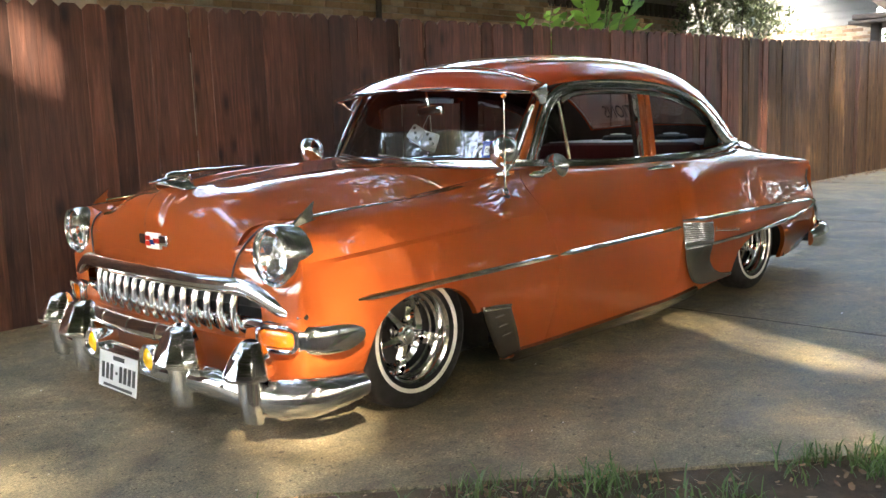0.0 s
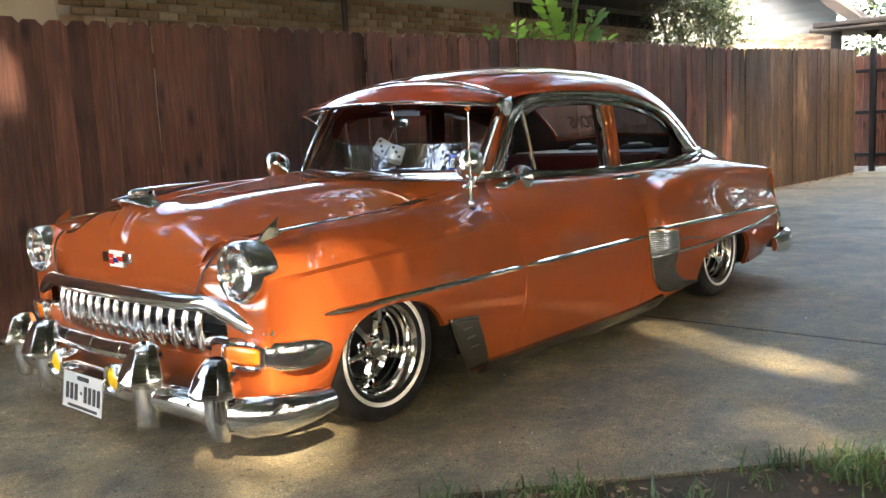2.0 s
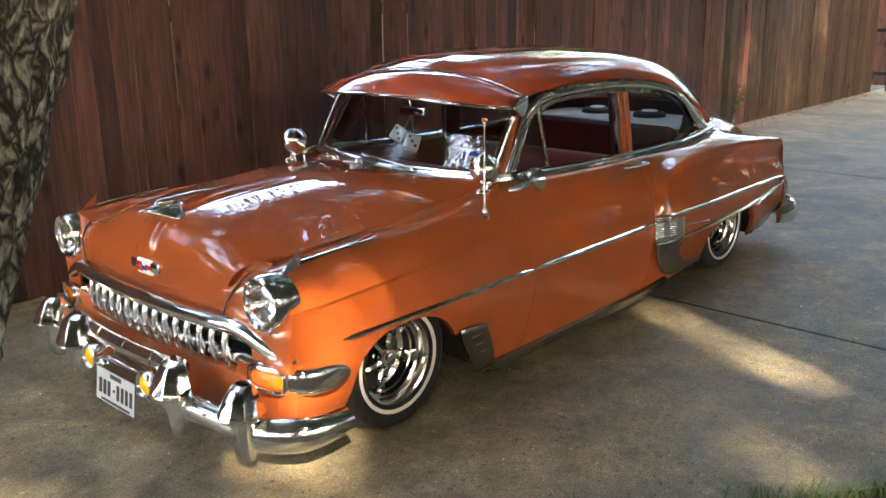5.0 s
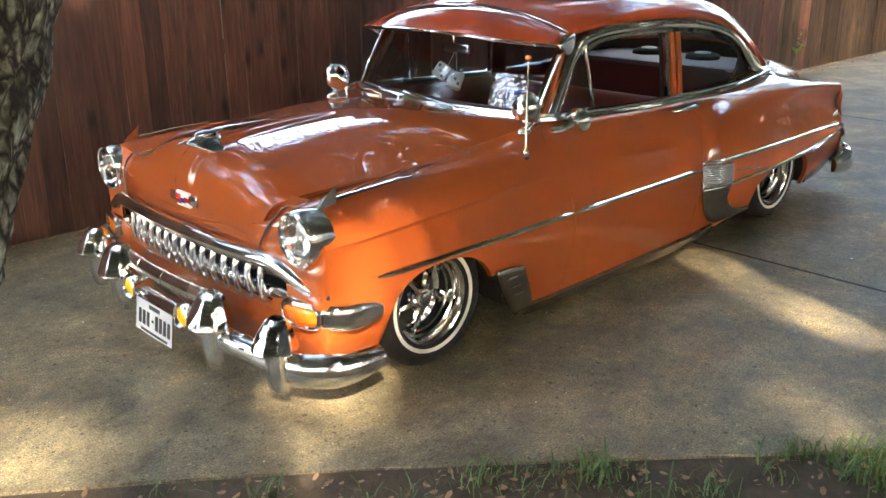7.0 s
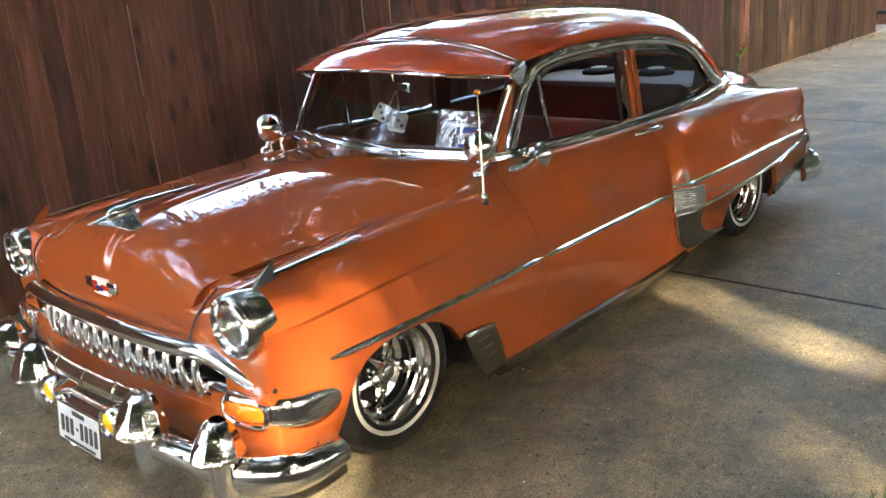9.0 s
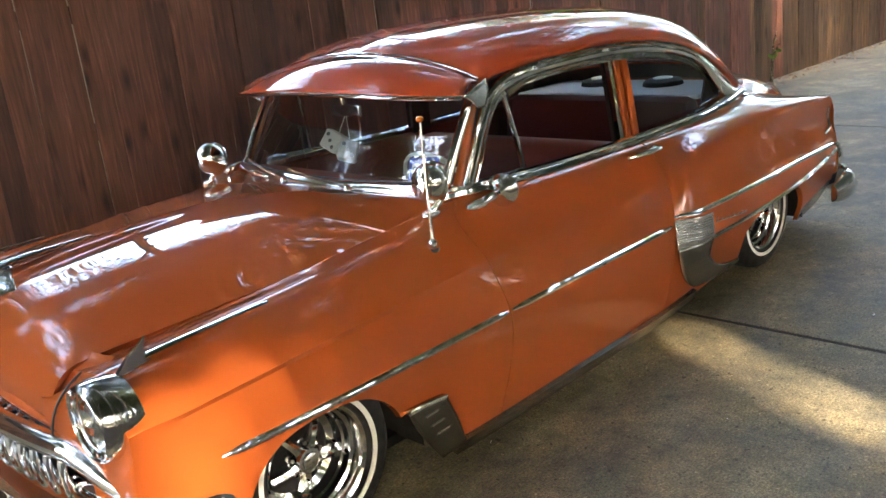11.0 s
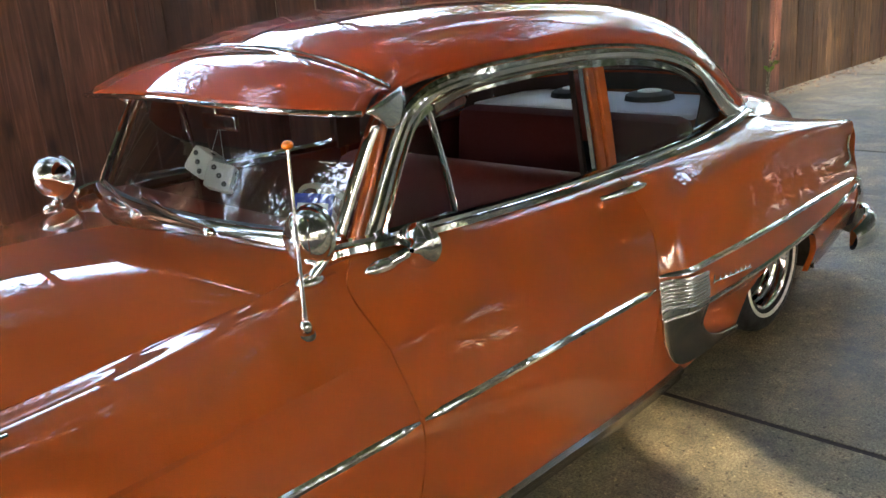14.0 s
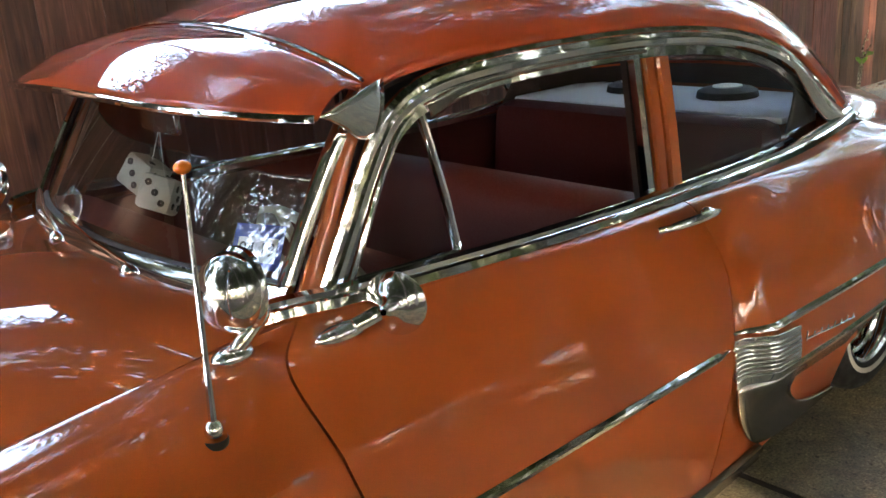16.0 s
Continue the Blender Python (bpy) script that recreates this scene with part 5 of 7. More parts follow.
# bright garnish mouldings below the side glass
for s in (-1, 1):
    for x0, x1 in ((0.98, 1.86), (1.98, 2.62)):
        bm = bmesh.new()
        sweep(bm, [Vector((x, s * 0.612, (0.834 if s > 0 else 0.806) - 0.018 * (x - 1.0) / 0.9 if x < 1.9 else (0.816 if s > 0 else 0.788) + 0.02 * smooth01((x - 2.3) / 0.4))) for x in np.linspace(x0, x1, 16)], [(-0.030, -0.012), (-0.030, 0.004), (-0.024, 0.009), (0.012, 0.010), (0.018, 0.006), (0.018, -0.012)], (0, s * 0.08, 1))
        part("garnish_moulding", bm, CHROME, car)
# dark trim inside the pillars and along the roof's edge
for s in (-1, 1):
    bm = bmesh.new()
    sweep(bm, [Vector((1.925, s * 0.602, 0.80)), Vector((1.905, s * 0.570, 1.19))], [(-0.060, -0.006), (-0.060, 0.010), (0.060, 0.010), (0.060, -0.006)], (0, -s, 0))
    part("pillar_trim", bm, LINER, car)
    bm = bmesh.new()
    sweep(bm, [Vector((p[0] + 0.02, s * (abs(p[1]) - 0.052), p[2] + 0.012)) for p in curve(ARCH_TOP, 40)[1:]], [(-0.032, -0.006), (-0.032, 0.006), (0.028, 0.006), (0.028, -0.006)], (0, -s, 0.1))
    part("roof_rail_trim", bm, LINER, car)
    bm = bmesh.new()
    rails_surface(bm, [[(2.60, s * 0.585, 0.83), (2.66, s * 0.575, 0.95), (2.60, s * 0.565, 1.06)], [(2.80, s * 0.575, 0.84), (2.78, s * 0.555, 0.98), (2.68, s * 0.54, 1.09)]], 10, 8)
    solid(part("rear_pillar_trim", bm, LINER, car), 0.006)
# rear-view mirror
bm = bmesh.new()
box(bm, 0.955, -0.03, 1.090, 0.018, 0.17, 0.048, 0.008)
rvm = part("rear_view_mirror", bm, CHROME, car)
bm = bmesh.new()
sweep(bm, [Vector((0.955, -0.02, 1.10)), Vector((0.955, 0, 1.20))], oval(0.006, 0.006, 8), (0, 1, 0))
part("stem", bm, CHROME, rvm)

# dice on strings
for k, (dx, dy, z, rz, rx) in enumerate(((-0.060, 0.030, 0.972, 25, 30), (-0.068, -0.055, 0.942, 50, 20))):
    d = thing("fuzzy_die", "white plush die with black spots hanging on a string", "dice", "pair of dice", at=(0.985 + dx, dy, z))
    m = pose(0, 0, 0, rx, 20, rz)
    bm = bmesh.new()
    box(bm, 0, 0, 0, 0.077, 0.077, 0.077, 0.011, m)
    cube = part("cube", bm, PLUSH, d)
    q = 0.019
    faces = (((-1, 0, 0), ((q, q), (-q, -q), (0, 0))), ((0, -1, 0), ((q, q), (-q, -q), (q, -q), (-q, q), (0, 0))), ((0, 0, 1), ((q, q), (-q, -q))), ((0, 1, 0), ((0, 0),)), ((1, 0, 0), ((q, q), (-q, -q), (q, -q), (-q, q))))
    for nrm, spots in faces:
        nv = Vector(nrm)
        e1 = Vector((0, 0, 1)) if abs(nv.z) < 0.5 else Vector((1, 0, 0))
        e2 = nv.cross(e1)
        for u, w in spots:
            bm = bmesh.new()
            c = nv * 0.0385 + e1 * u + e2 * w
            rot = nv.to_track_quat("Y", "Z").to_matrix().to_4x4()
            lathe(bm, [(0.0075, 0.0), (0.0075, 0.0015), (0.001, 0.002)], 12, m @ Matrix.Translation(c) @ rot)
            part("spot", bm, INK, cube)
    bm = bmesh.new()
    sweep(bm, [m @ Vector((0, 0, 0.035)), Vector((0.95 - 0.985 - dx, -0.03 - dy, 1.08 - z))], oval(0.0012, 0.0012, 6), (0, 1, 0))
    part("string", bm, WHITE, d)

# inspection sticker low in the windscreen
st = thing("windscreen_sticker", "blue and white sticker with black date on the windscreen", "sticker", at=(0.905, -0.47, 0.905))
stm = Vector((-0.80, -0.32, 0.50)).normalized().to_track_quat("Z", "Y").to_matrix().to_4x4()
bm = bmesh.new()
box(bm, 0, 0, 0, 0.112, 0.084, 0.001, 0, stm)
part("backing", bm, BLUE, st)
bm = bmesh.new()
box(bm, 0, -0.006, 0.001, 0.088, 0.046, 0.001, 0, stm)
part("panel", bm, WHITE, st)


def lettering(name, text, size, m, material, parent):
    c = bpy.data.curves.new(name, "FONT")
    c.body, c.size, c.align_x, c.align_y, c.extrude = text, size, "CENTER", "CENTER", 0.0006
    tmp = bpy.data.objects.new(name, c)
    scene.collection.objects.link(tmp)
    me = bpy.data.meshes.new_from_object(tmp.evaluated_get(bpy.context.evaluated_depsgraph_get()))
    bpy.data.objects.remove(tmp)
    me.materials.append(material)
    ob = new(name, me)
    ob.matrix_basis = m
    ob.parent = parent
    return ob


lettering("date", "04 19", 0.036, stm @ pose(0, -0.006, 0.002), INK, st)
# reversed lettering on the rear window, read from behind
rl = thing("window_lettering", "dark script lettering on the rear window", "decal", at=(2.93, 0, 0.99))
rl.location = (0, 0, 0)
tx = Matrix(((0, -0.62, 0.785), (1, 0, 0), (0, 0.785, 0.62))).to_4x4()
squeeze = Matrix.Diagonal((0.52, 1, 1, 1))
lettering("letters", "ATIONS", 0.145, Matrix.Translation((2.952, 0.19, 1.05)) @ tx @ squeeze, INK, rl)
lettering("initial", "C", 0.20, Matrix.Translation((2.952, 0.02, 1.05)) @ tx @ squeeze, INK, rl)

# ---- ground ----
CONCRETE = mat("worn_concrete", (0.33, 0.30, 0.26), 0.8)
v = coords(CONCRETE)
n1 = noise_tex(CONCRETE, v, 1.5, 7, 0.62, 0.5)
n2 = noise_tex(CONCRETE, v, 5.5, 8, 0.68)
n3 = noise_tex(CONCRETE, v, 120, 4, 0.75)
r1 = ramp(CONCRETE, n1, "Fac", [(0.34, (0.116, 0.108, 0.084)), (0.45, (0.172, 0.160, 0.124)), (0.53, (0.200, 0.176, 0.127)), (0.66, (0.255, 0.233, 0.177))])
r2 = ramp(CONCRETE, n2, "Fac", [(0.30, (0.40, 0.39, 0.37)), (0.46, (0.80, 0.79, 0.77)), (0.56, (1.02, 1.0, 0.97)), (0.70, (1.5, 1.44, 1.34))])
r3 = ramp(CONCRETE, n3, "Fac", [(0.32, (0.36, 0.35, 0.34)), (0.50, (1.0, 1.0, 1.0)), (0.68, (1.8, 1.77, 1.7))])
x1 = mixc(CONCRETE, 1.0, "", r1, "Color", r2, "Color", "MULTIPLY")
x2 = mixc(CONCRETE, 1.0, "", x1, 2, r3, "Color", "MULTIPLY")
n4 = noise_tex(CONCRETE, v, 26, 7, 0.75, 0.4)
r4 = ramp(CONCRETE, n4, "Fac", [(0.30, (0.48, 0.46, 0.43)), (0.45, (0.92, 0.92, 0.92)), (0.58, (1.04, 1.04, 1.03)), (0.72, (1.6, 1.56, 1.46))])
x4 = mixc(CONCRETE, 1.0, "", x2, 2, r4, "Color", "MULTIPLY")
n5 = noise_tex(CONCRETE, v, 0.55, 5, 0.6, 0.8)
r5 = ramp(CONCRETE, n5, "Fac", [(0.36, (0.98, 1.0, 0.86)), (0.50, (1.0, 0.98, 0.83)), (0.62, (1.06, 0.96, 0.78)), (0.72, (0.92, 0.84, 0.68))])
x5 = mixc(CONCRETE, 1.0, "", x4, 2, r5, "Color", "MULTIPLY")
n6 = noise_tex(CONCRETE, v, 42, 2, 0.5)
r6 = ramp(CONCRETE, n6, "Fac", [(0.29, (0.32, 0.30, 0.28)), (0.36, (1.0, 1.0, 1.0)), (0.66, (1.0, 1.0, 1.0)), (0.73, (1.9, 1.85, 1.7))])
x6 = mixc(CONCRETE, 1.0, "", x5, 2, r6, "Color", "MULTIPLY")
CONCRETE.node_tree.links.new(x6.outputs[2], bsdf(CONCRETE).inputs["Base Color"])
rr = ramp(CONCRETE, n2, "Fac", [(0.3, (0.55,) * 3), (0.7, (0.85,) * 3)])
link(CONCRETE, rr, "Color", bsdf(CONCRETE), "Roughness")
mx = mixc(CONCRETE, 0.35, "", n3, "Fac", n2, "Fac")
b = node(CONCRETE, "ShaderNodeBump", Strength=0.35, Distance=0.004)
CONCRETE.node_tree.links.new(mx.outputs[2], b.inputs["Height"])
link(CONCRETE, b, "Normal", bsdf(CONCRETE), "Normal")

SOIL = mat("leafy_soil", (0.06, 0.045, 0.03), 0.95)
v = coords(SOIL)
n1 = noise_tex(SOIL, v, 8, 8, 0.7)
n2 = noise_tex(SOIL, v, 60, 5, 0.7)
r1 = ramp(SOIL, n1, "Fac", [(0.3, (0.035, 0.026, 0.018)), (0.55, (0.075, 0.055, 0.036)), (0.75, (0.12, 0.092, 0.06))])
link(SOIL, r1, "Color", bsdf(SOIL), "Base Color")
bump(SOIL, n2, "Fac", 0.8, 0.02)

JOINT = mat("dark_joint_filler", (0.012, 0.010, 0.008), 0.95)
grain_on(JOINT, 50, 0.4, 0.8, 0.95)


def edge_y(x):
    """The driveway's near edge, a slow curve that opens towards the street."""
    return -1.30 - 0.78 * (x + 0.5) - 0.05 * math.sin(1.7 * x)


bm = bmesh.new()
rowsq = []
for x in np.concatenate([[-400, -60, -15], np.linspace(-6, 14, 41), [20, 60, 400]]):
    rowsq.append([Vector((x, y, -0.010 + (0.0 if abs(x) > 20 or abs(y) > 20 else 0.010 * noise.noise((x * 0.8, y * 0.8, 0))))) for y in np.concatenate([[-400, -60, -15], np.linspace(-10, 10, 41), [15, 60, 400]])])
grid(bm, rowsq)
tagged(new("ground", mesh_of("ground", bm, SOIL)), "bare leafy soil around the driveway", "ground", kind="structure")

drive = thing("driveway", "stained weathered concrete driveway slabs with dark joints", "driveway", kind="structure")
JX = [-8.0, -1.90, 2.10, 6.25, 10.3, 14.6, 22.0]
for x0, x1 in zip(JX, JX[1:]):
    bm = bmesh.new()
    xs = np.linspace(x0 + 0.014, x1 - 0.014, 24)
    rowsq = []
    for x in xs:
        lo = max(edge_y(x), -14.0) if x > -1.75 else edge_y(-1.75) - 0.6 * (-1.75 - x)
        lo = min(lo, 1.4)
        rowsq.append([Vector((x, lo + (1.9 - lo) * t, 0.0)) for t in np.linspace(0, 1, 24)])
    vs = grid(bm, rowsq)
    res = bmesh.ops.extrude_edge_only(bm, edges=[e for e in bm.edges if e.is_boundary])
    for g in res["geom"]:
        if isinstance(g, bmesh.types.BMVert):
            g.co.z -= 0.09
    part("slab", bm, CONCRETE, drive)
for x in JX[1:-1]:
    bm = bmesh.new()
    box(bm, x, (1.9 + max(edge_y(x), -14)) / 2, -0.013, 0.034, 1.9 - max(edge_y(x), -14), 0.02)
    part("joint", bm, JOINT, drive)

# ---- fence ----
CEDAR = mat("stained_cedar", (0.16, 0.06, 0.03), 0.62)
oi = CEDAR.node_tree.nodes.new("ShaderNodeObjectInfo")
tc = CEDAR.node_tree.nodes.new("ShaderNodeTexCoord")
sh = node(CEDAR, "ShaderNodeVectorMath")
sh.operation = "SCALE"
sh.inputs["Scale"].default_value = 37.0
cmb = node(CEDAR, "ShaderNodeCombineXYZ")
link(CEDAR, oi, "Random", cmb, "X")
link(CEDAR, oi, "Random", cmb, "Z")
link(CEDAR, cmb, "Vector", sh, 0)
ad = node(CEDAR, "ShaderNodeVectorMath")
ad.operation = "ADD"
link(CEDAR, tc, "Object", ad, 0)
link(CEDAR, sh, "Vector", ad, 1)
mp = node(CEDAR, "ShaderNodeMapping", Scale=(26, 26, 1.6))
link(CEDAR, ad, "Vector", mp, "Vector")
g1 = noise_tex(CEDAR, mp, 1.6, 6, 0.6, 0.9)
mp2 = node(CEDAR, "ShaderNodeMapping", Scale=(7, 7, 2.2))
link(CEDAR, ad, "Vector", mp2, "Vector")
g2 = noise_tex(CEDAR, mp2, 1.0, 5, 0.6, 0.4)
kn = node(CEDAR, "ShaderNodeTexVoronoi", Scale=1.0)
mp3 = node(CEDAR, "ShaderNodeMapping", Scale=(7.5, 7.5, 3.0))
link(CEDAR, ad, "Vector", mp3, "Vector")
link(CEDAR, mp3, "Vector", kn, "Vector")
rk = ramp(CEDAR, kn, "Distance", [(0.07, (0.15, 0.12, 0.11)), (0.16, (0.55, 0.5, 0.48)), (0.30, (1, 1, 1))])
rg = ramp(CEDAR, g1, "Fac", [(0.25, (0.040, 0.018, 0.014)), (0.45, (0.088, 0.040, 0.030)), (0.58, (0.118, 0.055, 0.041)), (0.75, (0.190, 0.098, 0.070))])
rb = ramp(CEDAR, g2, "Fac", [(0.3, (0.62, 0.60, 0.62)), (0.7, (1.2, 1.12, 1.05))])
ro = ramp(CEDAR, oi, "Random", [(0.0, (0.46, 0.44, 0.48)), (0.25, (0.80, 0.74, 0.76)), (0.5, (1.0, 0.97, 0.96)), (0.8, (1.55, 1.42, 1.28)), (1.0, (0.62, 0.58, 0.62))])
a1 = mixc(CEDAR, 1.0, "", rg, "Color", rb, "Color", "MULTIPLY")
a2 = mixc(CEDAR, 1.0, "", a1, 2, ro, "Color", "MULTIPLY")
a3 = mixc(CEDAR, 1.0, "", a2, 2, rk, "Color", "MULTIPLY")
CEDAR.node_tree.links.new(a3.outputs[2], bsdf(CEDAR).inputs["Base Color"])
bump(CEDAR, g1, "Fac", 0.45, 0.006)

fence = thing("fence", "red-brown stained cedar picket fence with dog-eared tops", "fence")


def picket_mesh(w, h, t=0.018, material=None):
    bm = bmesh.new()
    c = 0.036
    outline = [(-w / 2, 0), (w / 2, 0), (w / 2, h - c), (w / 2 - c, h), (-w / 2 + c, h), (-w / 2, h - c)]
    f = bm.faces.new([bm.verts.new((x, -t / 2, z)) for x, z in outline])
    res = bmesh.ops.extrude_face_region(bm, geom=[f])
    for g in res["geom"]:
        if isinstance(g, bmesh.types.BMVert):
            g.co.y += t
    bmesh.ops.bevel(bm, geom=[e for e in bm.edges], offset=0.002, segments=1, affect="EDGES")
    return mesh_of("picket", bm, material or CEDAR, 30)


rnd = random.Random(7)
# yellower cedar for the far pickets, with the sunlight there put into the colour
SUNNY_CEDAR = CEDAR.copy()
SUNNY_CEDAR.name = "weathered_cedar"
for n_ in SUNNY_CEDAR.node_tree.nodes:
    if n_.bl_idname == "ShaderNodeValToRGB" and len(n_.color_ramp.elements) == 4:
        for e_, c_ in zip(n_.color_ramp.elements, ((0.028, 0.018, 0.010), (0.072, 0.046, 0.024), (0.108, 0.071, 0.037), (0.18, 0.125, 0.072))):
            e_.color = (*c_, 1)
PICKETS = [picket_mesh(w, 2.06) for w in (0.139, 0.1375, 0.140, 0.137)]


SUNNY = [picket_mesh(w, 2.06, 0.018, SUNNY_CEDAR) for w in (0.139, 0.1375)]


x = -3.4
while x < 13.55:
    # sun-tinted pickets grow more frequent towards the far end
    ob = new("picket", rnd.choice(SUNNY if rnd.random() < min(max((x - 5.5) / 4.5, 0.0), 0.93) else PICKETS))
    ob.parent = fence
    top = 1.755 + 0.016 * min(max(x, 0), 7.5)
    if x > 7.9:
        top = 1.855 + 0.028 * (x - 7.9)
    hgt = top + rnd.uniform(-0.006, 0.008)
    ob.matrix_basis = pose(x, 1.90 + rnd.uniform(-0.009, 0.009), hgt - 2.06, rnd.uniform(-0.3, 0.3), rnd.uniform(-0.35, 0.35), rnd.uniform(-1.2, 1.2))
    x += 0.1348 + rnd.uniform(-0.0015, 0.001)
for z in (0.35, 0.95, 1.55):
    bm = bmesh.new()
    box(bm, 5.0, 1.94, z, 17.0, 0.04, 0.09, 0.004)
    part("fence_rail", bm, CEDAR, fence)

# ---- trees ----
def leaf_material(name, dark, light):
    m = bpy.data.materials.new(name)
    m.use_nodes = True
    nt = m.node_tree
    nt.nodes.clear()
    out = nt.nodes.new("ShaderNodeOutputMaterial")
    geo = nt.nodes.new("ShaderNodeNewGeometry")
    r = nt.nodes.new("ShaderNodeValToRGB")
    r.color_ramp.elements[0].color = (*dark, 1)
    r.color_ramp.elements[1].color = (*light, 1)
    nt.links.new(geo.outputs["Random Per Island"], r.inputs[0])
    p = nt.nodes.new("ShaderNodeBsdfPrincipled")
    p.inputs["Roughness"].default_value = 0.45
    t = nt.nodes.new("ShaderNodeBsdfTranslucent")
    mx = nt.nodes.new("ShaderNodeMixShader")
    mx.inputs[0].default_value = 0.13
    nt.links.new(r.outputs[0], p.inputs["Base Color"])
    nt.links.new(r.outputs[0], t.inputs[0])
    nt.links.new(p.outputs[0], mx.inputs[1])
    nt.links.new(t.outputs[0], mx.inputs[2])
    nt.links.new(mx.outputs[0], out.inputs[0])
    return m


LEAF = leaf_material("oak_leaf", (0.020, 0.034, 0.008), (0.060, 0.080, 0.022))
LEAF_OLIVE = leaf_material("olive_leaf", (0.045, 0.060, 0.022), (0.14, 0.16, 0.075))
LEAF_BRIGHT = leaf_material("bright_leaf", (0.06, 0.15, 0.02), (0.16, 0.32, 0.05))
GRASS = leaf_material("grass_blade", (0.028, 0.072, 0.016), (0.115, 0.185, 0.055))
DRY = leaf_material("dry_leaf", (0.10, 0.055, 0.025), (0.34, 0.22, 0.12))

SHRUB_LEAF = leaf_material("shrub_leaf", (0.06, 0.085, 0.035), (0.22, 0.26, 0.13))

BARK = mat("scaly_bark", (0.10, 0.09, 0.075), 0.95)
v = coords(BARK, scale=(1, 1, 0.5))
vr = node(BARK, "ShaderNodeTexVoronoi", Scale=52.0)
vr.feature = "DISTANCE_TO_EDGE"
wob = noise_tex(BARK, v, 14, 4)
wv = mixc(BARK, 0.12, "", v, "Vector", wob, "Color", "ADD")
BARK.node_tree.links.new(wv.outputs[2], vr.inputs["Vector"])
nb = noise_tex(BARK, v, 70, 8, 0.8)
rbk = ramp(BARK, vr, "Distance", [(0.0, (0.014, 0.012, 0.010)), (0.10, (0.10, 0.092, 0.072)), (0.28, (0.36, 0.36, 0.30))])
rnb = ramp(BARK, nb, "Fac", [(0.36, (0.28, 0.27, 0.24)), (0.5, (0.85, 0.86, 0.80)), (0.64, (1.7, 1.72, 1.6))])
xb = mixc(BARK, 1.0, "", rbk, "Color", rnb, "Color", "MULTIPLY")
BARK.node_tree.links.new(xb.outputs[2], bsdf(BARK).inputs["Base Color"])
hb = mixc(BARK, 0.25, "", rbk, "Color", nb, "Fac")
bb = node(BARK, "ShaderNodeBump", Strength=1.0, Distance=0.02)
BARK.node_tree.links.new(hb.outputs[2], bb.inputs["Height"])
link(BARK, bb, "Normal", bsdf(BARK), "Normal")

# gaps cut in the crowns to place the sun's patches: middle, half-lengths and turn of the light on the ground, and the
# share of leaves left in the gap
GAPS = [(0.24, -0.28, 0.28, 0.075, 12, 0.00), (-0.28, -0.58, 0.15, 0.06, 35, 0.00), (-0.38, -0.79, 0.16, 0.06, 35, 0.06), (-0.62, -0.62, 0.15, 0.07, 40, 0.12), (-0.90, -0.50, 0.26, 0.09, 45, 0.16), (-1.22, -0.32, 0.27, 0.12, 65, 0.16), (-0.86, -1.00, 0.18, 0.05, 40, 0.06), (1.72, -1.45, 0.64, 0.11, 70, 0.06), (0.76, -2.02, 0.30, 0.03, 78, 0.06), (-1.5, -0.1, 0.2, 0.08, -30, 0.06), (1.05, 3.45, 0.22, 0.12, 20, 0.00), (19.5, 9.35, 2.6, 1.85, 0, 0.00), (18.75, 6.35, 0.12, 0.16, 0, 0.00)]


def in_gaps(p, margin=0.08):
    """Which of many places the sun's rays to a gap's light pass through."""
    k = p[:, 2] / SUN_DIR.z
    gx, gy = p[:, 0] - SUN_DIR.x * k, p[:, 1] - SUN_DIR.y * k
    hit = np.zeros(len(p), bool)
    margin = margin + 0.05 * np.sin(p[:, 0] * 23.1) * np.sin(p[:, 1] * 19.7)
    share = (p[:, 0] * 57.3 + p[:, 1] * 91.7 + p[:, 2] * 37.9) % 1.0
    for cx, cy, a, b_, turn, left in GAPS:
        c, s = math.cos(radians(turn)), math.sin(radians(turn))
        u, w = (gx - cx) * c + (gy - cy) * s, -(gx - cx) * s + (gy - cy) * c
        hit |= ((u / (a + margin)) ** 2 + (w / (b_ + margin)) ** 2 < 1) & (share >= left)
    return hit


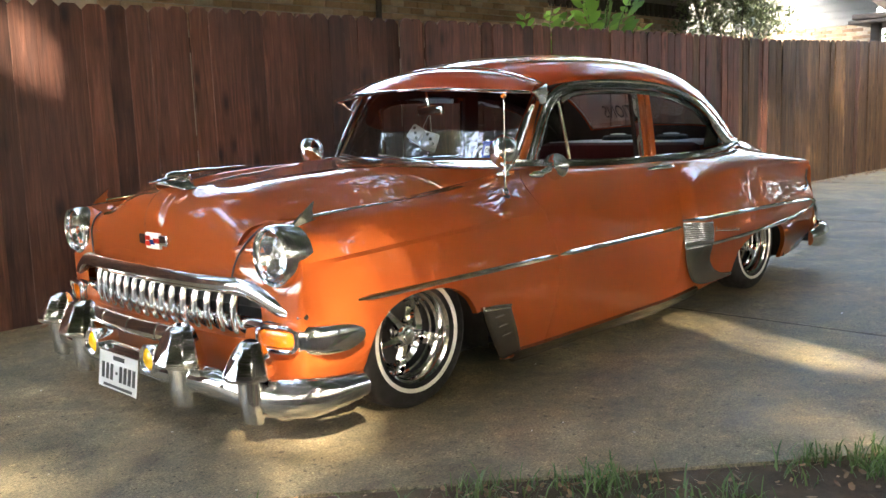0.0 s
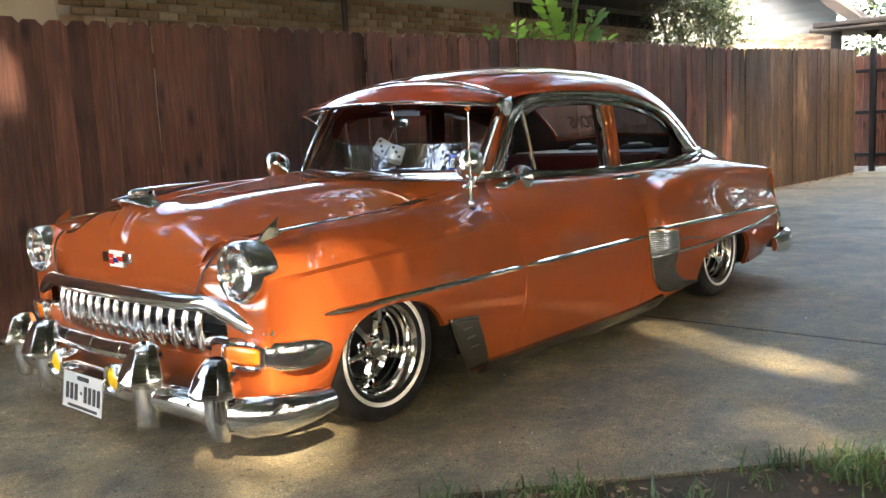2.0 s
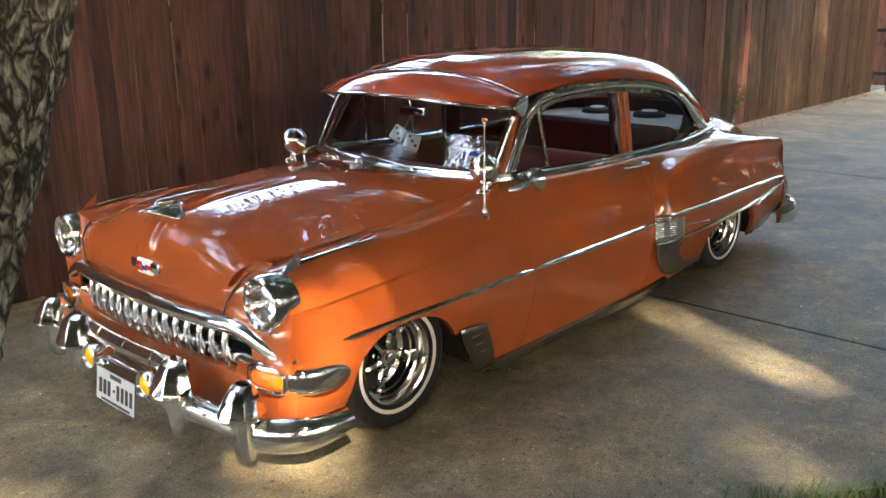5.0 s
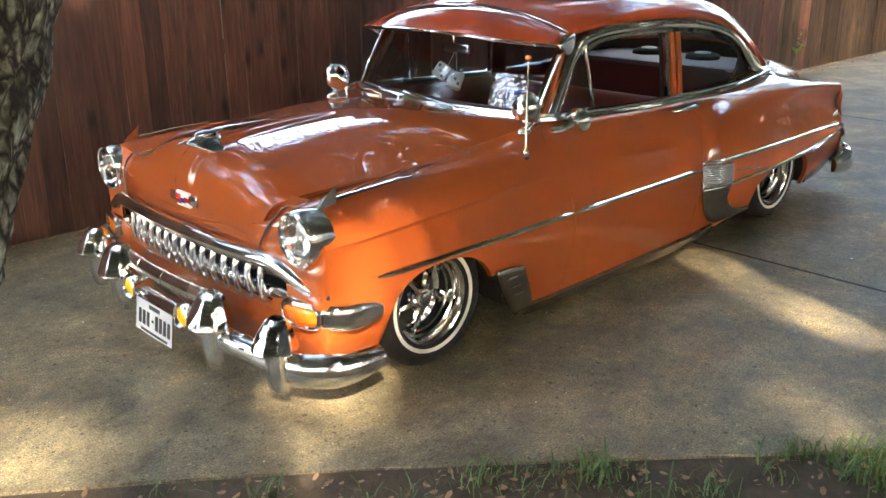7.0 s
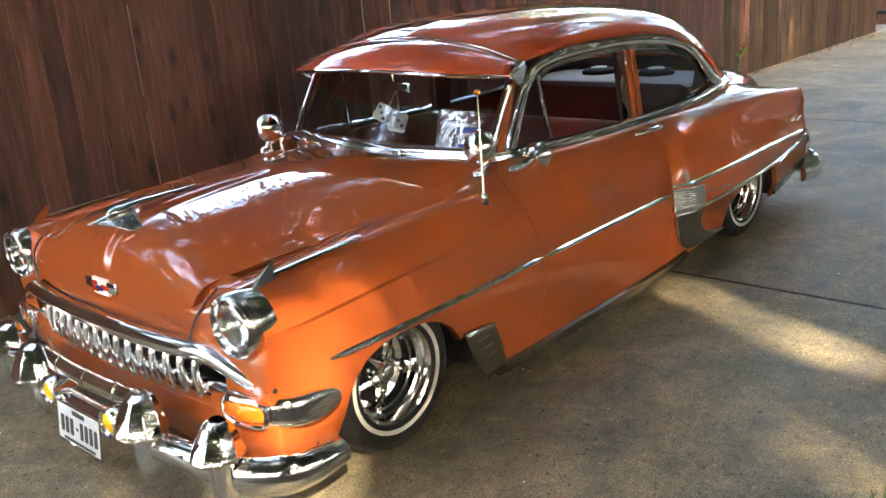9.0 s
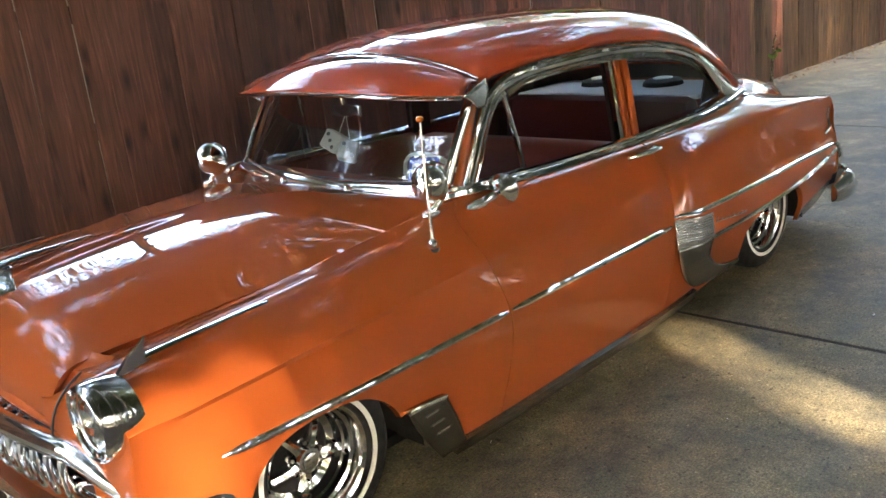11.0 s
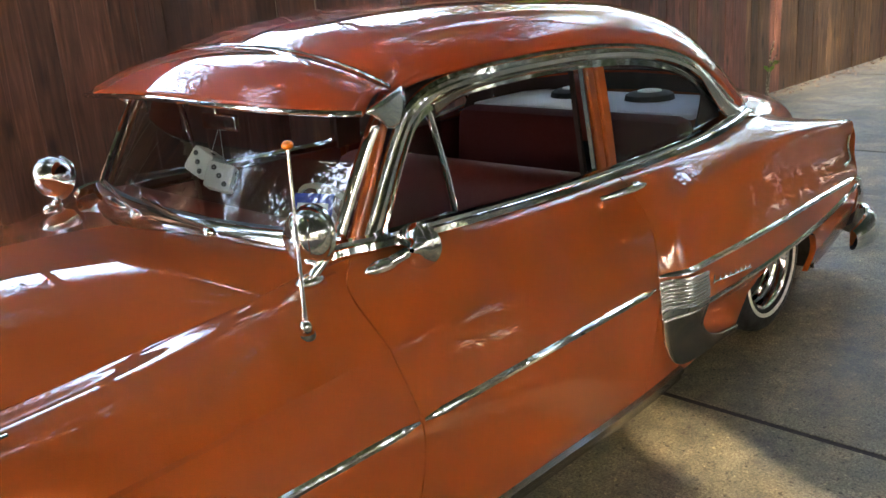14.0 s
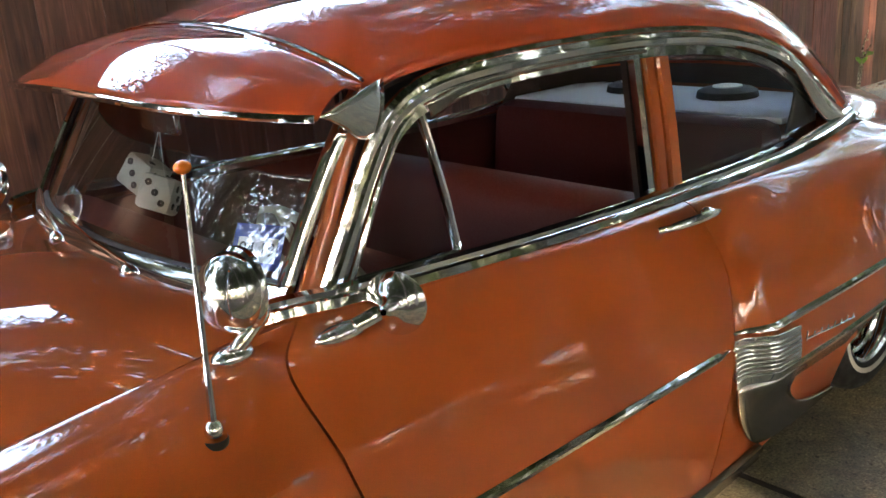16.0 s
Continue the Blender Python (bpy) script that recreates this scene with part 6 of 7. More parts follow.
def leaves(rng, blobs, count, size, off=(0, 0, 0), gaps=True, twig=12, spread=1.5):
    """Many small bent leaves in twigs of a dozen, spread through a set of blobs."""
    g = np.random.default_rng(rng.randrange(1 << 30))
    B = np.array(blobs, float)
    w = B[:, 3] * B[:, 4] * B[:, 5]
    n = max(1, count // twig)
    b_ = B[g.choice(len(B), n, p=w / w.sum())]
    d = g.normal(size=(n, 3))
    d /= np.linalg.norm(d, axis=1)[:, None]
    mid = b_[:, :3] + d * b_[:, 3:] * (g.random(n) ** 0.45)[:, None]
    p = np.repeat(mid, twig, 0) + g.normal(size=(n * twig, 3)) * size * spread * np.array([1, 1, 0.6])
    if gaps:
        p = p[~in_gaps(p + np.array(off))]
    n = len(p)
    s = size * g.uniform(0.6, 1.3, n)
    ax, ay, az = g.uniform(-1.2, 1.2, n), g.uniform(-1.2, 1.2, n), g.uniform(0, 6.283, n)
    u = np.stack([np.cos(az) * np.cos(ay), np.sin(az) * np.cos(ay), -np.sin(ay)], 1)
    v = np.stack([-np.sin(az) * np.cos(ax), np.cos(az) * np.cos(ax), np.sin(ax)], 1)
    v -= u * (u * v).sum(1)[:, None]
    v /= np.linalg.norm(v, axis=1)[:, None]
    h = np.cross(u, v)
    co = np.empty((n, 4, 3))
    for k, (a, b, c) in enumerate(((-0.5, 0, 0), (0, -0.24, 0.05), (0.5, 0, -0.08), (0, 0.24, 0.05))):
        co[:, k] = p + (u * a + v * b + h * c) * s[:, None]
    me = bpy.data.meshes.new("crown")
    me.vertices.add(n * 4)
    me.vertices.foreach_set("co", co.ravel())
    me.loops.add(n * 4)
    me.loops.foreach_set("vertex_index", np.arange(n * 4, dtype=np.int32))
    me.polygons.add(n)
    me.polygons.foreach_set("loop_start", np.arange(0, n * 4, 4, dtype=np.int32))
    me.update(calc_edges=True)
    return me


LEAF_MANY, LEAF_FINE = 2.6, 0.56


def limb(bm, pts, r0, r1, seg=9, n=10):
    path = curve(pts, n)
    sweep(bm, path, oval(1, 1, seg), (0.31, 0.95, 0.1), scale=[r0 + (r1 - r0) * i / (n - 1) for i in range(n)])


def tree(x, y, crown_z, rx, rz, count, size, seed, material, lean=(0, 0), r0=0.16, label="tall leafy tree with rough grey bark, added for shade and reflections"):
    rng = random.Random(seed)
    t = thing("tree", label, "tree", "shade trees", at=(x, y, 0))
    bm = bmesh.new()
    top = Vector((lean[0], lean[1], crown_z))
    limb(bm, [(0, 0, -0.05), (top.x * 0.3 + rng.uniform(-.1, .1), top.y * 0.3, crown_z * 0.4), top], r0, r0 * 0.5)
    for k in range(7):
        a = 2 * math.pi * k / 7 + rng.uniform(-0.3, 0.3)
        st = top * rng.uniform(0.6, 1.0)
        en = top + Vector((math.cos(a) * rx * 0.7, math.sin(a) * rx * 0.7, rng.uniform(-0.2, 0.7) * rz))
        limb(bm, [st, st.lerp(en, 0.5) + Vector((0, 0, 0.2)), en], r0 * 0.4, r0 * 0.08, 6, 6)
    part("trunk", bm, BARK, t)
    blobs = []
    for k in range(16):
        d = Vector((rng.gauss(0, 1), rng.gauss(0, 1), rng.gauss(0, 0.8))).normalized() * rng.uniform(0.35, 0.95)
        s = rng.uniform(0.35, 0.6)
        blobs.append((top.x + d.x * rx, top.y + d.y * rx, top.z + d.z * rz, rx * s, rx * s, rz * s * 0.8))
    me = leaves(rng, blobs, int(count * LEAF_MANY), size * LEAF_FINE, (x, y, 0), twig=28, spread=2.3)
    me.materials.append(material)
    ob = new("crown", me)
    ob.parent = t
    tagged(ob, kind="stuff")
    return t


# the near leaning tree
near = thing("leaning_tree", "leaning tree trunk with scaly grey bark beside the driveway", "tree")
bm = bmesh.new()
rng = random.Random(3)
path = curve([(-2.48, -2.02, -0.06), (-2.28, -2.05, 0.45), (-2.08, -2.09, 0.98), (-1.90, -2.12, 1.42), (-1.78, -2.15, 1.8), (-1.62, -2.25, 2.5), (-1.5, -2.5, 3.6), (-1.2, -2.9, 4.8)], 120)
rowsq = []
for i, p in enumerate(path):
    t_ = (path[min(i + 1, 119)] - path[max(i - 1, 0)]).normalized()
    e1 = t_.cross(Vector((0, 1, 0))).normalized()
    e2 = t_.cross(e1)
    r = 0.127 - 0.03 * i / 119 + 0.06 * max(0, 1 - i / 10) ** 2
    row = []
    for k in range(72):
        a = 2 * math.pi * k / 72
        q = p + e1 * math.cos(a) * r + e2 * math.sin(a) * r
        cell = noise.voronoi((q.x * 42, q.y * 42, q.z * 22))[0]
        plate = min(1.0, (cell[1] - cell[0]) * 3.2)
        d = 0.012 * plate + 0.006 * noise.noise(q * 40)
        row.append(q + (e1 * math.cos(a) + e2 * math.sin(a)) * d)
    rowsq.append(row)
grid(bm, rowsq, closed_v=True)
part("trunk", bm, BARK, near)
bm = bmesh.new()
for en in ((0.6, -4.2, 6.4), (-2.6, -4.4, 6.2), (-0.4, -3.2, 6.8), (-3.2, -2.9, 5.8)):
    limb(bm, [(-1.2, -2.9, 4.7), ((-1.2 + en[0]) / 2, (-2.9 + en[1]) / 2, 5.6), en], 0.07, 0.015, 7, 8)
part("limb", bm, BARK, near)
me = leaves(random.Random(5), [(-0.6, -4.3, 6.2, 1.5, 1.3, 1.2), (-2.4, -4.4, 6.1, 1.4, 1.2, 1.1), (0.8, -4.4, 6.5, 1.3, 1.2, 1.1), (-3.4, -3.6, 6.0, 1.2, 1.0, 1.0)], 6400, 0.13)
me.materials.append(LEAF)
ob = new("crown", me)
ob.parent = near
tagged(ob, kind="stuff")

# a belt of unseen trees added on the street side, whose crowns reach over the driveway to shade it
k = 0
for cx in (-15.5, -11.3, -7.0, -2.6, 1.9, 6.4, 10.9, 15.4):
    for cy, ty, cz in ((-8.2, -9.4, 5.6), (-4.4, -6.6, 6.3), (-0.6, -5.2, 7.4)):
        k += 1
        if cy == -0.6 and (cx < -12 or cx > 9):
            continue
        tree(cx - 0.4, ty, cz + 0.4 * math.sin(k * 2.1), 3.0, 1.9 if cy < -4 else 1.3, (6200 if -9 < cx < 6 else 5000 if cy < -8 and cx < 7 else 2500 if 6 < cx < 11 and cy > -8 else 3800) if cy < -4 else 4300, 0.42, 20 + k, LEAF, (0.4, cy - ty), 0.16)
# high crowns added farther along the driveway for reflections, the nearer ones thin enough for flecks of sky
for k, (cx, cy, cz) in enumerate(((8.0, -3.6, 9.6), (12.2, -5.2, 10.2), (7.0, -7.6, 10.4), (11.2, -9.6, 11.2), (15.6, -8.2, 11.0), (16.5, -2.6, 9.8), (4.4, -4.6, 10.2))):
    tree(cx - 0.5, cy - 3.0, cz, 2.9, 1.9, 2300 if cx < 11 else 6000, 0.34, 200 + k, LEAF, (0.5, 3.0), 0.17)
# an unseen second row across the street, added to close off the sky
for k, cx in enumerate((-9.0, -4.5, 0.0, 4.5, 9.0, 13.5)):
    tree(cx, -13.6, 7.6 + 0.4 * math.sin(k * 2.3), 3.1, 2.4, 2700 if cx < 4 else 5600, 0.44, 120 + k, LEAF, (0.2, 0.4), 0.2)
# trees added behind the house and all round to block sky and fill reflections; the first three lean over from the
# street side
for k, (x, y, lx, ly, cz, rx, rz, cnt, mt) in enumerate(((0.2, -5.6, 0.3, 8.9, 7.9, 2.6, 1.0, 4400, LEAF), (4.6, -5.4, 0.2, 8.9, 8.1, 2.6, 1.0, 4600, LEAF), (9.2, -5.6, 0.0, 9.2, 8.3, 2.6, 1.0, 4600, LEAF), (-6.6, 3.4, 0, 0, 6.2, 2.0, 2.6, 900, LEAF_OLIVE), (-9.8, 2.8, 0, 0, 8.4, 2.4, 2.8, 1200, LEAF_OLIVE), (-4.6, 5.4, 0, 0, 6.5, 1.9, 2.2, 4600, LEAF), (-7.4, 6.6, 0, 0, 5.6, 2.0, 3.4, 3200, LEAF_OLIVE), (-2.4, 7.0, 0, 0, 4.8, 1.1, 2.0, 2600, LEAF_OLIVE), (-0.8, 9.8, 0.2, -3.2, 7.0, 2.4, 1.35, 5600, LEAF), (3.4, 10.0, 0.1, -3.4, 7.3, 2.5, 1.35, 5600, LEAF), (7.6, 10.0, 0.0, -3.2, 7.1, 2.5, 1.35, 5600, LEAF), (11.8, 10.2, 0.0, -3.2, 7.2, 2.5, 1.35, 4600, LEAF), (-3.2, 12.5, 0, 0, 7.2, 2.0, 3.4, 2300, LEAF_OLIVE), (-8.0, 8.5, 0, 0, 5.5, 2.2, 3.2, 1300, LEAF), (-10.5, 3.5, 0, 0, 5.0, 2.4, 2.8, 1400, LEAF_OLIVE), (-10.5, -2.0, 0, 0, 4.6, 2.4, 3.0, 3000, LEAF), (-4.6, 7.8, 0, 0, 5.0, 1.0, 2.6, 1300, LEAF_OLIVE), (-1.8, 10.0, 0, 0, 5.6, 0.9, 2.4, 1100, LEAF), (14.5, 10.5, 0, -1.0, 6.0, 2.4, 2.6, 2200, LEAF_OLIVE), (24.0, 3.5, 0, 0, 5.6, 3.0, 3.8, 3400, LEAF), (23.5, -3.0, 0, 0, 5.0, 3.0, 3.6, 3400, LEAF), (20.0, -6.0, 0, 0, 5.0, 3.0, 3.6, 3400, LEAF), (23.0, 0.8, 0, 0, 10.6, 4.2, 5.4, 8000, LEAF), (23.0, 7.2, 0, 0, 10.8, 4.2, 5.6, 8000, LEAF), (22.5, 13.0, 0, 0, 9.5, 4.0, 5.0, 5000, LEAF_OLIVE))):
    tree(x, y, cz, rx, rz, cnt, 0.32, 50 + k, mt, (lx, ly), 0.14)

# screen of leaves across the street and at both ends, added to block low sky
LEAF_SCREEN = [(x, -11.8 + 0.6 * math.sin(x), 3.4 + (1.4 if x > 3 else 0), 1.6, 0.9, 3.9 + (1.8 if x > 3 else 0) + 0.6 * math.sin(x * 1.7)) for x in np.arange(-15, 26, 1.5)]
LEAF_SCREEN += [(-14.0 + 0.5 * math.sin(y), y, 2.6, 0.9, 1.6, 2.9 + 0.4 * math.sin(y * 1.9)) for y in np.arange(-11, 1, 1.5)]
LEAF_SCREEN += [(21.0, y, 1.8, 0.9, 1.3, 2.0) for y in np.arange(-1.5, 5, 1.3)]
LEAF_SCREEN += [(17.0 + 0.5 * math.sin(y * 1.3), y, 5.0, 0.9, 1.5, 5.4 + 0.5 * math.sin(y * 1.9)) for y in np.arange(-11, -1.5, 1.5)]
LEAF_SCREEN += [(x, -11.6 + 0.5 * math.sin(x), 1.1, 1.5, 0.9, 1.6) for x in np.arange(-15, 22, 1.4)] + [(16.8 + 0.4 * math.sin(y), y, 1.1, 0.9, 1.4, 1.6) for y in np.arange(-11, -1.5, 1.3)]
me = leaves(random.Random(9), LEAF_SCREEN, 230000, 0.20, gaps=False)
me.materials.append(LEAF)
tagged(new("hedge", me), "dense dark green screen of leaves, added to block low sky light", "hedge", kind="stuff")

# ---- plants behind the fence ----
def frond(bm_verts, bm_faces, base, tip, n, w, rng):
    for k in range(n):
        t_ = (k + 1) / n
        p = base.lerp(tip, t_) + Vector((0, 0, -0.10 * t_ * t_))
        ax = (tip - base).normalized()
        sd = ax.cross(Vector((0, 0, 1))).normalized()
        for s in (-1, 1):
            d = (ax * 0.6 + sd * s + Vector((0, 0, rng.uniform(-0.3, 0.2)))).normalized()
            up = d.cross(ax).normalized()
            i = len(bm_verts)
            L = w * (1.1 - 0.4 * t_) * rng.uniform(0.8, 1.2)
            q = d.cross(up)
            for a, b_ in ((0, 0), (0.35, 0.22), (0.75, 0.16), (1, 0), (0.75, -0.16), (0.35, -0.22)):
                bm_verts.append(p + d * a * L + q * b_ * L)
            bm_faces.append(tuple(range(i, i + 6)))


def leafy_plant(name, label, base, fronds, mt, seed):
    rng = random.Random(seed)
    t = thing(name, label, "plant", at=base)
    bm = bmesh.new()
    verts, faces = [], []
    for ex, ey, ez, n, w in fronds:
        en = Vector((ex, ey, ez))
        mid = Vector((ex * 0.35, ey * 0.35, ez * 0.72))
        limb(bm, [(0, 0, 0), tuple(mid), tuple(en)], 0.018, 0.005, 6, 8)
        frond(verts, faces, mid, en, n, w, rng)
    part("stem", bm, BARK, t)
    me = bpy.data.meshes.new("leaf")
    me.from_pydata([tuple(p) for p in verts], [], faces)
    me.materials.append(mt)
    ob = new("leaf", me)
    ob.parent = t
    tagged(ob, kind="stuff")
    return t


leafy_plant("sapling", "bright green sapling with broad lobed leaves behind the fence", (6.5, 2.75, 0), [(0.1, -0.1, 2.62, 7, 0.26), (-0.45, -0.05, 2.42, 7, 0.24), (0.55, -0.05, 2.36, 7, 0.26), (-0.15, 0.1, 2.5, 7, 0.24), (0.35, 0.1, 2.22, 6, 0.22), (-0.9, -0.1, 2.12, 6, 0.22), (0.85, 0, 2.1, 6, 0.2)], LEAF_BRIGHT, 1)
leafy_plant("sapling", "low green sapling with broad leaves behind the fence", (5.4, 2.7, 0), [(0.15, 0, 2.18, 6, 0.18), (-0.3, 0, 2.1, 6, 0.16), (0.4, 0, 2.12, 6, 0.16)], LEAF_BRIGHT, 2)
leafy_plant("weed", "thin green weed growing at the foot of the fence", (8.46, 1.82, 0), [(0.02, -0.05, 0.55, 8, 0.07), (0.08, -0.06, 0.42, 6, 0.06), (-0.05, -0.04, 0.36, 6, 0.06)], LEAF_BRIGHT, 3)
sh_t = thing("shrub", "dense olive-green small-leaved shrub behind the fence", "shrub", at=(11.6, 3.7, 0))
bm = bmesh.new()
for k in range(9):
    a = 2 * math.pi * k / 9
    limb(bm, [(0.1 * math.cos(a), 0.1 * math.sin(a), 0), (0.4 * math.cos(a), 0.25 * math.sin(a), 1.5), (1.1 * math.cos(a), 0.5 * math.sin(a), 2.9)], 0.03, 0.008, 6, 8)
part("stem", bm, BARK, sh_t)
me = leaves(random.Random(4), [(0, 0, 2.6, 1.1, 0.6, 0.7), (-0.8, 0, 2.9, 0.8, 0.5, 0.6), (0.7, 0, 3.0, 0.9, 0.5, 0.6), (-0.3, 0, 3.5, 1.0, 0.5, 0.6), (1.0, 0, 2.4, 0.7, 0.5, 0.5), (-1.0, 0, 2.2, 0.5, 0.4, 0.5)], 11000, 0.075, gaps=False, spread=0.9)
me.materials.append(SHRUB_LEAF)
ob = new("crown", me)
ob.parent = sh_t
tagged(ob, kind="stuff")

# ---- grass and litter at the driveway's edge ----
rng = random.Random(11)
verts, faces = [], []
TUFTS = [(rng.uniform(-0.15, 2.6), abs(rng.gauss(0, 0.30)) + 0.05) for _ in range(120)] + [(rng.uniform(-1.2, -0.1), abs(rng.gauss(0, 0.2)) + 0.1) for _ in range(14)]
TUFTS += [(rng.gauss(0.62, 0.16), abs(rng.gauss(0.05, 0.18))) for _ in range(70)]
TUFTS += [(rng.gauss(-0.15, 0.15), abs(rng.gauss(0.08, 0.12))) for _ in range(26)]
for x, off in TUFTS:
    bx, by = x, edge_y(x) - off * 1.1
    if 0.12 < x < 0.42 and off < 0.3 and rng.random() < 0.85:
        continue
    for _ in range(rng.randint(5, 13)):
        px, py = bx + rng.gauss(0, 0.03), by + rng.gauss(0, 0.03)
        h, a = rng.uniform(0.03, 0.105), rng.uniform(0, 6.28)
        ln = rng.uniform(0.2, 0.9) * h
        w = rng.uniform(0.0018, 0.0042)
        sx, sy = -math.sin(a) * w, math.cos(a) * w
        i = len(verts)
        for t_ in (0, 0.45, 0.8):
            cx, cy, cz = px + math.cos(a) * ln * t_ ** 1.7, py + math.sin(a) * ln * t_ ** 1.7, -0.014 + h * t_ * (1 - 0.25 * t_)
            k = 1 - 0.5 * t_
            verts += [(cx - sx * k, cy - sy * k, cz), (cx + sx * k, cy + sy * k, cz)]
        verts.append((px + math.cos(a) * ln, py + math.sin(a) * ln, -0.014 + h * 0.72))
        faces += [(i, i + 1, i + 3, i + 2), (i + 2, i + 3, i + 5, i + 4), (i + 4, i + 5, i + 6)]
me = bpy.data.meshes.new("grass")
me.from_pydata(verts, [], faces)
me.materials.append(GRASS)
tagged(new("grass", me), "patchy green grass tufts along the driveway edge", "grass", kind="stuff")


def litter(name, label, spots, size, mt, rng, z=-0.004):
    verts, faces = [], []
    for px, py in spots:
        s = size * rng.uniform(0.5, 1.3)
        q = Euler((rng.uniform(-0.5, 0.5), rng.uniform(-0.5, 0.5), rng.uniform(0, 6.28))).to_matrix()
        i = len(verts)
        for u, w, h in ((-0.5, 0, 0.06), (-0.2, -0.26, 0.02), (0.25, -0.2, 0.03), (0.5, 0, 0.1), (0.25, 0.2, 0.03), (-0.2, 0.26, 0.02)):
            verts.append(Vector((px, py, z + 0.006)) + q @ Vector((u * s, w * s, h * s)))
        faces.append(tuple(range(i, i + 6)))
    me = bpy.data.meshes.new(name)
    me.from_pydata([tuple(p) for p in verts], [], faces)
    me.materials.append(mt)
    tagged(new(name, me), label, "leaf litter", kind="stuff")


spots = []
for _ in range(900):
    x = rng.uniform(-1.8, 2.8)
    spots.append((x, edge_y(x) - abs(rng.gauss(0, 0.4)) - 0.04))
litter("leaf_litter", "dry brown leaves and twigs scattered on the soil", spots, 0.030, DRY, rng)
litter("fence_litter", "pale dry leaves along the foot of the fence", [(rng.uniform(-1.5, 13.3), 1.86 - abs(rng.gauss(0, 0.05))) for _ in range(300)] + [(rng.uniform(7.5, 13.3), 1.84 - abs(rng.gauss(0, 0.10))) for _ in range(260)], 0.045, DRY, rng, 0.0)
litter("pebble_litter", "tiny pale specks on the concrete", [(0.311, -1.561)] + [(rng.uniform(-1.2, 3), rng.uniform(-1.9, 1.2)) for _ in range(40)], 0.012, WHITEWALL, rng, 0.0)

# ---- houses beyond the fence ----
BRICK = mat("tan_brick", (0.36, 0.24, 0.15), 0.85)
oib = BRICK.node_tree.nodes.new("ShaderNodeObjectInfo")
rob = ramp(BRICK, oib, "Random", [(0.0, (0.24, 0.155, 0.10)), (0.4, (0.36, 0.25, 0.16)), (0.7, (0.42, 0.31, 0.21)), (1.0, (0.50, 0.41, 0.31))])
nbk = noise_tex(BRICK, coords(BRICK), 35, 5, 0.7)
rn = ramp(BRICK, nbk, "Fac", [(0.3, (0.75,) * 3), (0.7, (1.15,) * 3)])
xbk = mixc(BRICK, 1.0, "", rob, "Color", rn, "Color", "MULTIPLY")
BRICK.node_tree.links.new(xbk.outputs[2], bsdf(BRICK).inputs["Base Color"])
bump(BRICK, nbk, "Fac", 0.5, 0.006)
MORTAR = mat("mortar", (0.36, 0.33, 0.28), 0.95)
grain_on(MORTAR, 80, 0.4, 0.85, 1.0)
SIDING = mat("grey_siding", (0.22, 0.235, 0.235), 0.7)
grain_on(SIDING, 30, 0.2, 0.6, 0.8)
CREAM_WALL = mat("cream_wall", (0.45, 0.40, 0.31), 0.8)
grain_on(CREAM_WALL, 30, 0.3, 0.7, 0.9)
SHINGLE = mat("dark_shingle", (0.07, 0.062, 0.055), 0.9)
grain_on(SHINGLE, 50, 0.5, 0.8, 0.95)
SOFFIT = mat("dark_brown_soffit", (0.030, 0.024, 0.020), 0.7)
grain_on(SOFFIT, 20, 0.2, 0.6, 0.8)
BLACK = mat("black_steel", (0.015, 0.015, 0.018), 0.45, 0.6)
grain_on(BLACK, 40, 0.1, 0.4, 0.6)

HY = 4.5
house = thing("brick_house", "low tan brick house with a dark overhanging roof", "house")
bm = bmesh.new()
box(bm, 6.5, HY + 0.12, 1.45, 10.2, 0.2, 2.95)
wall = part("wall", bm, MORTAR, house)
bm = bmesh.new()
box(bm, -1.9, HY - 0.3, 1.45, 6.4, 0.2, 2.95)
part("side_wall", bm, CREAM_WALL, house, "pale painted wall")
bm = bmesh.new()
vsr = [(-6, HY - 0.95, 2.86), (12.3, HY - 0.95, 2.86), (12.3, HY + 4.5, 3.7), (-6, HY + 4.5, 3.7)]
f = bm.faces.new([bm.verts.new(p) for p in vsr])
rf = part("roof", bm, SHINGLE, house)
solid(rf, 0.12)
bm = bmesh.new()
box(bm, 3.15, HY - 0.42, 2.80, 18.2, 0.98, 0.03)
part("soffit", bm, SOFFIT, house)
bm = bmesh.new()
box(bm, 3.15, HY - 0.96, 2.84, 18.3, 0.03, 0.18, 0.004)
part("fascia_board", bm, SOFFIT, house)
bm = bmesh.new()
sweep(bm, [Vector((4.72, HY - 0.05, 0.0)), Vector((4.72, HY - 0.05, 2.8))], oval(0.035, 0.03, 10), (0, -1, 0))
part("downpipe", bm, SOFFIT, house)
for k in range(28):
    bm = bmesh.new()
    box(bm, 7.9 + 0.135 * k, HY - 0.01, 2.60, 0.085, 0.05, 0.20, 0.003)
    part("soldier_brick", bm, SOFFIT, house)
bm = bmesh.new()
box(bm, 0, 0, 0, 0.195, 0.04, 0.062, 0.004)
brick_me = mesh_of("brick", bm, BRICK, 30)
for row in range(8):
    for k in range(48):
        x = 1.62 + 0.208 * k + (0.104 if row % 2 else 0)
        if x > 11.5:
            continue
        ob = new("brick", brick_me)
        ob.parent = wall
        ob.location = (x, HY + 0.012, 1.98 + 0.075 * row)

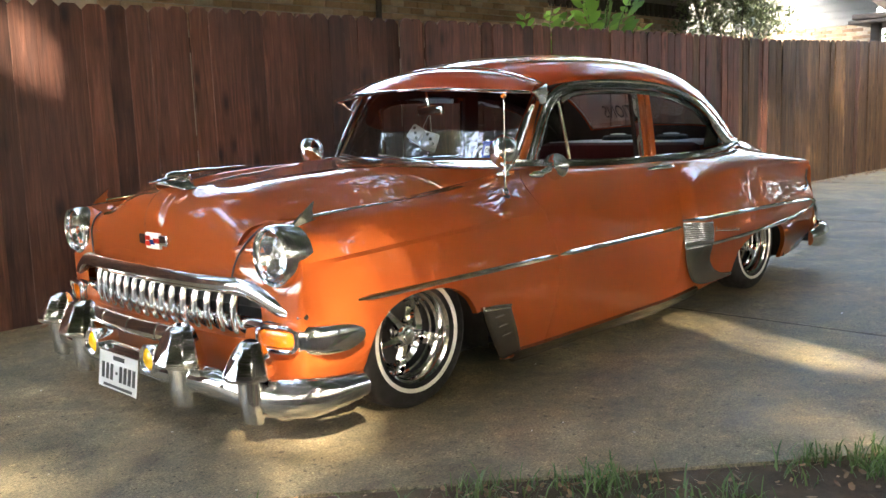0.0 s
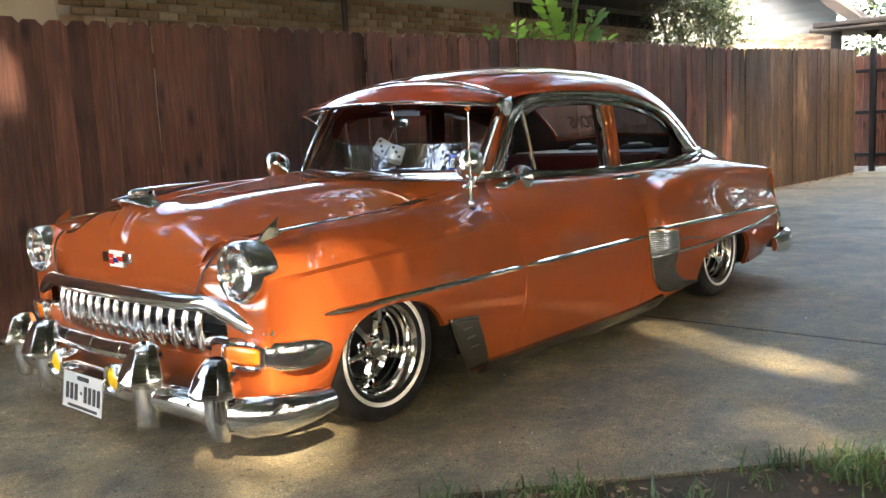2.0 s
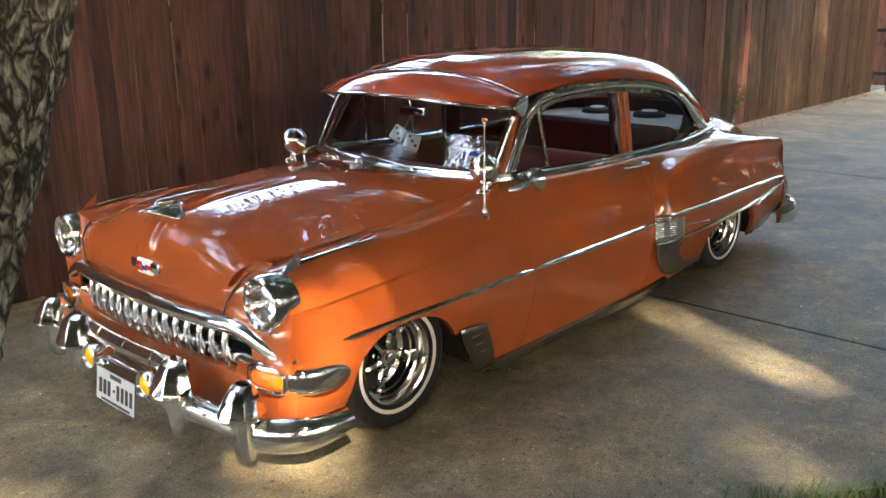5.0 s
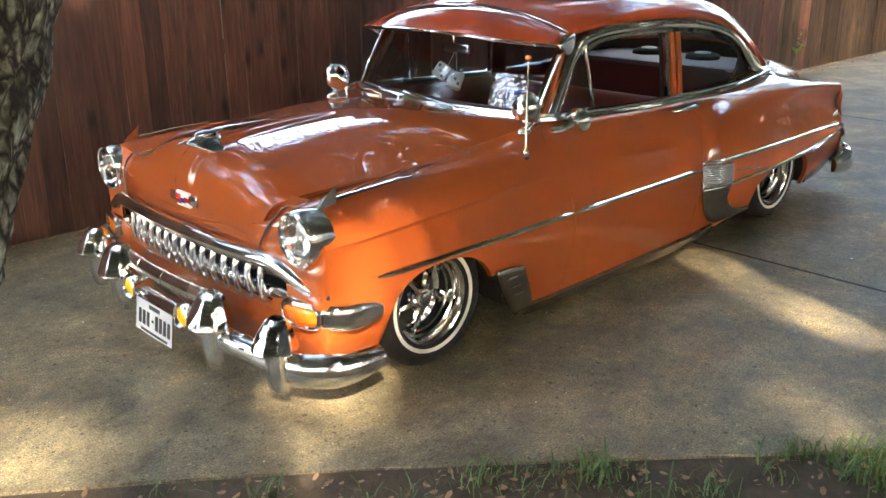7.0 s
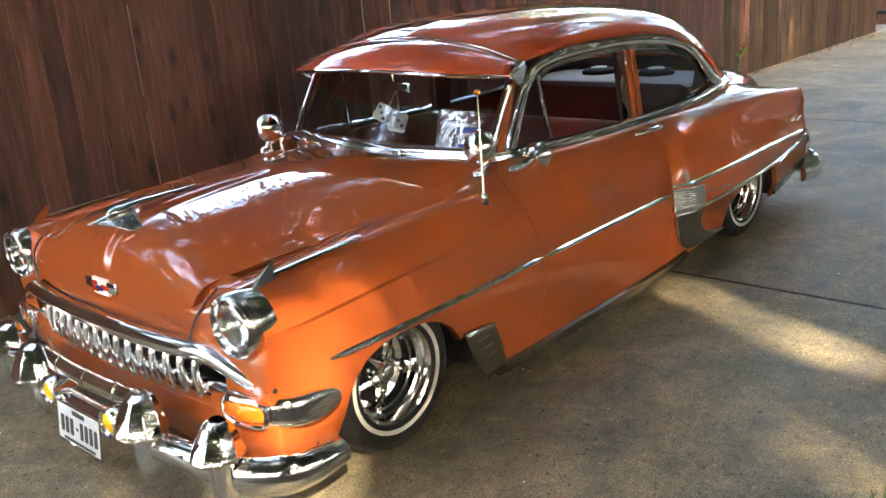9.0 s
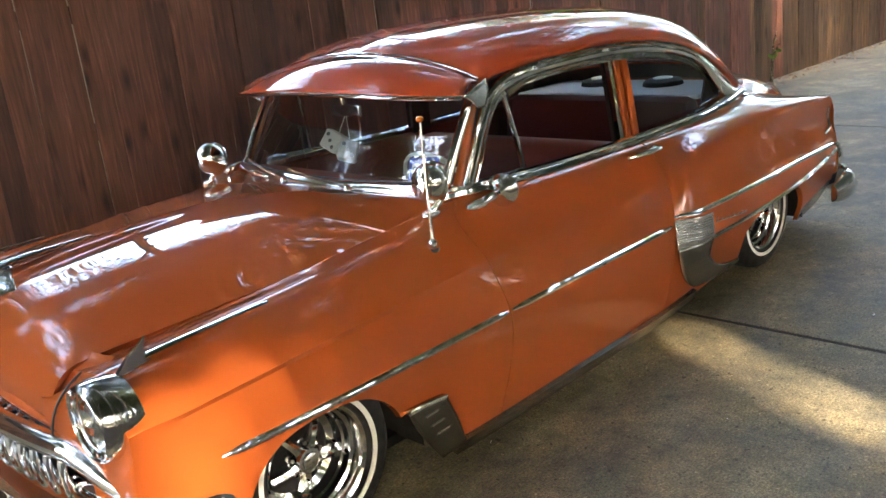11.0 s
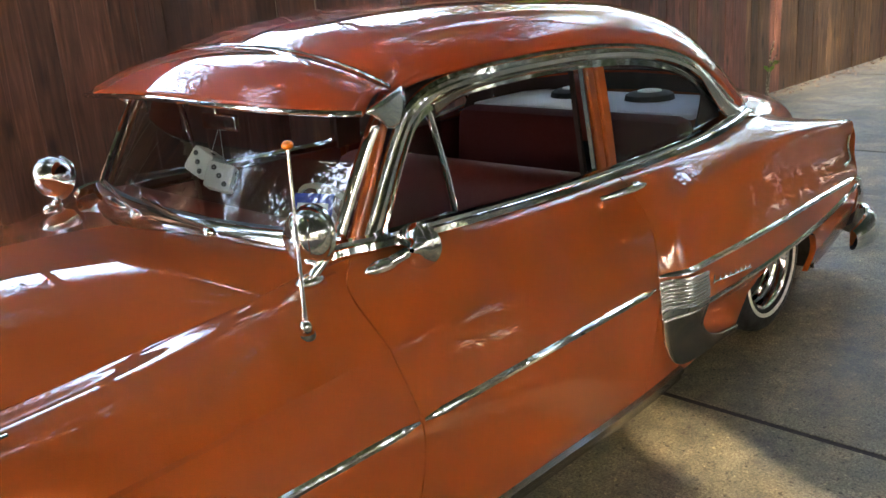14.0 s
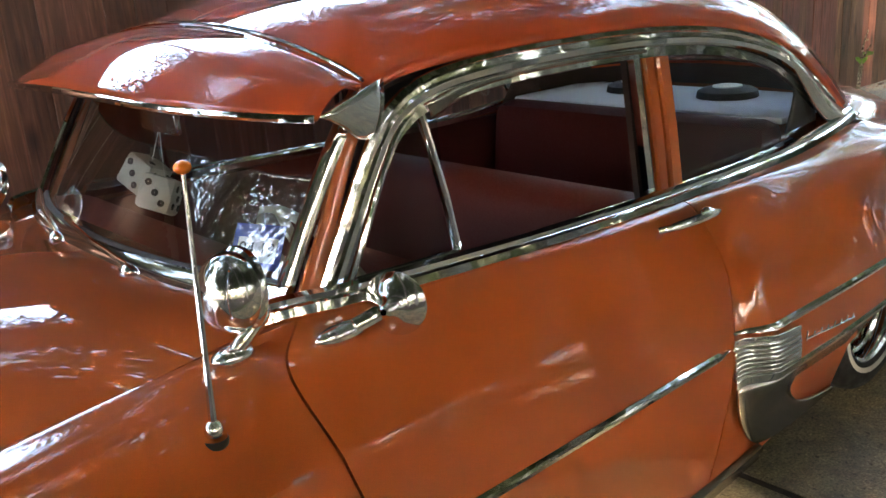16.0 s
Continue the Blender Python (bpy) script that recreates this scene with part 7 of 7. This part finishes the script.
# sunlit gable end farther back
far = thing("far_house", "sunlit house with tan brick below grey lap siding", "house", at=(17.0, 0, 0))
bm = bmesh.new()
box(bm, 0.12, 5.45, 1.31, 0.2, 4.1, 2.62)
lower = part("lower_wall", bm, MORTAR, far, "tan brick wall")
bm = bmesh.new()
box(bm, 0, 0, 0, 0.04, 0.195, 0.062, 0.004)
end_brick = mesh_of("brick", bm, BRICK, 30)
for row in range(9):
    for k in range(20):
        ob = new("brick", end_brick)
        ob.parent = lower
        ob.location = (0.012, 3.50 + 0.205 * k - (0.0 if row % 2 else 0.08), 1.99 + 0.075 * row)
siding = thing("gable", "", "")
for key in ("label", "category"):
    if key in siding:
        del siding[key]
siding.parent = far
for k in range(15):
    z = 2.70 + 0.15 * k
    y0, y1 = max(3.36, 2.72 + (z - 2.60) / 0.80), 7.5
    bm = bmesh.new()
    box(bm, 0.0, (y0 + y1) / 2, 0, 0.03, y1 - y0, 0.158, 0.002, pose(0, 0, z, 0, 5, 0))
    part("siding_board", bm, SIDING, siding)
bm = bmesh.new()
rows_r = []
for y in (2.45, 3.4, 4.6, 6.4):
    z = 2.52 + 0.80 * (y - 2.55)
    rows_r.append([Vector((-0.42, y, z)), Vector((-0.1, y, z)), Vector((0.3, y, z))])
grid(bm, rows_r)
rf2 = part("roof", bm, SHINGLE, far)
solid(rf2, 0.10, 1)
bm = bmesh.new()
sweep(bm, [Vector((-0.45, 2.45, 2.44)), Vector((-0.45, 6.4, 5.60))], [(-0.09, -0.02), (0.09, -0.02), (0.09, 0.02), (-0.09, 0.02)], (-1, 0, 0))
part("barge_board", bm, SOFFIT, far)
bm = bmesh.new()
box(bm, -0.4, 2.65, 2.66, 1.6, 1.5, 0.10, 0.02)
box(bm, -0.4, 2.65, 2.56, 1.7, 1.6, 0.06, 0.01)
part("porch_roof", bm, SOFFIT, far)
for y in (3.05, 2.05):
    bm = bmesh.new()
    box(bm, -0.9, y, 1.27, 0.16, 0.16, 2.53, 0.01)
    part("porch_post", bm, SOFFIT, far)

# gate at the end of the fence
gate = thing("gate", "wooden driveway gate in a black steel frame", "gate", at=(13.9, 1.9, 0))
PLANK = [picket_mesh(w, 1.84) for w in (0.14,)]
for k in range(22):
    ob = new("plank", PLANK[0])
    ob.parent = gate
    ob.matrix_basis = pose(0.05, 0.05 - 0.143 * k, 0.08, 0, 0, 90)
for y in (-0.20, -0.48, -3.0):
    bm = bmesh.new()
    box(bm, -0.02, y, 1.0, 0.09, 0.09, 2.05, 0.006)
    part("post", bm, BLACK, gate)
for z in (0.28, 0.98, 1.66):
    bm = bmesh.new()
    box(bm, -0.01, -1.4, z, 0.05, 3.1, 0.06, 0.004)
    part("frame_rail", bm, BLACK, gate)
